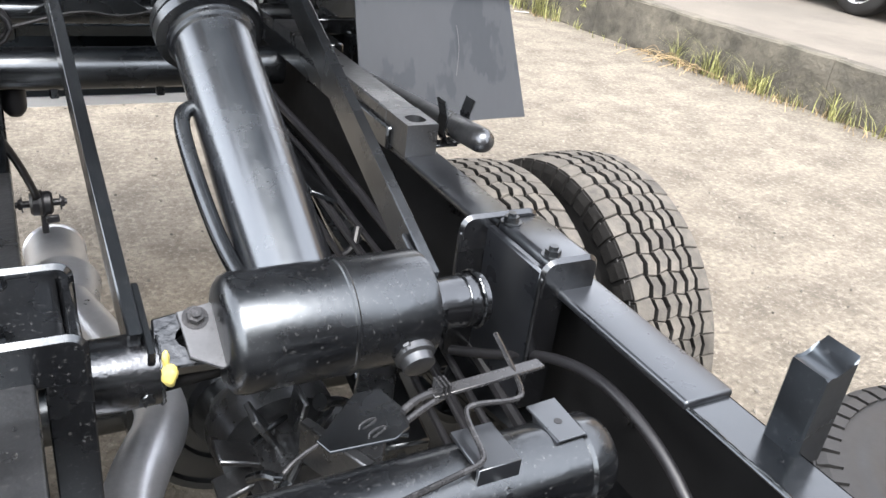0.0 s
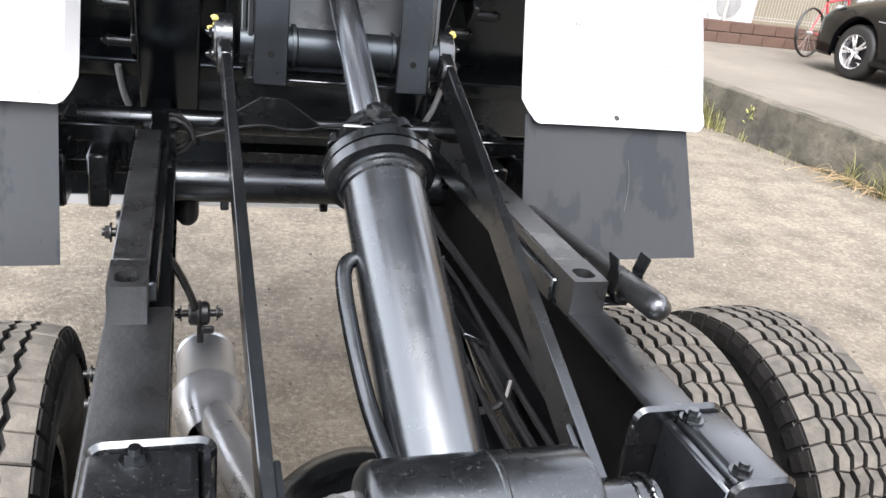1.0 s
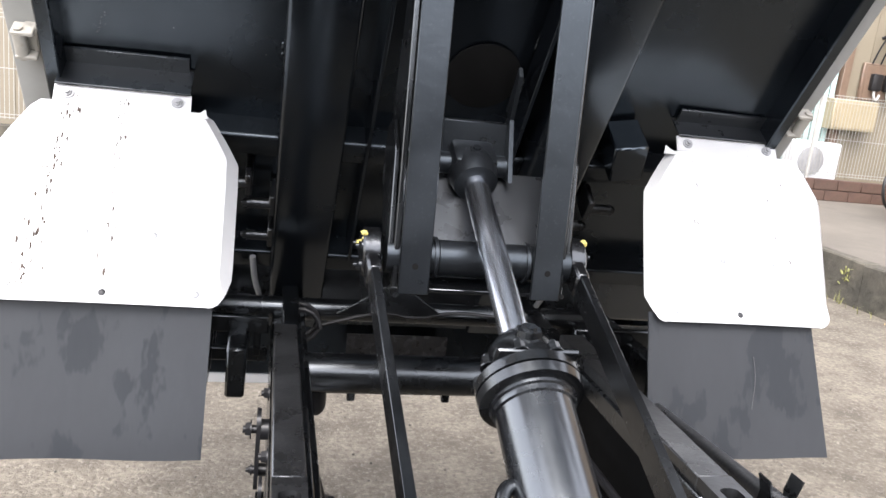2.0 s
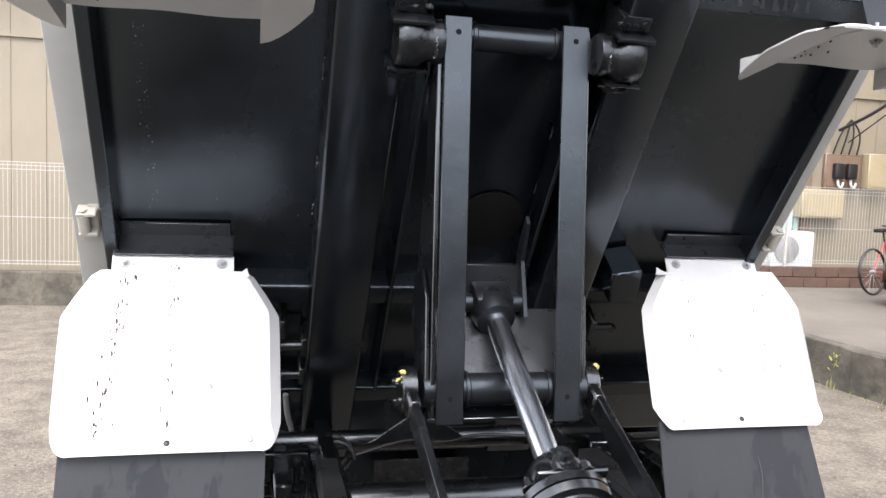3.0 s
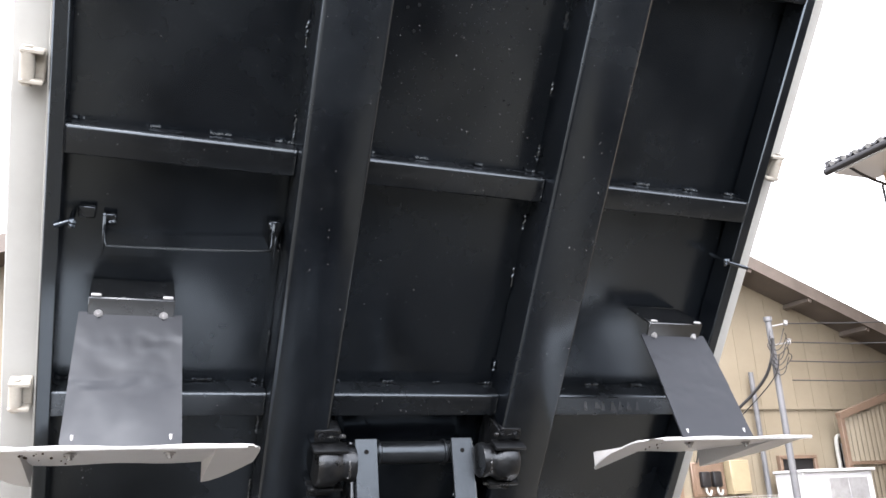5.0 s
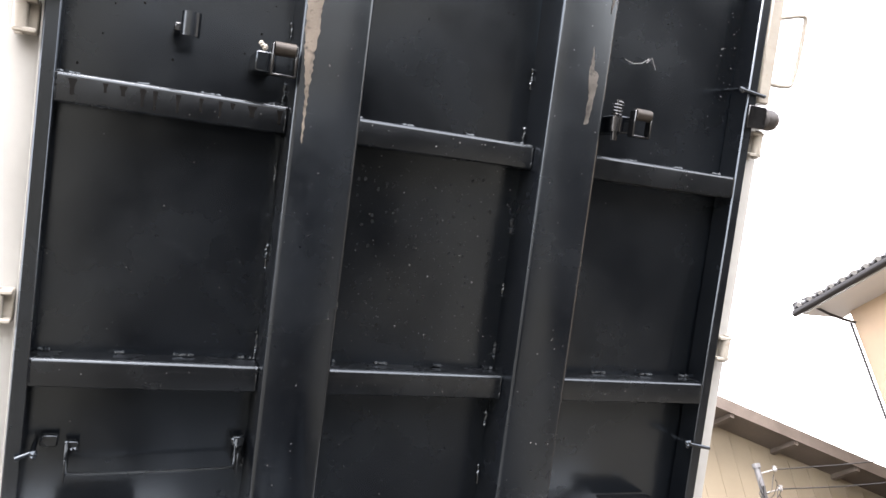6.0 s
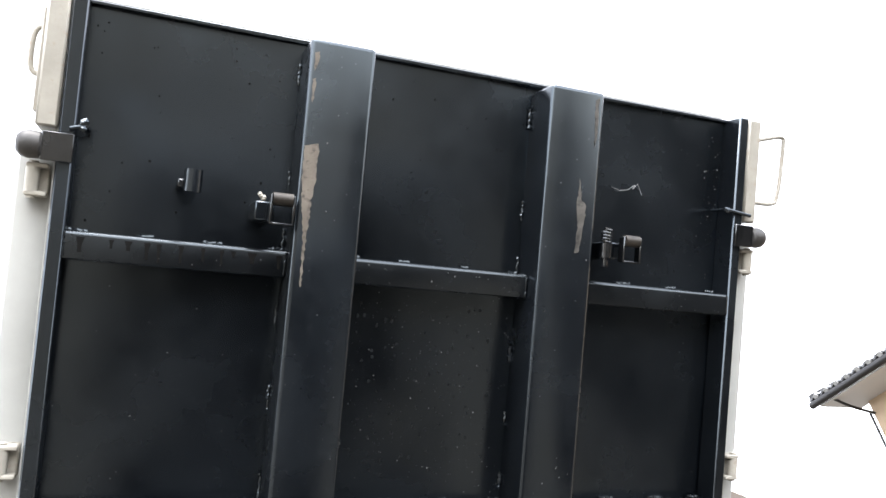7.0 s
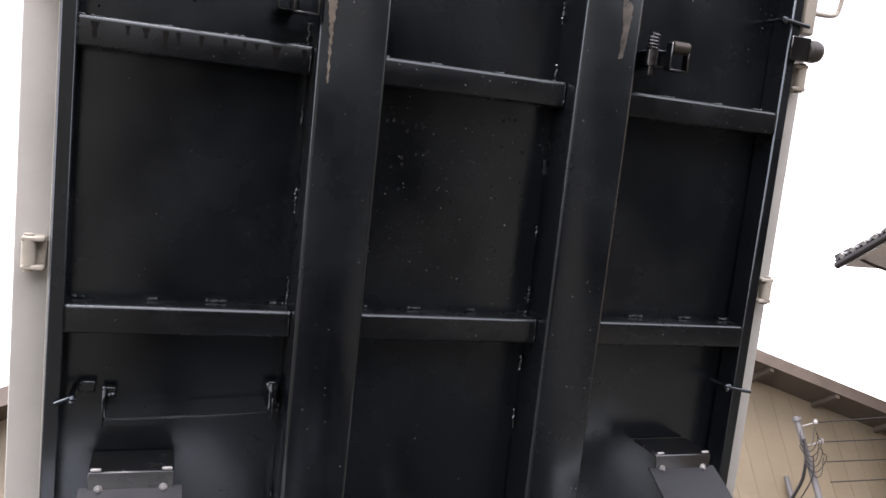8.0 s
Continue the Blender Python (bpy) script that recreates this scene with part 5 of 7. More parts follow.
# bare worn strips on the beam faces
def jagged(pts):
    rj = random.Random(len(pts))
    out = []
    for (ax_, ay_), (bx_, by_) in zip(pts, pts[1:] + pts[:1]):
        n = max(1, int(math.hypot(bx_ - ax_, by_ - ay_) / 0.007))
        for k in range(n):
            out.append((ax_ + (bx_ - ax_) * k / n + rj.uniform(-0.0022, 0.0022), ay_ + (by_ - ay_) * k / n + rj.uniform(-0.0022, 0.0022)))
    return out


for b, pts in ((beams[0], [(-0.438, 0.945), (-0.4, 0.955), (-0.401, 0.86), (-0.408, 0.8), (-0.407, 0.77), (-0.411, 0.7), (-0.413, 0.58), (-0.4155, 0.58), (-0.42, 0.72), (-0.432, 0.79), (-0.436, 0.86)]),
               (beams[1], [(0.37, 0.965), (0.376, 0.93), (0.38, 0.9), (0.394, 0.893), (0.397, 0.86), (0.389, 0.8), (0.383, 0.75), (0.371, 0.745), (0.374, 0.82), (0.366, 0.88)]),
               (beams[1], [(0.402, 1.2), (0.413, 1.21), (0.415, 1.1), (0.409, 1.06)]),
               (beams[0], [(-0.433, 1.19), (-0.42, 1.195), (-0.424, 1.15), (-0.432, 1.14)]),
               (beams[0], [(-0.433, 1.12), (-0.424, 1.125), (-0.426, 1.07), (-0.431, 1.06)])):
    bm = BM()
    slab(bm, jagged(pts), 0.0006, Matrix.Translation((0, 0, 0.0605)))
    bpart("worn_patch", bm, BRASS if b is beams[0] else SCUFF, "bare worn metal patch" if b is beams[0] else "dark grey scuffed patch", parent=b)
for s in (-1, 1):
    bm = BM()
    box(bm, (s * 0.996, (SB + ST) / 2, FL / 2 - 0.003), (0.036, ST - SB, 0.084), bevel=0.004)
    bpart("side_sill", bm, BEDBLK)
    gate = None
    for s0, s1 in ((SB + 0.02, ST - 0.36),):
        bm = BM()
        box(bm, (s * 1.06, (s0 + s1) / 2, -0.285), (0.078, s1 - s0, 0.46), bevel=0.007, seg=2)
        gate = bpart("side_gate", bm, GATEWHITE, "greyish white painted side gate")
    bm = BM()
    box(bm, (s * 1.017, (SB + ST) / 2, -0.05), (0.006, ST - SB, 0.05), bevel=0.001)
    bpart("edge_strip", bm, GATEWHITE, "white painted edge strip")
    # corner post at the front, with a grab handle
    bm = BM()
    box(bm, (s * 1.043, ST - 0.17, -0.25), (0.05, 0.34, 0.5), bevel=0.006)
    box(bm, (s * 1.075, ST - 0.17, -0.2), (0.014, 0.26, 0.3), bevel=0.004)
    post = bpart("corner_post", bm, CREAM, "cream painted front corner post")
    bm = BM()
    sweep(bm, [(s * 1.06, 1.19, -0.03), (s * 1.1, 1.2, -0.03), (s * 1.185, 1.225, -0.03), (s * 1.19, 1.2, -0.03), (s * 1.18, 1.0, -0.03), (s * 1.15, 0.985, -0.03), (s * 1.06, 0.985, -0.03)] if s > 0 else
          [(s * 1.06, 1.17, -0.09), (s * 1.1, 1.17, -0.09), (s * 1.105, 1.1, -0.09), (s * 1.1, 1.05, -0.09), (s * 1.06, 1.05, -0.09)], 0.007, 10)
    for ss in ((1.19, 0.99) if s > 0 else (1.17, 1.05)):
        lathe(bm, [(0, 0.018), (0.01, 0.016), (0.014, 0.01)], (s * 1.066, ss, -0.03 if s > 0 else -0.09), (s, 0, 0), 16)
    bpart("grab_handle", bm, CREAM, "cream bent-rod grab handle", parent=post)
    # rubber buffer on an arm
    bm = BM()
    box(bm, (s * 1.012, 0.865, 0.012), (0.07, 0.07, 0.012), bevel=0.002)
    box(bm, (s * 1.03, 0.865, -0.01), (0.06, 0.06, 0.04), bevel=0.004)
    arm = bpart("buffer_arm", bm, ROUGHBLK)
    bm = BM()
    lathe(bm, [(0, 0.026), (0.005, 0.032), (0.03, 0.034), (0.045, 0.03), (0.055, 0.02), (0.058, 0.0)], (s * 1.045, 0.865, 0.0), (s, 0, 0), 24)
    bpart("rubber_buffer", bm, RUBBER, parent=arm)
    # hinges of the side gate
    for ss in (0.785, 0.115, -0.7, -1.51, -2.2):
        bm = BM()
        for k in (-1, 1):
            box(bm, (s * 1.052, ss + k * 0.034, -0.03), (0.05, 0.012, 0.045), bevel=0.003)
        rod(bm, (s * 1.062, ss - 0.045, -0.022), (s * 1.062, ss + 0.045, -0.022), 0.011, n=14)
        box(bm, (s * 1.04, ss, -0.05), (0.03, 0.08, 0.03), bevel=0.004)
        rod(bm, (s * 1.062, ss - 0.03, -0.022), (s * 1.062, ss + 0.03, -0.022), 0.016, n=16)
        bpart("gate_hinge", bm, CREAM, "cream painted pin hinge", parent=gate)
    # thin steel pegs through the sill
    for ss in ((0.945, -0.2) if s > 0 else (0.925, -0.23)):
        bm = BM()
        x_in, x_out = (0.95, 1.035) if s > 0 else (0.955, 0.99)
        rod(bm, (s * x_in, ss, 0.0), (s * x_out, ss - 0.012, 0.012), 0.006, n=10)
        rod(bm, (s * x_in, ss, FL), (s * x_in, ss, 0.004), 0.006, n=10)
        for k in range(3):
            bmesh.ops.create_icosphere(bm, subdivisions=1, radius=0.01, matrix=Matrix.Translation((s * x_in + rw.uniform(-0.008, 0.008), ss + rw.uniform(-0.01, 0.01), 0.004)))
        bpart("steel_peg", bm, BEDBLK)
bm = BM()
box(bm, (CX * 0.3, ST - 0.004, FL - 0.01), (2.02, 0.012, 0.04), bevel=0.003)
bpart("front_lip", bm, BEDBLK)
bm = BM()
box(bm, (0, ST + 0.015, -0.33), (2.03, 0.03, 0.4), bevel=0.006)
bpart("headboard", bm, GATEWHITE)
bm = BM()
box(bm, (0, SB + 0.03, -0.03), (2.03, 0.06, 0.14), bevel=0.006)
bpart("tail_sill", bm, BEDBLK)
# tailgate hangs plumb from the end of the bed
bm = BM()
bm_v = [INV @ Vector((x, y, z)) for x in (-1.03, 1.03) for y in (1.595, 1.635) for z in (0.545, 1.02)]
vs = [bm.verts.new(v) for v in bm_v]
for f in ((0, 1, 3, 2), (4, 6, 7, 5), (0, 4, 5, 1), (2, 3, 7, 6), (0, 2, 6, 4), (1, 5, 7, 3)):
    bm.faces.new([vs[i] for i in f])
bpart("tailgate", bm, BEDBLK, smooth=False)
bm = BM()
bm_v = [INV @ Vector((x, y, z)) for x in (-1.03, 1.03) for y in (1.585, 1.645) for z in (0.53, 0.562)]
vs = [bm.verts.new(v) for v in bm_v]
for f in ((0, 1, 3, 2), (4, 6, 7, 5), (0, 4, 5, 1), (2, 3, 7, 6), (0, 2, 6, 4), (1, 5, 7, 3)):
    bm.faces.new([vs[i] for i in f])
bpart("tailgate_edge", bm, WHITE, "white painted lower edge of the tailgate", smooth=False)

# inner ribs beside the lift frame, and a black disc for a hole's darkness
for x in (-0.2, 0.215):
    bm = BM()
    box(bm, (x, -1.55, (FL + 0.02) / 2), (0.012, 1.3, 0.02 - FL), bevel=0.002)
    rib = bpart("inner_rib", bm, BEDBLK)
    bm = BM()
    s_ = -1.0
    while s_ > -2.1:
        ln_ = rw.uniform(0.02, 0.09)
        lumpy(bm, [(x - 0.008 if x > 0 else x + 0.008, s_ - w * 0.004, FL + 0.004) for w in range(int(ln_ / 0.004) + 2)], 0.004, int(s_ * 100), n=7)
        s_ -= rw.uniform(0.06, 0.2)
    tagged(bpart("stitch_weld", bm, MEMBER, parent=rib), kind="stuff")
bm = BM()
lathe(bm, [(0, 0.105), (0.006, 0.105), (0.008, 0.1), (0.008, 0.0)], (0.09, -1.5, FL - 0.002), (0, 0, 1), 40, False)
bpart("round_cover", bm, MATTE)
bm = BM()
box(bm, (0.55, -1.66, -0.01), (0.1, 0.13, 0.13), pose(0, 0, 0, 0, 0, 12), bevel=0.006)
bpart("stop_block", bm, BEDBLK)
for s in (-1, 1):
    for ss, x in ((-1.98, 0.5), (-2.12, 0.5), (-1.9, 0.57)):
        bm = BM()
        rod(bm, (s * (x - 0.05), ss, 0.0), (s * (x + 0.02), ss, 0.0), 0.016, n=16)
        hexbolt(bm, (s * (x + 0.02), ss, 0.0), (s, 0, 0), 0.014, 0.014)
        box(bm, (s * (x - 0.05), ss, -0.03), (0.02, 0.08, 0.09), bevel=0.004)
        bpart("hook_bolt", bm, DUSTY)
    bm = BM()
    sweep(bm, [(s * 0.5, -2.2, 0.02), (s * 0.49, -2.3, 0.04), (s * 0.47, -2.36, 0.05), (s * 0.47, -2.5, 0.06)], 0.01, 10)
    bpart("tail_rod", bm, ZINC)

# pillow blocks that carry the upper pivot
for s in (-1, 1):
    bm = BM()
    cx_ = LC + s * 0.262
    S0, D0 = -0.862, 0.045
    # cast base against the beam, split collar round the pivot, two clamped ears
    box(bm, (cx_ + s * 0.016, S0, 0.0), (0.075, 0.2, 0.12), bevel=0.006, seg=2)
    lathe(bm, [(0, 0.036), (0.0, 0.05), (0.012, 0.053), (0.03, 0.047), (0.045, 0.05), (0.06, 0.062), (0.1, 0.064), (0.112, 0.058), (0.118, 0.04)], (LC + s * 0.194, S0, D0 + 0.02), (s, 0, 0), 28)
    box(bm, (cx_ + s * 0.018, S0, D0 + 0.045), (0.06, 0.085, 0.045), bevel=0.01, seg=2)
    block = bpart("pillow_block", bm, CASTBLK)
    for k in (-1, 1):
        bm = BM()
        box(bm, (cx_ + s * 0.012, S0 + k * 0.06, D0 + 0.036), (0.1, 0.011, 0.05), bevel=0.004, seg=2)
        box(bm, (cx_ + s * 0.02, S0 + k * 0.085, D0 + 0.004), (0.07, 0.04, 0.03), bevel=0.006, seg=2)
        hexbolt(bm, (cx_ + s * 0.036, S0 + k * 0.086, D0 + 0.018), (0, 0, 1), 0.012, 0.014)
        hexbolt(bm, (cx_ - s * 0.006, S0 + k * 0.084, D0 + 0.018), (0, 0, 1), 0.009, 0.009)
        bpart("bearing_cap", bm, CASTBLK, parent=block)
    bm = BM()
    weld_ring(bm, (LC + s * 0.215, S0, D0 + 0.03), (1, 0, 0), 0.038, 0.004, 3 + s)
    lumpy(bm, [(cx_ - s * 0.034 + s * 0.006 * w, S0 - 0.084, 0.062) for w in range(15)], 0.005, 8 + s)
    lumpy(bm, [(cx_ - s * 0.034 + s * 0.006 * w, S0 + 0.084, 0.062) for w in range(15)], 0.005, 18 + s)
    tagged(bpart("weld_spatter", bm, DUSTY, parent=block), kind="stuff")

# latch rollers near the front
def latch(x, s, flip, spring):
    bm = BM()
    box(bm, (x - flip * 0.02, s - 0.005, FL + 0.06), (0.05, 0.05, 0.12), bevel=0.004)
    lt = bpart("latch", bm, BEDBLK)
    xr = x + flip * 0.018
    bm = BM()
    for dx in (-0.028, 0.028):
        box(bm, (xr + dx, s, 0.075), (0.006, 0.075, 0.03), bevel=0.002)
    box(bm, (xr, s - 0.036, 0.075), (0.06, 0.006, 0.03), bevel=0.002)
    bpart("latch_frame", bm, BLACK, parent=lt)
    bm = BM()
    rod(bm, (xr - 0.025, s + 0.026, 0.078), (xr + 0.025, s + 0.026, 0.078), 0.017, n=24)
    bpart("roller", bm, BRASSR, parent=lt)
    bm = BM()
    if spring:
        xs = x - flip * 0.055
        pts = [(xs + 0.014 * math.cos(t * 0.7), s + 0.015 + 0.001 * t, 0.06 + 0.014 * math.sin(t * 0.7)) for t in range(40)]
        sweep(bm, pts, 0.003, 6, 0)
        rod(bm, (xs, s - 0.055, 0.06), (xs, s + 0.06, 0.06), 0.009, n=10)
        rod(bm, (xs, s - 0.03, 0.06), (xs, s + 0.012, 0.06), 0.018, n=14)
        bpart("spring", bm, ROUGHBLK, parent=lt)
    else:
        for k in range(4):
            bmesh.ops.create_icosphere(bm, subdivisions=1, radius=0.007, matrix=Matrix.Translation((x - 0.03 + rw.uniform(-0.008, 0.008), s + 0.03 + rw.uniform(-0.008, 0.006), 0.055)))
        bpart("grease_blob", bm, CREAM, "dried pale grease", parent=lt)


latch(-0.5, 0.772, 1, False)
latch(0.53, 0.772, 1, True)
bm = BM()
box(bm, (-0.725, 0.815, FL + 0.05), (0.02, 0.02, 0.1), bevel=0.003)
bpart("clip_stem", bm, BLACK)
bm = BM()
arc = [(0.022 * math.cos(t), 0.022 * math.sin(t)) for t in np.linspace(-0.6, 3.4, 14).tolist()]
arc += [(0.019 * math.cos(t), 0.019 * math.sin(t)) for t in np.linspace(3.4, -0.6, 14).tolist()]
slab(bm, arc, 0.055, Matrix(((1, 0, 0, -0.7), (0, 0, 1, 0.82), (0, 1, 0, 0.05), (0, 0, 0, 1))))
bpart("spring_clip", bm, BEDBLK)
# chalk-like scratch on the right panel
bm = BM()
sweep(bm, [(x, s_, FL + 0.003) for x, s_ in ((0.559, 0.976), (0.59, 0.968), (0.62, 0.974), (0.645, 0.992), (0.637, 0.978), (0.655, 0.996), (0.673, 0.962))], 0.001, 6, 0)
bpart("scratch_mark", bm, ZINC)
# wire bar bracket
bm = BM()
sweep(bm, [(-0.884, -0.225, FL + 0.03), (-0.882, -0.285, FL + 0.06), (-0.87, -0.293, FL + 0.06), (-0.49, -0.278, FL + 0.06), (-0.477, -0.27, FL + 0.06), (-0.475, -0.21, FL + 0.03)], 0.0045, 8)
for x, ss in ((-0.882, -0.27), (-0.477, -0.255)):
    box(bm, (x, ss, FL + 0.05), (0.004, 0.06, 0.1), bevel=0.001)
    box(bm, (x + 0.01, ss + 0.035, FL + 0.012), (0.03, 0.03, 0.02), bevel=0.003)
    for k in range(3):
        bmesh.ops.create_icosphere(bm, subdivisions=1, radius=0.007, matrix=Matrix.Translation((x + rw.uniform(-0.01, 0.02), ss + 0.03 + rw.uniform(-0.01, 0.02), FL + 0.02)))
box(bm, (-0.925, -0.22, FL + 0.012), (0.04, 0.03, 0.02), bevel=0.003)
bpart("bar_bracket", bm, MEMBER)
# old paint runs on a member
for k, (x, h) in enumerate(((0.56, 0.03), (0.6, 0.024), (0.625, 0.03), (0.66, 0.034), (0.69, 0.03), (0.72, 0.034), (0.755, 0.03))):
    bm = BM()
    slab(bm, [(x, -0.7), (x + 0.007, -0.7), (x + 0.02 + 0.01 * (k % 2), -0.7 - h), (x + 0.006, -0.7 - h)], 0.0006, Matrix.Translation((0, 0, 0.0006)))
    bpart("paint_run", bm, SATIN)
rk = random.Random(14)
for k in range(11):
    x = -0.93 + 0.045 * k + rk.uniform(-0.015, 0.015)
    w, h = rk.uniform(0.004, 0.012), rk.uniform(0.012, 0.05)
    bm = BM()
    slab(bm, [(x - w, 0.658), (x + w, 0.658), (x + w * 0.5, 0.658 - h * 0.5), (x + w * 0.55, 0.658 - h), (x - w * 0.4, 0.658 - h), (x - w * 0.5, 0.658 - h * 0.5)], 0.0006, Matrix.Translation((0, 0, 0.0006)))
    bpart("paint_run", bm, MATTE)


def flecks(name, count, seed, area, mat_, r0, r1, label, level=None):
    """Thin flecks scattered on the floor panel, or on a flat face at a level."""
    rf = random.Random(seed)
    bm = BM()
    for _ in range(count):
        x, s_ = rf.uniform(area[0], area[1]), rf.uniform(area[2], area[3])
        p = Vector((x, s_, 0))
        d = FL + 0.011 * noise.noise(p * 1.6) + 0.004 * noise.noise(p * 4.1) - 0.006 if level is None else level
        r = r0 + (r1 - r0) * rf.random() ** 3
        vs = [(x + r * rf.uniform(0.5, 1) * math.cos(t), s_ + r * rf.uniform(0.5, 1.2) * math.sin(t)) for t in (0, 1.1, 2.2, 3.3, 4.4, 5.4)]
        lo = [bm.verts.new((a, b, d - 0.0005)) for a, b in vs]
        hi = [bm.verts.new((a, b, d + 0.0009)) for a, b in vs]
        bm.faces.new(hi)
        for q in range(6):
            bm.faces.new((lo[q], lo[(q + 1) % 6], hi[(q + 1) % 6], hi[q]))
    tagged(bpart(name, bm, mat_, label), kind="stuff")


SPLASH = "pale dried splashes on the black paint"
flecks("pale_fleck", 170, 1, (-0.24, 0.25, 0.02, 0.6), FLECK, 0.0006, 0.003, SPLASH)
flecks("dust_patch", 300, 11, (-0.23, 0.2, 0.06, 0.56), HAZE, 0.001, 0.007, "grey blotches of dried dust on the black paint")
flecks("pale_fleck", 60, 2, (-0.97, -0.46, -0.1, 0.6), FLECK, 0.0006, 0.0025, SPLASH)
flecks("pale_fleck", 50, 3, (-0.26, 0.25, -0.65, 0.0), FLECK, 0.0006, 0.003, SPLASH)
flecks("pale_fleck", 110, 7, (-0.905, -0.875, -1.5, -0.8), FLECK, 0.0008, 0.003, SPLASH)
flecks("pale_fleck", 40, 8, (0.45, 0.97, -0.2, 1.2), FLECK, 0.0006, 0.0022, SPLASH)
flecks("pale_fleck", 30, 9, (-0.97, -0.46, -1.55, -0.1), FLECK, 0.0006, 0.0025, SPLASH)
flecks("pale_fleck", 45, 10, (0.9, 0.97, 0.7, 1.2), FLECK, 0.0006, 0.0035, SPLASH)
flecks("dark_pit", 70, 4, (-0.97, -0.46, 0.7, 1.22), MATTE, 0.0012, 0.004, "small dark pits in the paint")
flecks("dark_pit", 60, 5, (-0.26, 0.25, 0.7, 1.22), MATTE, 0.0012, 0.004, "small dark pits in the paint")
flecks("pale_fleck", 90, 14, (-0.43, -0.29, -0.6, 1.2), FLECK, 0.0006, 0.0026, SPLASH, 0.06)
flecks("pale_fleck", 90, 15, (0.275, 0.42, -0.6, 1.2), FLECK, 0.0006, 0.0026, SPLASH, 0.06)
for s_ in (0.672, 0.0, -0.679):
    flecks("pale_fleck", 26, int(s_ * 10) + 40, (-0.25, 0.24, s_ - 0.062, s_ - 0.015), FLECK, 0.0006, 0.003, SPLASH, 0.0)
    flecks("pale_fleck", 14, int(s_ * 10) + 60, (-0.96, -0.46, s_ - 0.062, s_ - 0.015), FLECK, 0.0006, 0.0024, SPLASH, 0.0)
    flecks("pale_fleck", 12, int(s_ * 10) + 80, (0.45, 0.96, s_ - 0.062, s_ - 0.015), FLECK, 0.0006, 0.0024, SPLASH, 0.0)

# ---- fenders of the bed ----
def bent_plate(bm, rows, t):
    """A bent sheet from rows of points in bed space, given thickness along its local normals."""
    n = len(rows[0])
    top = [[Vector(p) for p in r] for r in rows]
    nrm = []
    for j, r in enumerate(top):
        nrm.append([])
        for i, p in enumerate(r):
            a = r[min(i + 1, n - 1)] - r[max(i - 1, 0)]
            b = top[min(j + 1, len(top) - 1)][i] - top[max(j - 1, 0)][i]
            nrm[-1].append(a.cross(b).normalized())
    A_ = [[bm.verts.new(p + q * t / 2) for p, q in zip(r, w)] for r, w in zip(top, nrm)]
    B_ = [[bm.verts.new(p - q * t / 2) for p, q in zip(r, w)] for r, w in zip(top, nrm)]
    m_ = len(rows)
    for j in range(m_ - 1):
        for i in range(n - 1):
            bm.faces.new((A_[j][i], A_[j][i + 1], A_[j + 1][i + 1], A_[j + 1][i]))
            bm.faces.new((B_[j][i], B_[j + 1][i], B_[j + 1][i + 1], B_[j][i + 1]))
    for j in range(m_ - 1):
        for i in (0, n - 1):
            bm.faces.new((A_[j][i], A_[j + 1][i], B_[j + 1][i], B_[j][i]))
    for i in range(n - 1):
        for j in (0, m_ - 1):
            bm.faces.new((A_[j][i], A_[j][i + 1], B_[j][i + 1], B_[j][i]))


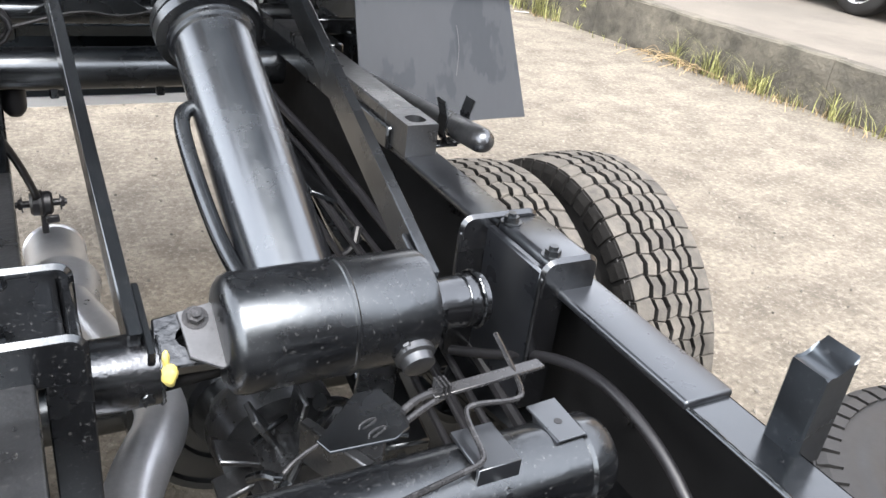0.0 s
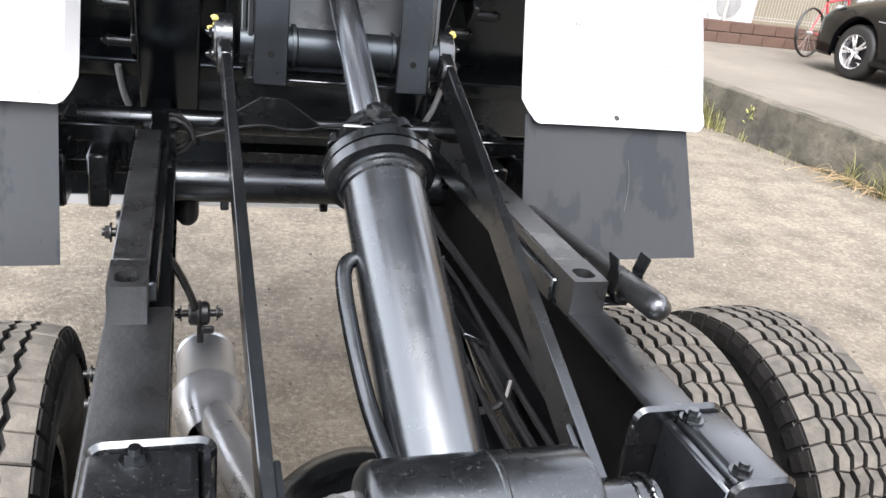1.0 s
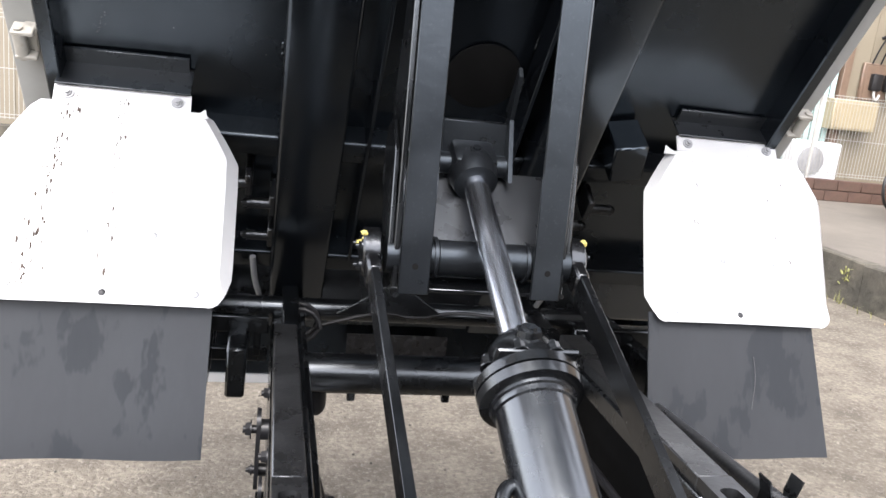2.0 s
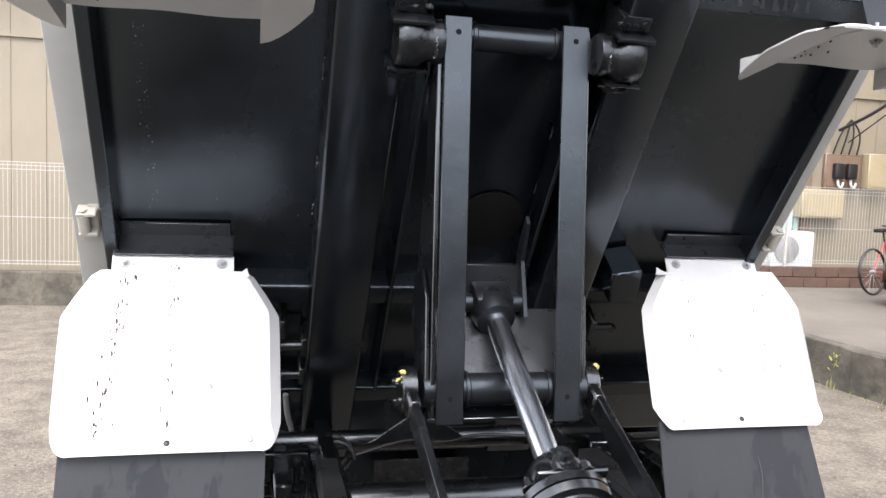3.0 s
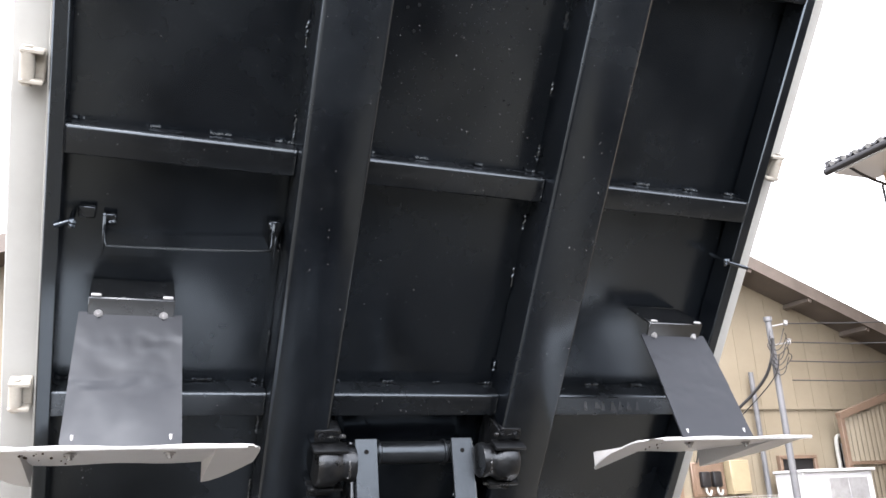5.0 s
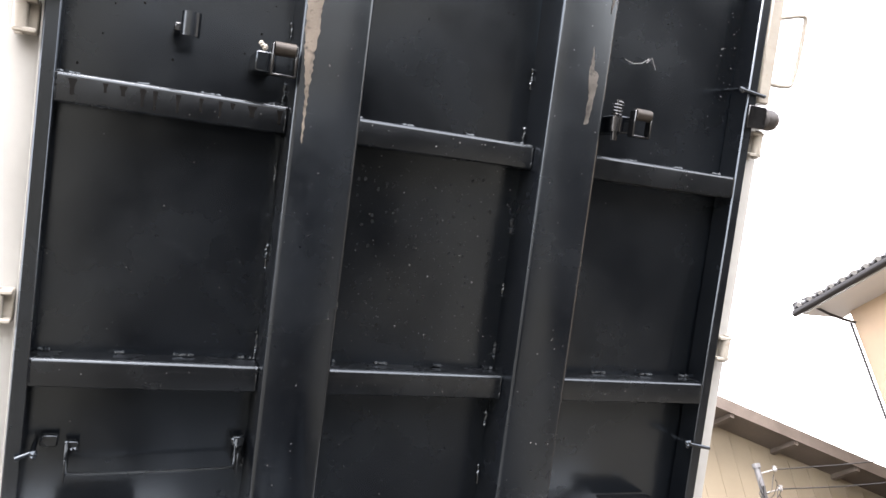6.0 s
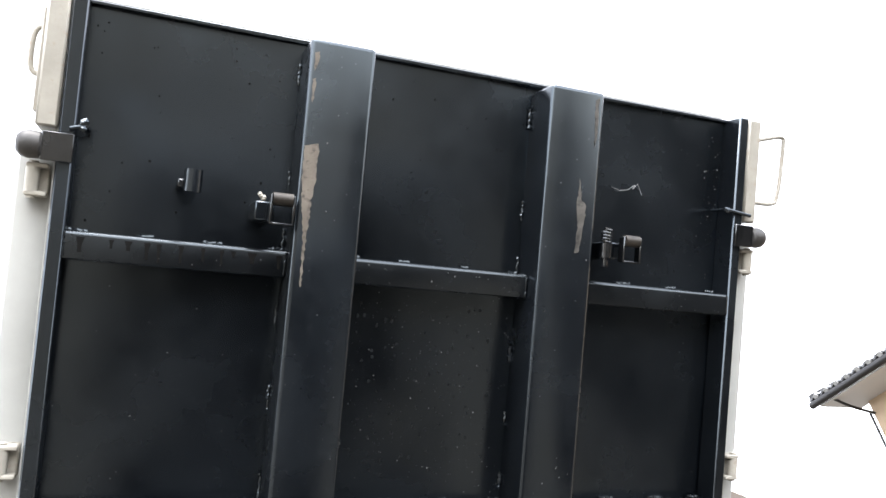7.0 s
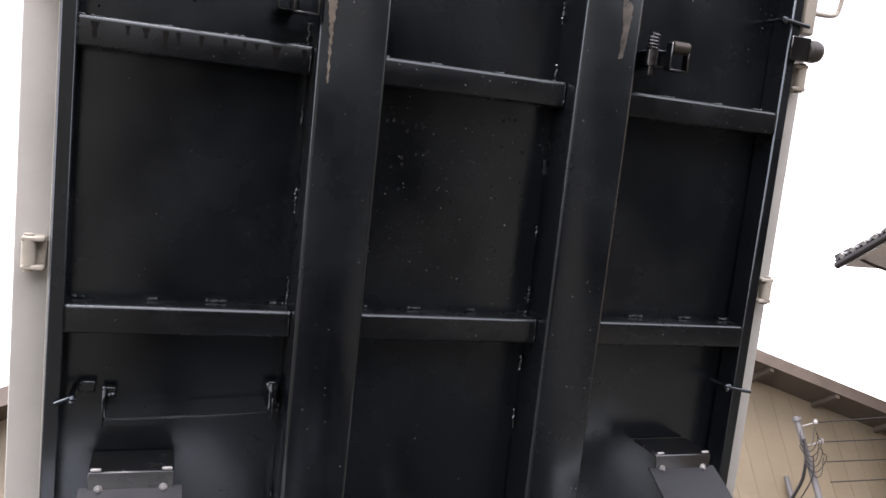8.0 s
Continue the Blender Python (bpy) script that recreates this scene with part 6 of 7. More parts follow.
def rear_fender(side):
    xc = -0.83 if side < 0 else 0.852
    a, b = (Vector((xc, -1.597, 0.008)), Vector((xc, -1.76, 0.556))) if side < 0 else (Vector((xc, -1.589, -0.016)), Vector((xc, -1.755, 0.54)))
    ax = (b - a).normalized()
    H = (b - a).length
    out = -Vector((1, 0, 0)).cross(ax).normalized()       # towards the front of the truck
    W = 0.255
    P = lambda u, v, o=0.0: a + Vector((u - (0.06 * v / H if side > 0 else -0.02 * v / H), 0, 0)) + ax * v + out * o
    bm = BM()
    # half widths at heights along the plate; the side edges are folded back
    hs = [(0.05, 0.203), (0.06, 0.209), (0.12, 0.242), (0.172, 0.267), (0.182, 0.27), (0.25, 0.27), (0.45, 0.266), (H - 0.08, 0.264), (H - 0.04, 0.262), (H - 0.028, 0.26), (H - 0.018, 0.256), (H - 0.009, 0.249), (H - 0.003, 0.24), (H, 0.228)]
    rows = []
    for v, w in hs:
        fl = min(1.0, max(0.0, (H - 0.02 - v) / 0.06))
        sh = 0.035 * (1 - v / H) if side > 0 else 0.0
        row = [P(sh - w - 0.012 * fl, v, -0.03 * fl - 0.001), P(sh - w + 0.014 * fl + 0.001, v, -0.002 * fl)]
        row += [P(sh - (w - 0.016) + 2 * (w - 0.016) * k / 6, v, 0.003 * math.sin(math.pi * k / 6)) for k in range(1, 6)]
        row += [P(sh + w - 0.014 * fl - 0.001, v, -0.002 * fl), P(sh + w + 0.012 * fl, v, -0.03 * fl - 0.001)]
        rows.append(row)
    bent_plate(bm, rows, 0.004)
    # fixing tab
    rows = [[P(u, v) for u in (-0.162, 0, 0.162)] for v in (0.002, 0.03, 0.052)]
    bent_plate(bm, rows, 0.004)
    # ear at the inner upper corner
    rows = [[P(-side * u, v) for u in us] for v, us in ((0.04, (0.196, 0.199)), (0.05, (0.185, 0.2)), (0.066, (0.15, 0.205)))]
    bent_plate(bm, rows, 0.004)
    f = bpart("rear_fender", bm, WHITE, "white painted steel fender plate with chipped paint")
    for u in (-0.129, 0.129):
        bm = BM()
        hexbolt(bm, P(u, 0.028, 0.003), out, 0.011, 0.007)
        bpart("fender_bolt", bm, ZINC, parent=f)
    for u, v, mt in ((-0.2, H - 0.03, ZINC), (0.2, H - 0.03, ZINC), (-0.014 if side > 0 else 0.0, H - 0.025, DARK), (-0.05, 0.4, ZINC), (0.1, 0.4, ZINC)):
        bm = BM()
        lathe(bm, [(0, 0.009), (0.003, 0.008), (0.005, 0.004)], P(u, v, 0.0025), out, 14)
        bpart("rivet", bm, mt, parent=f)
    # chipped paint
    bm = BM()
    rc = random.Random(31 + side)
    lines = ((-0.1, 0.02), (0.0, 0.014), (-0.1, 0.03)) if side < 0 else ((0.05, 0.05), (0.13, 0.04), (-0.12, 0.03))
    for u0, sp in lines:
        for k in range(105 if side < 0 else 24):
            v = rc.uniform(0.03, H - 0.03)
            u = u0 - (0.08 * (v / H) if u0 < -0.05 and side < 0 else 0) + rc.gauss(0, sp * 0.5)
            r = rc.choice((0.0007, 0.0009, 0.0012, 0.0016, 0.0022, 0.004)) * (1.25 if side < 0 else 0.8)
            tall = rc.uniform(0.8, 3.2)
            poly = [(0.7 * r * rc.uniform(0.3, 1.1) * math.cos(t), r * tall * rc.uniform(0.5, 1.1) * math.sin(t)) for t in (0, 1.2, 2.4, 3.6, 5)]
            base = P(u, v, 0.0048)
            lo = [bm.verts.new(base + Vector((x, 0, 0)) + ax * y) for x, y in poly]
            hi = [bm.verts.new(base + Vector((x, 0, 0)) + ax * y + out * 0.0004) for x, y in poly]
            bm.faces.new(hi)
            for i in range(5):
                bm.faces.new((lo[i], lo[(i + 1) % 5], hi[(i + 1) % 5], hi[i]))
    tagged(bpart("paint_chip", bm, RUST, "dark chips in the white paint", parent=f), kind="stuff")
    # bracket on the bed
    bm = BM()
    box(bm, (xc, a.y + 0.009, (FL + a.z + 0.01) / 2), (0.32, 0.006, a.z + 0.01 - FL), bevel=0.001)
    box(bm, (xc, a.y + 0.03, FL + 0.004), (0.3, 0.05, 0.008), bevel=0.001)
    bpart("fender_bracket", bm, SATIN)
    # hanging mud flap
    q0 = BEDM @ P(0, H - 0.03, -0.014)
    bm = BM()
    n = 10
    rows = []
    # centre, half width, depth and height of the flap at its top and at its foot
    top_, foot_ = ((-0.8165, 0.244, q0.y, q0.z), (-0.83, 0.25, 0.615, 0.748)) if side < 0 else ((0.765, 0.24, q0.y, q0.z), (0.802, 0.268, 0.575, 0.78))
    for j in range(n + 1):
        c_, w_, y_, z_ = (p + (q - p) * j / n for p, q in zip(top_, foot_))
        rows.append([INV @ Vector((c_ + (k / 8 - 0.5) * 2 * w_, y_ + 0.006 * math.sin(k * 0.9 + side) * j / n, z_)) for k in range(9)])
    bent_plate(bm, rows, 0.005)
    flap = bpart("mud_flap", bm, FLAP, "dark grey rubber mud flap with water stains")
    if side > 0:
        bm = BM()
        sweep(bm, [INV @ Vector((0.83 + 0.006 * math.sin(k * 0.5), q0.y - 0.038 - 0.0056 * k, q0.z - 0.1 - 0.0166 * k)) for k in range(9)], 0.0007, 6, 0)
        bpart("scratch_mark", bm, GREYM, "pale scratch", parent=flap)


def front_fender(side):
    xc = -0.806 if side < 0 else 0.785
    a, b = Vector((xc, -0.828, 0.09)), Vector((xc, -0.573, 0.44))
    ax = (b - a).normalized()
    H = (b - a).length
    out = Vector((1, 0, 0)).cross(ax).normalized()
    if out.y > 0:
        out = -out          # towards the wheel side
    P = lambda u, v, o=0.0: a + Vector((u, 0, 0)) + ax * v + out * o
    bm = BM()
    rows = []
    for v, w in ((0.0, 0.2), (0.03, 0.201), (0.12, 0.201), (0.25, 0.201), (H - 0.1, 0.201), (H - 0.05, 0.201), (H, 0.201)):
        rows.append([P(-w + 2 * w * k / 10, v, 0.002 * math.sin(k + v * 20)) for k in range(11)])
    bent_plate(bm, rows, 0.005)
    # side wings: their inner edge hangs lower towards the back, the outer corner is rounded
    for sg in (-1, 1):
        rows = []
        for k in range(9):
            q = k / 8
            row = []
            for e in (0, 0.2, 0.4, 0.6, 0.8, 1):
                v0 = -0.012 + 0.22 * e ** 1.6
                v = v0 + (H - 0.05 * e ** 5 - v0) * q
                row.append(P(sg * (0.199 + (0.1 if sg == side else 0.1 if side < 0 else 0.08) * e * (1 - 0.22 * q ** 6 * e ** 3)), v, 0.05 * max(0.0, 1 - v / (H - 0.1)) - 0.001))
            rows.append(row)
        bent_plate(bm, rows, 0.004)
        rows = []
        for k in range(7):
            v = -0.012 + (H - 0.11) * k / 6
            dr = 0.05 * max(0.0, 1 - v / (H - 0.1))
            rows.append([P(sg * 0.2, v, -0.001), P(sg * 0.2, v, dr + 0.0005)])
        bent_plate(bm, rows, 0.003)
    # turned-down camera-side lip
    rows = [[P(-0.255 + 0.51 * k / 8, H - 0.002 - 0.003 * o, 0.005 * o) for k in range(9)] for o in (0, 1)]
    bent_plate(bm, rows, 0.004)
    f = bpart("front_fender", bm, WHITE, "white painted steel fender plate")
    for u in (-0.1, 0.1):
        bm = BM()
        hexbolt(bm, P(u, H - 0.1, 0.004), out, 0.01, 0.008)
        rod(bm, P(u, H - 0.1, 0.0), P(u, H - 0.1, -0.035), 0.004, n=8)
        bpart("fender_bolt", bm, ZINC, parent=f)
    # chips under the plate
    bm = BM()
    rc = random.Random(77 + side)
    for k in range(16):
        u, v = rc.uniform(-0.2, -0.1), rc.uniform(0.06, H - 0.06)
        r = rc.uniform(0.001, 0.004)
        bmesh.ops.create_icosphere(bm, subdivisions=1, radius=1, matrix=Matrix.Translation(P(u, v, 0.0055)) @ Matrix.Diagonal((r, r, r * 0.2, 1)))
    tagged(bpart("paint_chip", bm, RUST, "brown chips in the white paint", parent=f), kind="stuff")
    # rubber apron from bracket to plate
    top, bot = Vector((xc, -0.44, 0.05)), P(0, H - 0.09, -0.002)
    bm = BM()
    rows = []
    n = 44
    for j in range(n + 1):
        t = j / n
        p = top.lerp(bot, t) + Vector((0, 0, 0.012 * math.sin(math.pi * t))) * (1 - t)
        w = 0.118 + 0.006 * t
        row = []
        for k in range(25):
            cr = 0.006 * noise.noise(Vector((k * 0.12 + side * 5, t * 9, 0))) + 0.005 * noise.noise(Vector((k * 0.3 + side * 9, t * 26, 3))) * math.exp(-((t - 0.55) / 0.13) ** 2) + 0.006 * noise.noise(Vector((k * 0.35 + side * 9, t * 16, 7))) * math.exp(-((t - 0.2) / 0.15) ** 2)
            row.append(p + Vector((-w + 2 * w * k / 24, 0, cr * math.sin(math.pi * min(1, t * 1.1)))))
        rows.append(row)
    bent_plate(bm, rows, 0.005)
    bpart("rubber_apron", bm, APRON, "wrinkled dark grey rubber mud apron")
    bm = BM()
    w = 0.098
    box(bm, (xc, -0.43, 0.054), (2 * w, 0.062, 0.006), bevel=0.001)
    box(bm, (xc, -0.401, (FL + 0.054) / 2), (2 * w, 0.006, 0.054 - FL), bevel=0.001)
    br = bpart("apron_bracket", bm, BLACK)
    for u in (-0.074, 0.074):
        bm = BM()
        hexbolt(bm, (xc + u, -0.439, 0.057), (0, 0, 1), 0.0075, 0.006)
        bpart("bracket_bolt", bm, ZINC, parent=br)
        bm = BM()
        box(bm, (xc + u * 1.1, -0.394, 0.05), (0.024, 0.007, 0.009), bevel=0.002)
        bpart("bracket_nut", bm, ZINC, parent=br)


for side in (-1, 1):
    rear_fender(side)
    front_fender(side)

# number plate seen from behind, its characters as plain bars
plate = thing("number_plate", "pale grey metal plate seen from its back", "plate")
bm = BM()
box(bm, (CX, 1.5, 0.71), (0.36, 0.004, 0.1), bevel=0.001)
part("plate_sheet", bm, GREYZ, plate)
for k, x in enumerate((-0.09, -0.04, 0.01, 0.07, 0.12)):
    bm = BM()
    box(bm, (CX + x, 1.4965, 0.735), (0.03, 0.003, 0.03), bevel=0.001)
    part("bar", bm, GREYZ, plate)

# ---- the cab's plain back wall, which closes the place behind ----
bm = BM()
box(bm, (0.0, -2.75, 1.42), (2.0, 0.5, 2.1), bevel=0.06, seg=2)
structure("cab_wall", bm, CABM, "plain dark back wall of the truck cab", "wall", True)

# made-up wall out of view beside the cab, darkens what the bed mirrors
bm = BM()
box(bm, (3.4, -6.0, 1.5), (0.2, 8.4, 3.0))
structure("wall_east", bm, CABM, "unseen dark wall added to darken the bed's reflection", "wall", True)

# spare tyre lying flat on its carrier
spare = thing("spare_tyre", "dusty black spare truck tyre lying flat", "tyre", pose(1.24, -1.0, 0.44, 0, 90, 0))
part("tyre", carcass_mesh(), TYRE, spare)
worn = TREAD_ME.copy()
worn.materials.clear()
worn.materials.append(TYRE)
o = new("tread", worn)
o.parent = spare
tagged(o, kind="stuff")
bm = BM()
rod(bm, (-0.05, 0, 0), (0.44, 0, 0), 0.05, n=16)
part("carrier", bm, BLACK, spare)

# litter stick by the kerb
bm = BM()
box(bm, (4.4, 5.6, 0.014), (0.16, 0.02, 0.008), pose(0, 0, 0, 0, 0, -20), bevel=0.002)
tagged(part("stick", bm, PVC), "short pale stick lying on the yard", "stick")


# ---- car ----
def car_at(x_side, y_front, z0):
    car = thing("car", "glossy black hatchback parked facing the block wall", "car", Matrix.Translation((x_side, y_front, z0)))
    HW, UW = 0.87, 0.9
    lerp = lambda u, pts: np.interp(u, [p[0] for p in pts], [p[1] for p in pts]).item()
    belt = lambda u: lerp(u, [(0, 0.6), (0.25, 0.72), (0.6, 0.8), (1.2, 0.9), (4.0, 1.0), (4.45, 0.95)])
    hood = lambda u: lerp(u, [(0, 0.62), (0.12, 0.73), (0.35, 0.82), (0.7, 0.91), (1.15, 1.0), (1.3, 1.02)])
    roof = lambda u: lerp(u, [(1.1, 0.98), (1.5, 1.2), (1.9, 1.38), (2.2, 1.46), (2.6, 1.49), (3.0, 1.47), (3.6, 1.36), (4.1, 1.17), (4.3, 1.03)])

    def bottom(u):
        z = 0.2 if u > 0.1 else 0.24
        for c in (UW, UW + 2.7):
            if abs(u - c) < 0.37:
                z = max(z, 0.31 + math.sqrt(0.37 ** 2 - (u - c) ** 2))
        return z

    us = sorted({round(v, 3) for v in list(np.linspace(0, 4.45, 46)) + [UW + 0.37 * math.cos(t) for t in np.linspace(0, math.pi, 15)] + [UW + 2.7 + 0.37 * math.cos(t) for t in np.linspace(0, math.pi, 15)]})

    def section(u):
        zb, b = bottom(u), belt(u)
        nose = 0.3 * max(0, 1 - u / 0.35) ** 2 + 0.2 * max(0, (u - 4.2) / 0.25) ** 2
        deck = hood(u) if u < 1.3 else b + 0.03
        bulge = 0.02 if any(abs(u - c) < 0.5 for c in (UW, UW + 2.7)) else 0.0
        return [(0.04 + nose, zb), (0.0 - bulge + nose, zb + 0.035), (0.0 - bulge + nose, max(0.6, zb + 0.05)), (0.035 + nose, max(b - 0.05, zb + 0.07)), (0.09 + nose, max(b, zb + 0.08)), (0.3 + nose * 0.6, max(deck, zb + 0.09)), (HW, max(deck + 0.03, zb + 0.1))]

    bm = BM()
    loops = []
    for u in us:
        s = section(u)
        near = [bm.verts.new((v, -u, z)) for v, z in s]
        far = [bm.verts.new((2 * HW - v, -u, z)) for v, z in reversed(s[:-1])]
        loops.append(near + far)
    for a, b in zip(loops, loops[1:]):
        for i in range(len(a) - 1):
            bm.faces.new((a[i], a[i + 1], b[i + 1], b[i]))
    bm.faces.new(loops[0])
    bm.faces.new(loops[-1][::-1])
    body = part("body", bm, CARPAINT, car)

    def gsec(u):
        b, t = belt(u) - 0.01, roof(u)
        h = max(t - b, 0.01)
        return [(0.09, b), (0.13 + 0.0 * h, b + 0.45 * h), (0.2, b + 0.82 * h), (0.29, b + 0.96 * h), (0.5, t), (HW, t + 0.015)]

    def strip(us_, ks, off, name, material, parent, sides=(1, -1)):
        bm = BM()
        for sgn in sides:
            rows = []
            for u in us_:
                s = gsec(u)
                row = []
                for k in ks:
                    i, f = int(k), k - int(k)
                    v = s[i][0] * (1 - f) + s[min(i + 1, 5)][0] * f
                    z = s[i][1] * (1 - f) + s[min(i + 1, 5)][1] * f
                    v, z = v - off * 0.8, z + off * 0.5
                    row.append(bm.verts.new((v if sgn > 0 else 2 * HW - v, -u, z)))
                rows.append(row)
            for a, b in zip(rows, rows[1:]):
                for i in range(len(a) - 1):
                    bm.faces.new((a[i], a[i + 1], b[i + 1], b[i]))
        return part(name, bm, material, parent)

    gu = list(np.linspace(1.12, 4.28, 40))
    strip(gu, (0, 1, 2, 3, 4, 5), 0.0, "roof", CARPAINT, body)
    strip(list(np.linspace(1.2, 2.02, 12)), (3.2, 4, 5), 0.006, "windscreen", GLASS, body)
    strip(list(np.linspace(1.78, 2.62, 10)), (0.25, 1, 2, 2.75), 0.006, "window", GLASS, body, (1,))
    strip(list(np.linspace(1.78, 2.62, 10)), (0.25, 1, 2, 2.75), 0.006, "window", GLASS, body, (-1,))
    strip(list(np.linspace(2.7, 3.5, 10)), (0.25, 1, 2, 2.6), 0.006, "window", GLASS, body, (1,))
    strip(list(np.linspace(2.7, 3.5, 10)), (0.25, 1, 2, 2.6), 0.006, "window", GLASS, body, (-1,))
    strip(list(np.linspace(1.42, 1.7, 5)), (0.25, 1, 1.8), 0.006, "window", GLASS, body, (1,))
    strip(list(np.linspace(1.42, 1.7, 5)), (0.25, 1, 1.8), 0.006, "window", GLASS, body, (-1,))
    for v0 in (-0.12,):
        bm = BM()
        box(bm, (v0, -1.72, 0.98), (0.17, 0.09, 0.12), bevel=0.035, seg=2)
        box(bm, (0.04, -1.72, 0.94), (0.16, 0.05, 0.03))
        part("mirror", bm, CARPAINT, body)
    bm = BM()
    box(bm, (0.005, -2.5, 0.74), (0.02, 0.14, 0.028), bevel=0.008)
    part("door_handle", bm, CARPAINT, body)
    for u in (1.38, 2.66):
        bm = BM()
        box(bm, (-0.001, -u, 0.58), (0.003, 0.006, 0.62))
        part("door_seam", bm, DARK, body)
    bm = BM()
    sec = [(0.33, 0.62), (0.14, 0.66), (0.085, 0.74), (0.1, 0.82), (0.2, 0.8), (0.36, 0.74)]
    pts = [(-0.02, 0.6, 0.33), (-0.17, 0.62, 0.13), (-0.36, 0.72, 0.055), (-0.5, 0.79, 0.06), (-0.3, 0.79, 0.14), (-0.1, 0.71, 0.28)]
    vs = [bm.verts.new((x - 0.012, y, z)) for y, z, x in pts]
    vb = [bm.verts.new((x + 0.05, y, z - 0.01)) for y, z, x in pts]
    bm.faces.new(vs)
    for i in range(6):
        bm.faces.new((vs[i], vb[i], vb[(i + 1) % 6], vs[(i + 1) % 6]))
    part("headlight", bm, LAMP, body)
    bm = BM()
    box(bm, (-0.022, -1.22, 0.7), (0.004, 0.11, 0.012))
    part("badge", bm, ZINC, body)
    bm = BM()
    box(bm, (0.03, -1.95, 0.23), (0.05, 2.0, 0.07), bevel=0.015)
    part("sill_skirt", bm, CARPAINT, body)
    bm = BM()
    box(bm, (HW, -2.2, 0.3), (1.5, 3.9, 0.16), bevel=0.03)
    part("underbody", bm, DARK, body)
    for u in (UW, UW + 2.7):
        for v, sg in ((0.1, -1), (2 * HW - 0.1, 1)):
            bm = BM()
            lathe(bm, [(-0.1, 0.2), (-0.1, 0.27), (-0.09, 0.3), (-0.07, 0.314), (0.07, 0.314), (0.09, 0.3), (0.1, 0.27), (0.1, 0.2)], (v, -u, 0.314), (1, 0, 0), 48, False)
            w = part("wheel", bm, TYRE, car)
            bm = BM()
            lathe(bm, [(0.0, 0.214), (sg * 0.095, 0.214), (sg * 0.1, 0.205), (sg * 0.09, 0.19), (sg * 0.02, 0.18)], (v, -u, 0.314), (1, 0, 0), 40, False)
            lathe(bm, [(sg * 0.05, 0.0), (sg * 0.085, 0.03), (sg * 0.08, 0.05), (sg * 0.06, 0.055)], (v, -u, 0.314), (1, 0, 0), 24, False)
            for k in range(5):
                for d in (-0.16, 0.16):
                    t = 2 * math.pi * k / 5 + d
                    t0 = 2 * math.pi * k / 5 + d * 0.4
                    p0 = Vector((v + sg * 0.078, -u + 0.04 * math.cos(t0), 0.314 + 0.04 * math.sin(t0)))
                    p1 = Vector((v + sg * 0.086, -u + 0.2 * math.cos(t), 0.314 + 0.2 * math.sin(t)))
                    dd = p1 - p0
                    box(bm, (p0 + p1) / 2, (0.02, 0.026, dd.length), Matrix.Rotation(-math.atan2(dd.y, dd.z), 4, "X"), bevel=0.005)
            part("alloy_rim", bm, ALLOY, w)
            bm = BM()
            rod(bm, (v - 0.02, -u, 0.314), (v + 0.0, -u, 0.314), 0.18, n=32)
            part("brake_disc", bm, DARK, w)
    return car


car_at(7.2, 7.56, 0.395)


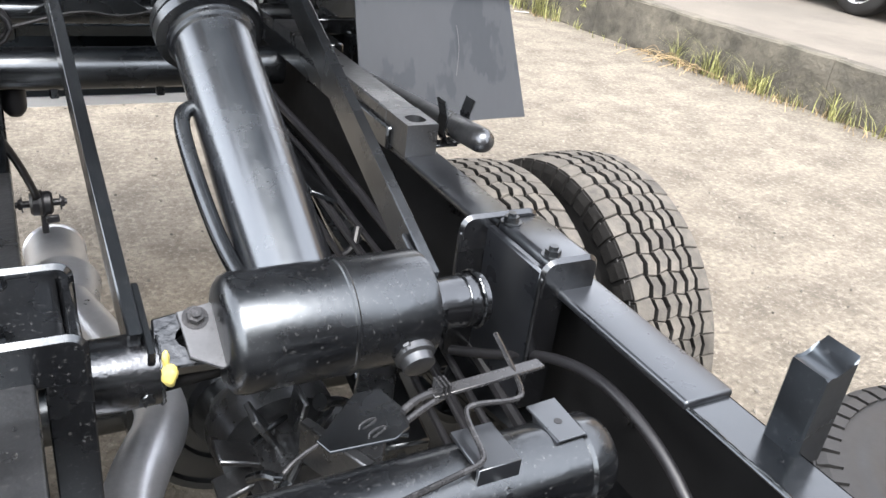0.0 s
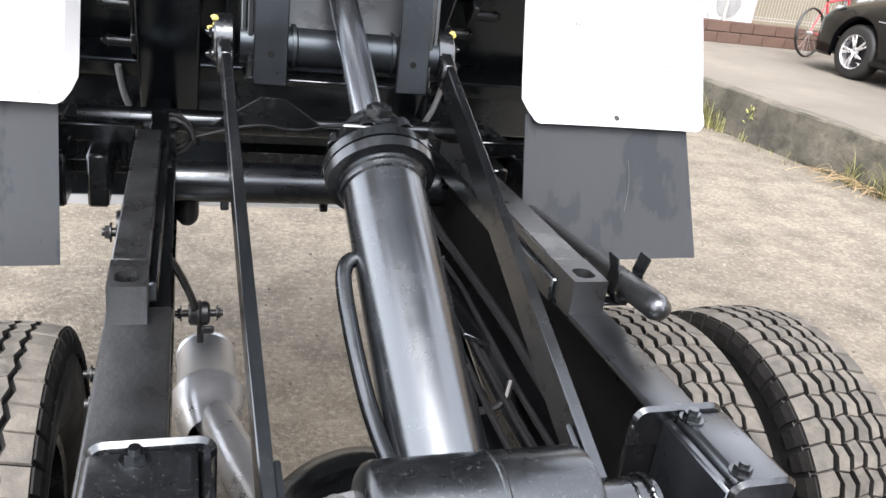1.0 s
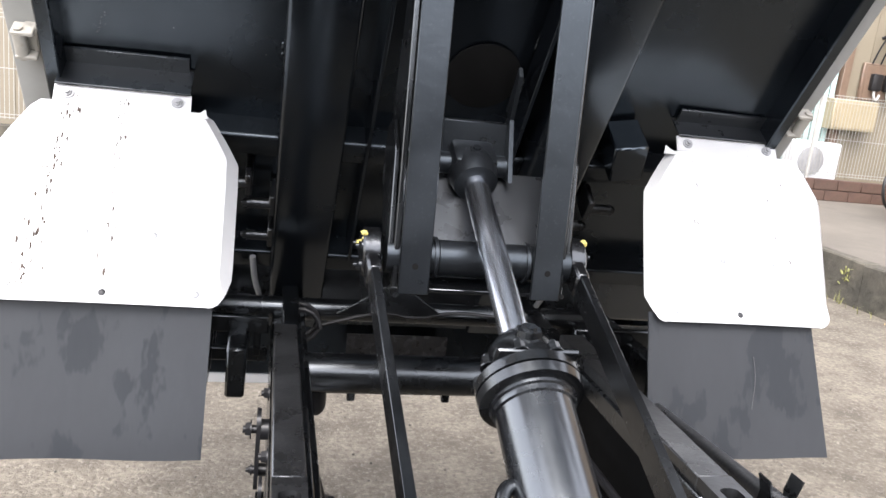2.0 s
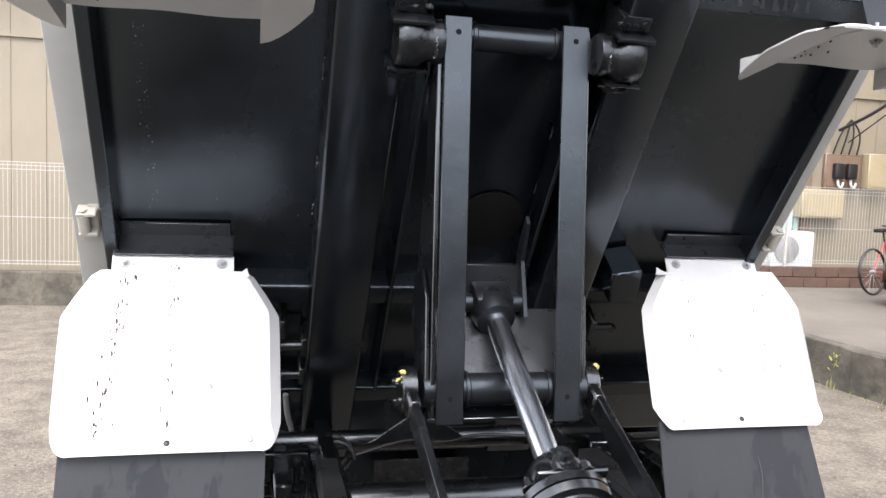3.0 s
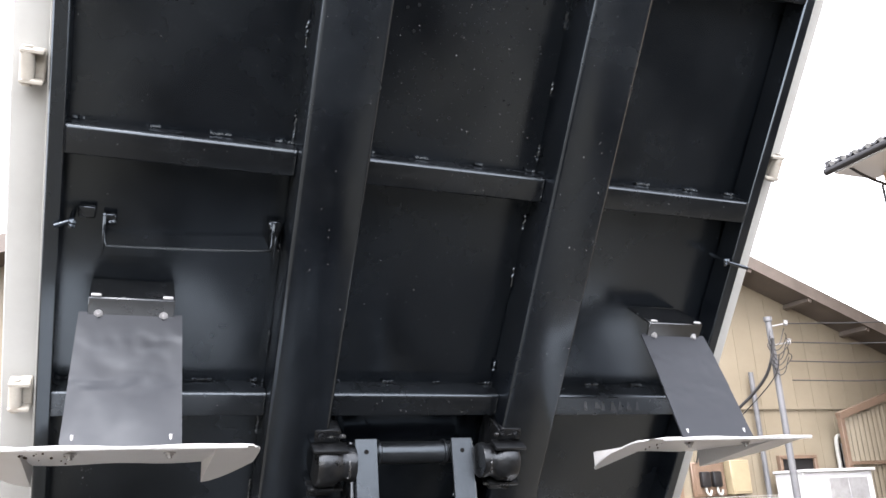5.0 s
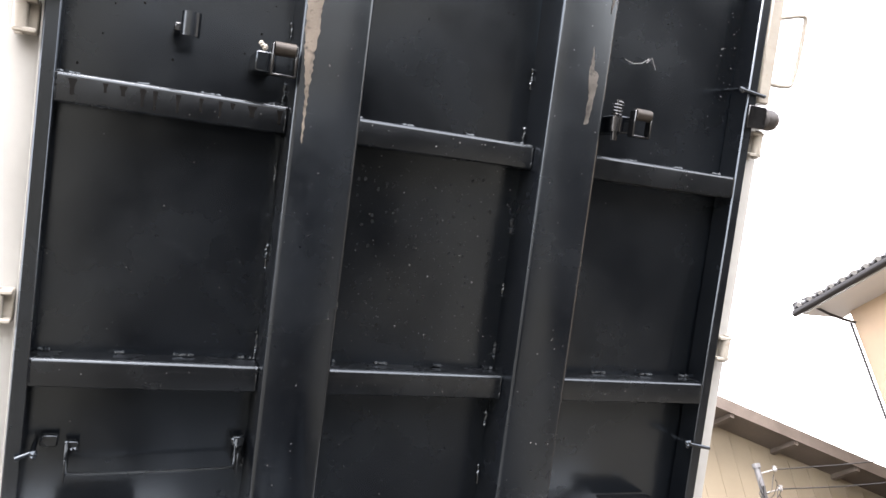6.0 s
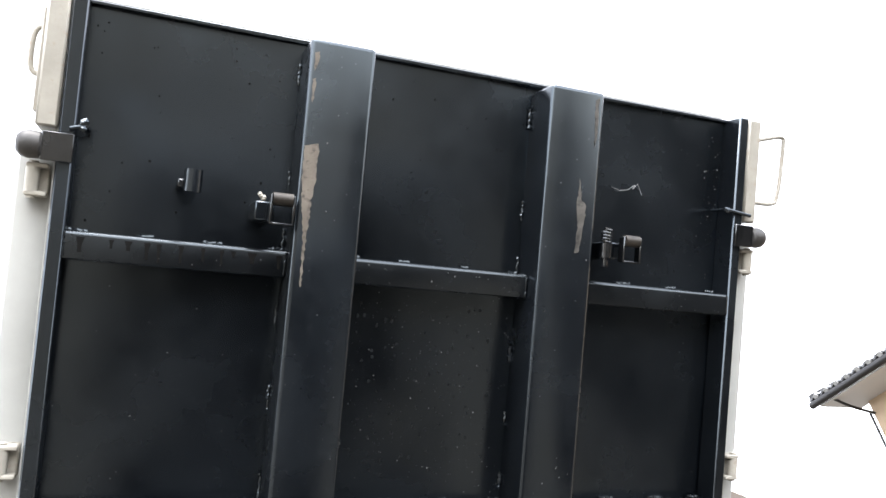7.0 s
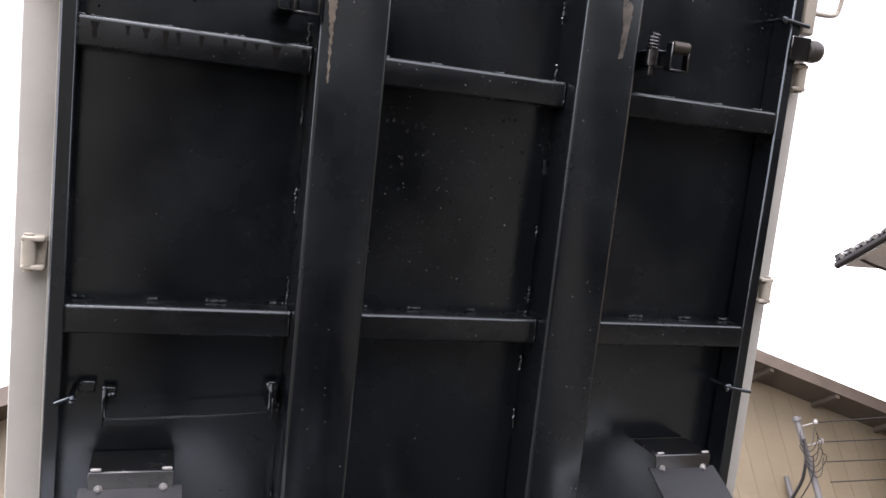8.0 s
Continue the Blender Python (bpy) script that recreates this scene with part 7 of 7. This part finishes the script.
# ---- bicycle ----
def bicycle(m):
    bk = thing("bicycle", "red bicycle with black tyres beside the block wall", "bicycle", m)
    for y in (-0.5, 0.5):
        bm = BM()
        lathe(bm, [(-0.018, 0.31), (-0.02, 0.325), (0, 0.335), (0.02, 0.325), (0.018, 0.31), (-0.018, 0.31)], (0, y, 0.335), (1, 0, 0), 40, False)
        w = part("wheel", bm, TYRE, bk)
        bm = BM()
        for k in range(16):
            t = 2 * math.pi * k / 16
            rod(bm, (0.015 * (-1) ** k, y, 0.335), (0, y + 0.31 * math.cos(t), 0.335 + 0.31 * math.sin(t)), 0.0015, n=5)
        rod(bm, (-0.04, y, 0.335), (0.04, y, 0.335), 0.02, n=10)
        part("spoke", bm, ZINC, w)
    bm = BM()
    pts = dict(bb=(0, -0.06, 0.3), seat=(0, -0.2, 0.75), head=(0, 0.33, 0.82), headl=(0, 0.36, 0.7), rear=(0, -0.5, 0.335))
    for a, b, r in (("bb", "seat", 0.016), ("bb", "headl", 0.019), ("seat", "head", 0.016), ("head", "headl", 0.02), ("bb", "rear", 0.011), ("seat", "rear", 0.01)):
        rod(bm, pts[a], pts[b], r, n=12)
    part("frame", bm, RED, bk)
    bm = BM()
    sweep(bm, [(0, 0.36, 0.7), (0.0, 0.4, 0.6), (0.05, 0.48, 0.4), (0.05, 0.5, 0.335)], 0.011, 8)
    sweep(bm, [(0, 0.36, 0.7), (0.0, 0.4, 0.6), (-0.05, 0.48, 0.4), (-0.05, 0.5, 0.335)], 0.011, 8)
    part("fork", bm, DARK, bk)
    bm = BM()
    sweep(bm, [(-0.3, 0.25, 1.0), (-0.15, 0.3, 0.98), (0, 0.32, 0.97), (0.15, 0.3, 0.98), (0.3, 0.25, 1.0)], 0.012, 8)
    rod(bm, (0, 0.33, 0.82), (0, 0.31, 0.97), 0.013, n=10)
    part("handlebar", bm, DARK, bk)
    bm = BM()
    box(bm, (0, -0.24, 0.92), (0.14, 0.27, 0.06), bevel=0.025, seg=2)
    rod(bm, (0, -0.2, 0.75), (0, -0.23, 0.9), 0.013, n=10)
    part("saddle", bm, DARK, bk)
    bm = BM()
    rod(bm, (-0.08, -0.06, 0.3), (0.08, -0.06, 0.3), 0.012, n=10)
    rod(bm, (0.06, -0.06, 0.3), (0.06, 0.06, 0.2), 0.009, n=8)
    box(bm, (0.1, 0.06, 0.2), (0.08, 0.06, 0.02), bevel=0.004)
    lathe(bm, [(0, 0.085), (0.004, 0.085)], (0.045, -0.06, 0.3), (1, 0, 0), 24)
    part("crank", bm, DARK, bk)


bicycle(pose(8.4, 8.4, 0.395, 0, -6, -72))

# ---- things along the house ----
pole = thing("utility_pole", "grey steel service pole with looped black cables", "utility pole")
bm = BM()
rod(bm, (10.2, 9.6, 0.3), (10.2, 9.6, 4.95), 0.064, 0.055, n=20)
part("shaft", bm, CONC_POLE, pole)
bm = BM()
rod(bm, (10.2, 9.6, 4.94), (10.2, 9.6, 5.02), 0.075, n=16)
part("cap", bm, CONC_POLE, pole)
for z in (4.85, 4.5):
    bm = BM()
    rod(bm, (10.27, 9.6, z), (10.55, 9.55, z + 0.05), 0.012, n=8)
    lathe(bm, [(0, 0.03), (0.03, 0.045), (0.06, 0.03), (0.09, 0.045), (0.1, 0.02)], (10.55, 9.55, z + 0.02), (0.3, 0, 1), 14)
    part("insulator", bm, ZINC, pole)
for k in range(7):
    z = 4.75 - 0.09 * k
    a = 0.14 + 0.05 * (k % 3)
    bm = BM()
    sweep(bm, [(10.14, 9.52, z), (10.2 - a, 9.5, z - 0.1), (10.12, 9.48, z - 0.3), (10.3, 9.5, z - 0.25), (10.2 + a * 1.6, 9.52, z - 0.02), (10.45, 9.5, z + 0.05)], 0.008, 6)
    part("cable", bm, DARK, pole)
bm = BM()
sweep(bm, [(10.15, 9.5, 4.6), (10.05, 9.5, 4.2), (9.95, 9.7, 3.8), (9.5, 10.3, 3.2), (9.2, 10.8, 2.9)], 0.028, 8)
part("cable", bm, DARK, pole)
bm = BM()
sweep(bm, [(10.25, 9.52, 4.3), (10.15, 9.5, 4.0), (10.0, 9.7, 3.7), (9.6, 10.3, 3.1), (9.4, 10.8, 2.7)], 0.011, 8)
part("cable", bm, DARK, pole)
for z0, z1 in ((4.9, 5.2), (4.55, 4.7), (4.2, 4.3), (3.85, 3.95)):
    bm = BM()
    sweep(bm, [(10.5, 9.55, z0), (13.0, 9.5, (z0 + z1) / 2 - 0.05), (20.0, 9.3, z1 + 0.4)], 0.011, 6)
    part("wire", bm, DARK, pole)
bm = BM()
box(bm, (10.2, 9.48, 1.48), (0.33, 0.14, 0.36), bevel=0.02)
part("meter_box", bm, BEIGE, pole)

conduit = thing("conduit_pipe", "grey conduit pipe standing against the siding", "pipe")
bm = BM()
rod(bm, (10.75, 10.85, 0.4), (10.75, 10.85, 4.2), 0.05, n=16)
part("pipe", bm, CONC_POLE, conduit)
drain = thing("drain_pipe", "brown drain pipe on the siding", "pipe")
bm = BM()
rod(bm, (-3.0, 10.88, 0.1), (-3.0, 10.88, 3.35), 0.045, n=16)
part("pipe", bm, WOODBROWN, drain)
bm = BM()
box(bm, (-3.0, 10.86, 3.36), (0.25, 0.16, 0.12), bevel=0.02)
part("hopper", bm, BEIGE, drain)


def simple_box(name, label, cat, c, size, material, door=None, bevel=0.015):
    t = thing(name, label, cat)
    bm = BM()
    box(bm, c, size, bevel=bevel)
    part("body", bm, material, t)
    bm = BM()
    box(bm, (c[0], c[1] - size[1] / 2 - 0.004, c[2]), (size[0] * 0.86, 0.012, size[2] * 0.86), bevel=0.004)
    part("cover", bm, door or material, t)
    return t


simple_box("junction_box", "beige electrical cabinet mounted on the siding", "cabinet", (10.08, 10.88, 2.22), (0.45, 0.2, 0.62), BEIGE)
simple_box("wall_box", "beige box mounted low behind the fence", "cabinet", (8.95, 10.86, 1.62), (0.85, 0.26, 0.5), BEIGE)
simple_box("meter_board", "brown board behind the electricity meters", "board", (9.45, 10.95, 2.2), (0.75, 0.06, 0.62), WOODBROWN)
for x in (9.32, 9.58):
    m_ = thing("electric_meter", "dark glass electricity meter on the siding", "meter", group="electricity meters")
    bm = BM()
    box(bm, (x, 10.88, 2.2), (0.2, 0.12, 0.28), bevel=0.03, seg=2)
    part("case", bm, DARK, m_)
    bm = BM()
    sweep(bm, [(x, 10.88, 2.06), (x - 0.02, 10.84, 1.95), (x + 0.05, 10.84, 1.9), (x + 0.1, 10.86, 2.0)], 0.022, 8)
    part("conduit", bm, PVC, m_)
for k in range(4):
    bm = BM()
    sweep(bm, [(9.2 + 0.16 * k, 10.9, 2.5), (9.25 + 0.15 * k, 10.86, 2.75), (9.35 + 0.1 * k, 10.86, 2.95), (9.5, 10.88, 3.1)], 0.016, 6)
    tagged(part("wall_cable", bm, DARK), "black cable looped on the siding", "cable", "cables on the siding")

ac = thing("air_conditioner", "white outdoor air conditioner unit behind the fence", "air conditioner")
bm = BM()
box(bm, (7.42, 9.55, 0.92), (0.78, 0.28, 0.56), bevel=0.02)
for dx in (-0.28, 0.28):
    box(bm, (7.42 + dx, 9.55, 0.515), (0.06, 0.3, 0.25))
part("case", bm, CABINET, ac)
bm = BM()
lathe(bm, [(0, 0.21), (0.01, 0.21), (0.012, 0.2)], (7.32, 9.405, 0.92), (0, -1, 0), 32)
part("fan_grille", bm, ZINC, ac)

shed = thing("storage_shed", "white steel storage shed with grey sliding doors", "shed")
bm = BM()
box(bm, (11.75, 10.45, 1.3), (1.7, 0.7, 1.9), bevel=0.01)
box(bm, (11.75, 10.42, 2.27), (1.76, 0.8, 0.05), bevel=0.008)
part("body", bm, CABINET, shed)
for x in (11.72, 12.2):
    bm = BM()
    box(bm, (x, 10.085, 1.28), (0.48, 0.02, 1.7), bevel=0.004)
    part("door", bm, ZINC, shed)

rail = thing("metal_railing", "black metal railing in front of the shed", "railing")
for z in (1.6, 0.6):
    bm = BM()
    box(bm, (11.6, 9.6, z), (2.3, 0.03, 0.04), bevel=0.004)
    part("rail", bm, DARK, rail)
for k in range(20):
    bm = BM()
    rod(bm, (10.5 + k * 0.115, 9.6, 0.4), (10.5 + k * 0.115, 9.6, 1.6), 0.01, n=8)
    part("post", bm, DARK, rail)

door = thing("house_door", "brown framed door in the siding", "door")
bm = BM()
for x, w in ((11.22, 0.07), (12.1, 0.07)):
    box(bm, (x, 10.95, 1.45), (w, 0.1, 2.2), bevel=0.005)
box(bm, (11.66, 10.95, 2.56), (0.95, 0.1, 0.07), bevel=0.005)
part("frame", bm, WOODBROWN, door)
bm = BM()
box(bm, (11.66, 10.98, 1.45), (0.82, 0.04, 2.15))
part("leaf", bm, DARK, door)
win = thing("window_grille", "small dark barred window in the siding", "window")
bm = BM()
box(bm, (12.95, 10.97, 2.55), (0.4, 0.05, 0.5), bevel=0.004)
part("pane", bm, DARK, win)
for k in range(6):
    bm = BM()
    rod(bm, (12.78 + k * 0.07, 10.92, 2.3), (12.78 + k * 0.07, 10.92, 2.8), 0.009, n=8)
    part("bar", bm, ZINC, win)
vent = thing("vent_pipe", "white bent vent pipe on the siding", "pipe")
bm = BM()
sweep(bm, [(12.9, 10.92, 2.95), (12.72, 10.86, 2.95), (12.66, 10.86, 2.85), (12.66, 10.86, 2.3)], 0.04, 10)
part("pipe", bm, PVC, vent)

shutter = thing("shutter_door", "pale teal slatted shutter in the siding", "shutter")
bm = BM()
box(bm, (7.7, 10.98, 1.5), (1.9, 0.04, 2.4))
part("backing", bm, DARK, shutter)
for k in range(17):
    bm = BM()
    box(bm, (6.83 + k * 0.11, 10.95, 1.5), (0.085, 0.03, 2.36), bevel=0.004)
    part("slat", bm, TEAL, shutter)
bm = BM()
box(bm, (8.75, 10.94, 1.6), (0.14, 0.12, 2.8), bevel=0.006)
part("post", bm, WOODBROWN, shutter)

carport = thing("carport", "brown framed lean-to with corrugated panels", "carport")
bm = BM()
box(bm, (12.62, 10.6, 1.85), (0.1, 0.1, 2.9), bevel=0.006)
part("post", bm, WOODBROWN, carport)
bm = BM()
box(bm, (14.1, 10.6, 3.75), (3.2, 0.12, 0.14), pose(0, 0, 0, 0, -16, 0), bevel=0.006)
part("beam", bm, WOODBROWN, carport)
bm = BM()
n = 90
rows = []
for k in range(n + 1):
    x = 12.7 + 3.0 * k / n
    yy = 10.62 + 0.018 * math.sin(k * 1.6)
    top = 3.2 + (x - 12.62) * 0.28
    rows.append((bm.verts.new((x, yy, 0.4)), bm.verts.new((x, yy, top))))
for a, b in zip(rows, rows[1:]):
    bm.faces.new((a[0], b[0], b[1], a[1]))
part("corrugated_panel", bm, SIDING, carport)
for z in (1.6, 2.4):
    bm = BM()
    box(bm, (14.1, 10.57, z), (3.0, 0.05, 0.07), bevel=0.004)
    part("beam", bm, WOODBROWN, carport)

# ---- the second house, with tiled eaves ----
h2 = thing("tiled_house", "peach rendered house with grey tiled eaves", "building")
EX, EY, EZ = 11.66, 8.9, 7.88
bm = BM()
slab(bm, [(12.62, 8.5), (24, 8.5), (24, -6), (12.62, -6)], 8.0, Matrix.Translation((0, 0, 3.9)))
part("wall", bm, PEACH, h2, smooth=False)
bm = BM()
rod(bm, (12.58, 8.54, 0.4), (12.58, 8.54, 7.5), 0.025, n=10)
part("corner_pipe", bm, DARK, h2)
pitch = 0.42
bm = BM()
m = Matrix(((1, 0, 0, EX), (0, 1, 0, EY - 15), (pitch, 0, 1, EZ), (0, 0, 0, 1)))
box(bm, (3.2, 7.5, -0.02), (6.4, 15.0, 0.08))
bm.transform(m)
part("roof", bm, ROOFM, h2, smooth=False)
bm = BM()
box(bm, ((EX + 12.7) / 2 + 0.03, EY - 7.4, EZ - 0.13), (12.7 - EX, 14.6, 0.03))
part("soffit", bm, CABINET, h2, smooth=False)
bm = BM()
sweep(bm, [(EX - 0.02, EY + 0.05, EZ - 0.06), (EX - 0.02, EY - 15, EZ - 0.06)], 0.07, 10, 0)
part("gutter", bm, DARK, h2)
bm = BM()
sweep(bm, [(EX + 0.05, EY - 0.4, EZ - 0.1), (EX + 0.4, EY - 0.45, EZ - 0.3), (EX + 0.98, EY - 0.42, EZ - 0.4)], 0.028, 10)
part("downpipe", bm, DARK, h2)
bm = BM()
box(bm, (3.2, 15.02, 0.05), (6.4, 0.06, 0.22))
bm.transform(m)
part("barge_board", bm, DARK, h2, smooth=False)
tme = None
for i in range(22):
    for j in range(12):
        if tme is None:
            bm = BM()
            seg = [(-0.15, 0.0), (-0.1, 0.035), (-0.04, 0.05), (0.02, 0.04), (0.09, 0.005), (0.15, 0.0)]
            for x0 in (0.0,):
                a = [bm.verts.new((-0.02, y, z + 0.045)) for y, z in seg]
                b = [bm.verts.new((0.3, y, z + 0.02)) for y, z in seg]
                c = [bm.verts.new((-0.02, y, z + 0.01)) for y, z in seg]
                for k in range(5):
                    bm.faces.new((a[k], a[k + 1], b[k + 1], b[k]))
                    bm.faces.new((c[k], c[k + 1], a[k + 1], a[k]))
            ob = part("roof_tile", bm, TILEM, h2)
            tme = ob.data
        else:
            ob = new("roof_tile", tme)
            ob.parent = h2
        ob.location = m @ Vector((0.27 * i, 14.9 - 0.28 * j, 0.02))
        ob.rotation_euler = (0, -math.atan(pitch), 0)
# eave end caps
for j in range(52):
    bm = BM()
    rod(bm, m @ Vector((-0.05, 14.85 - 0.28 * j, 0.06)), m @ Vector((0.03, 14.85 - 0.28 * j, 0.08)), 0.055, n=12)
    part("eave_cap", bm, ZINC, h2)
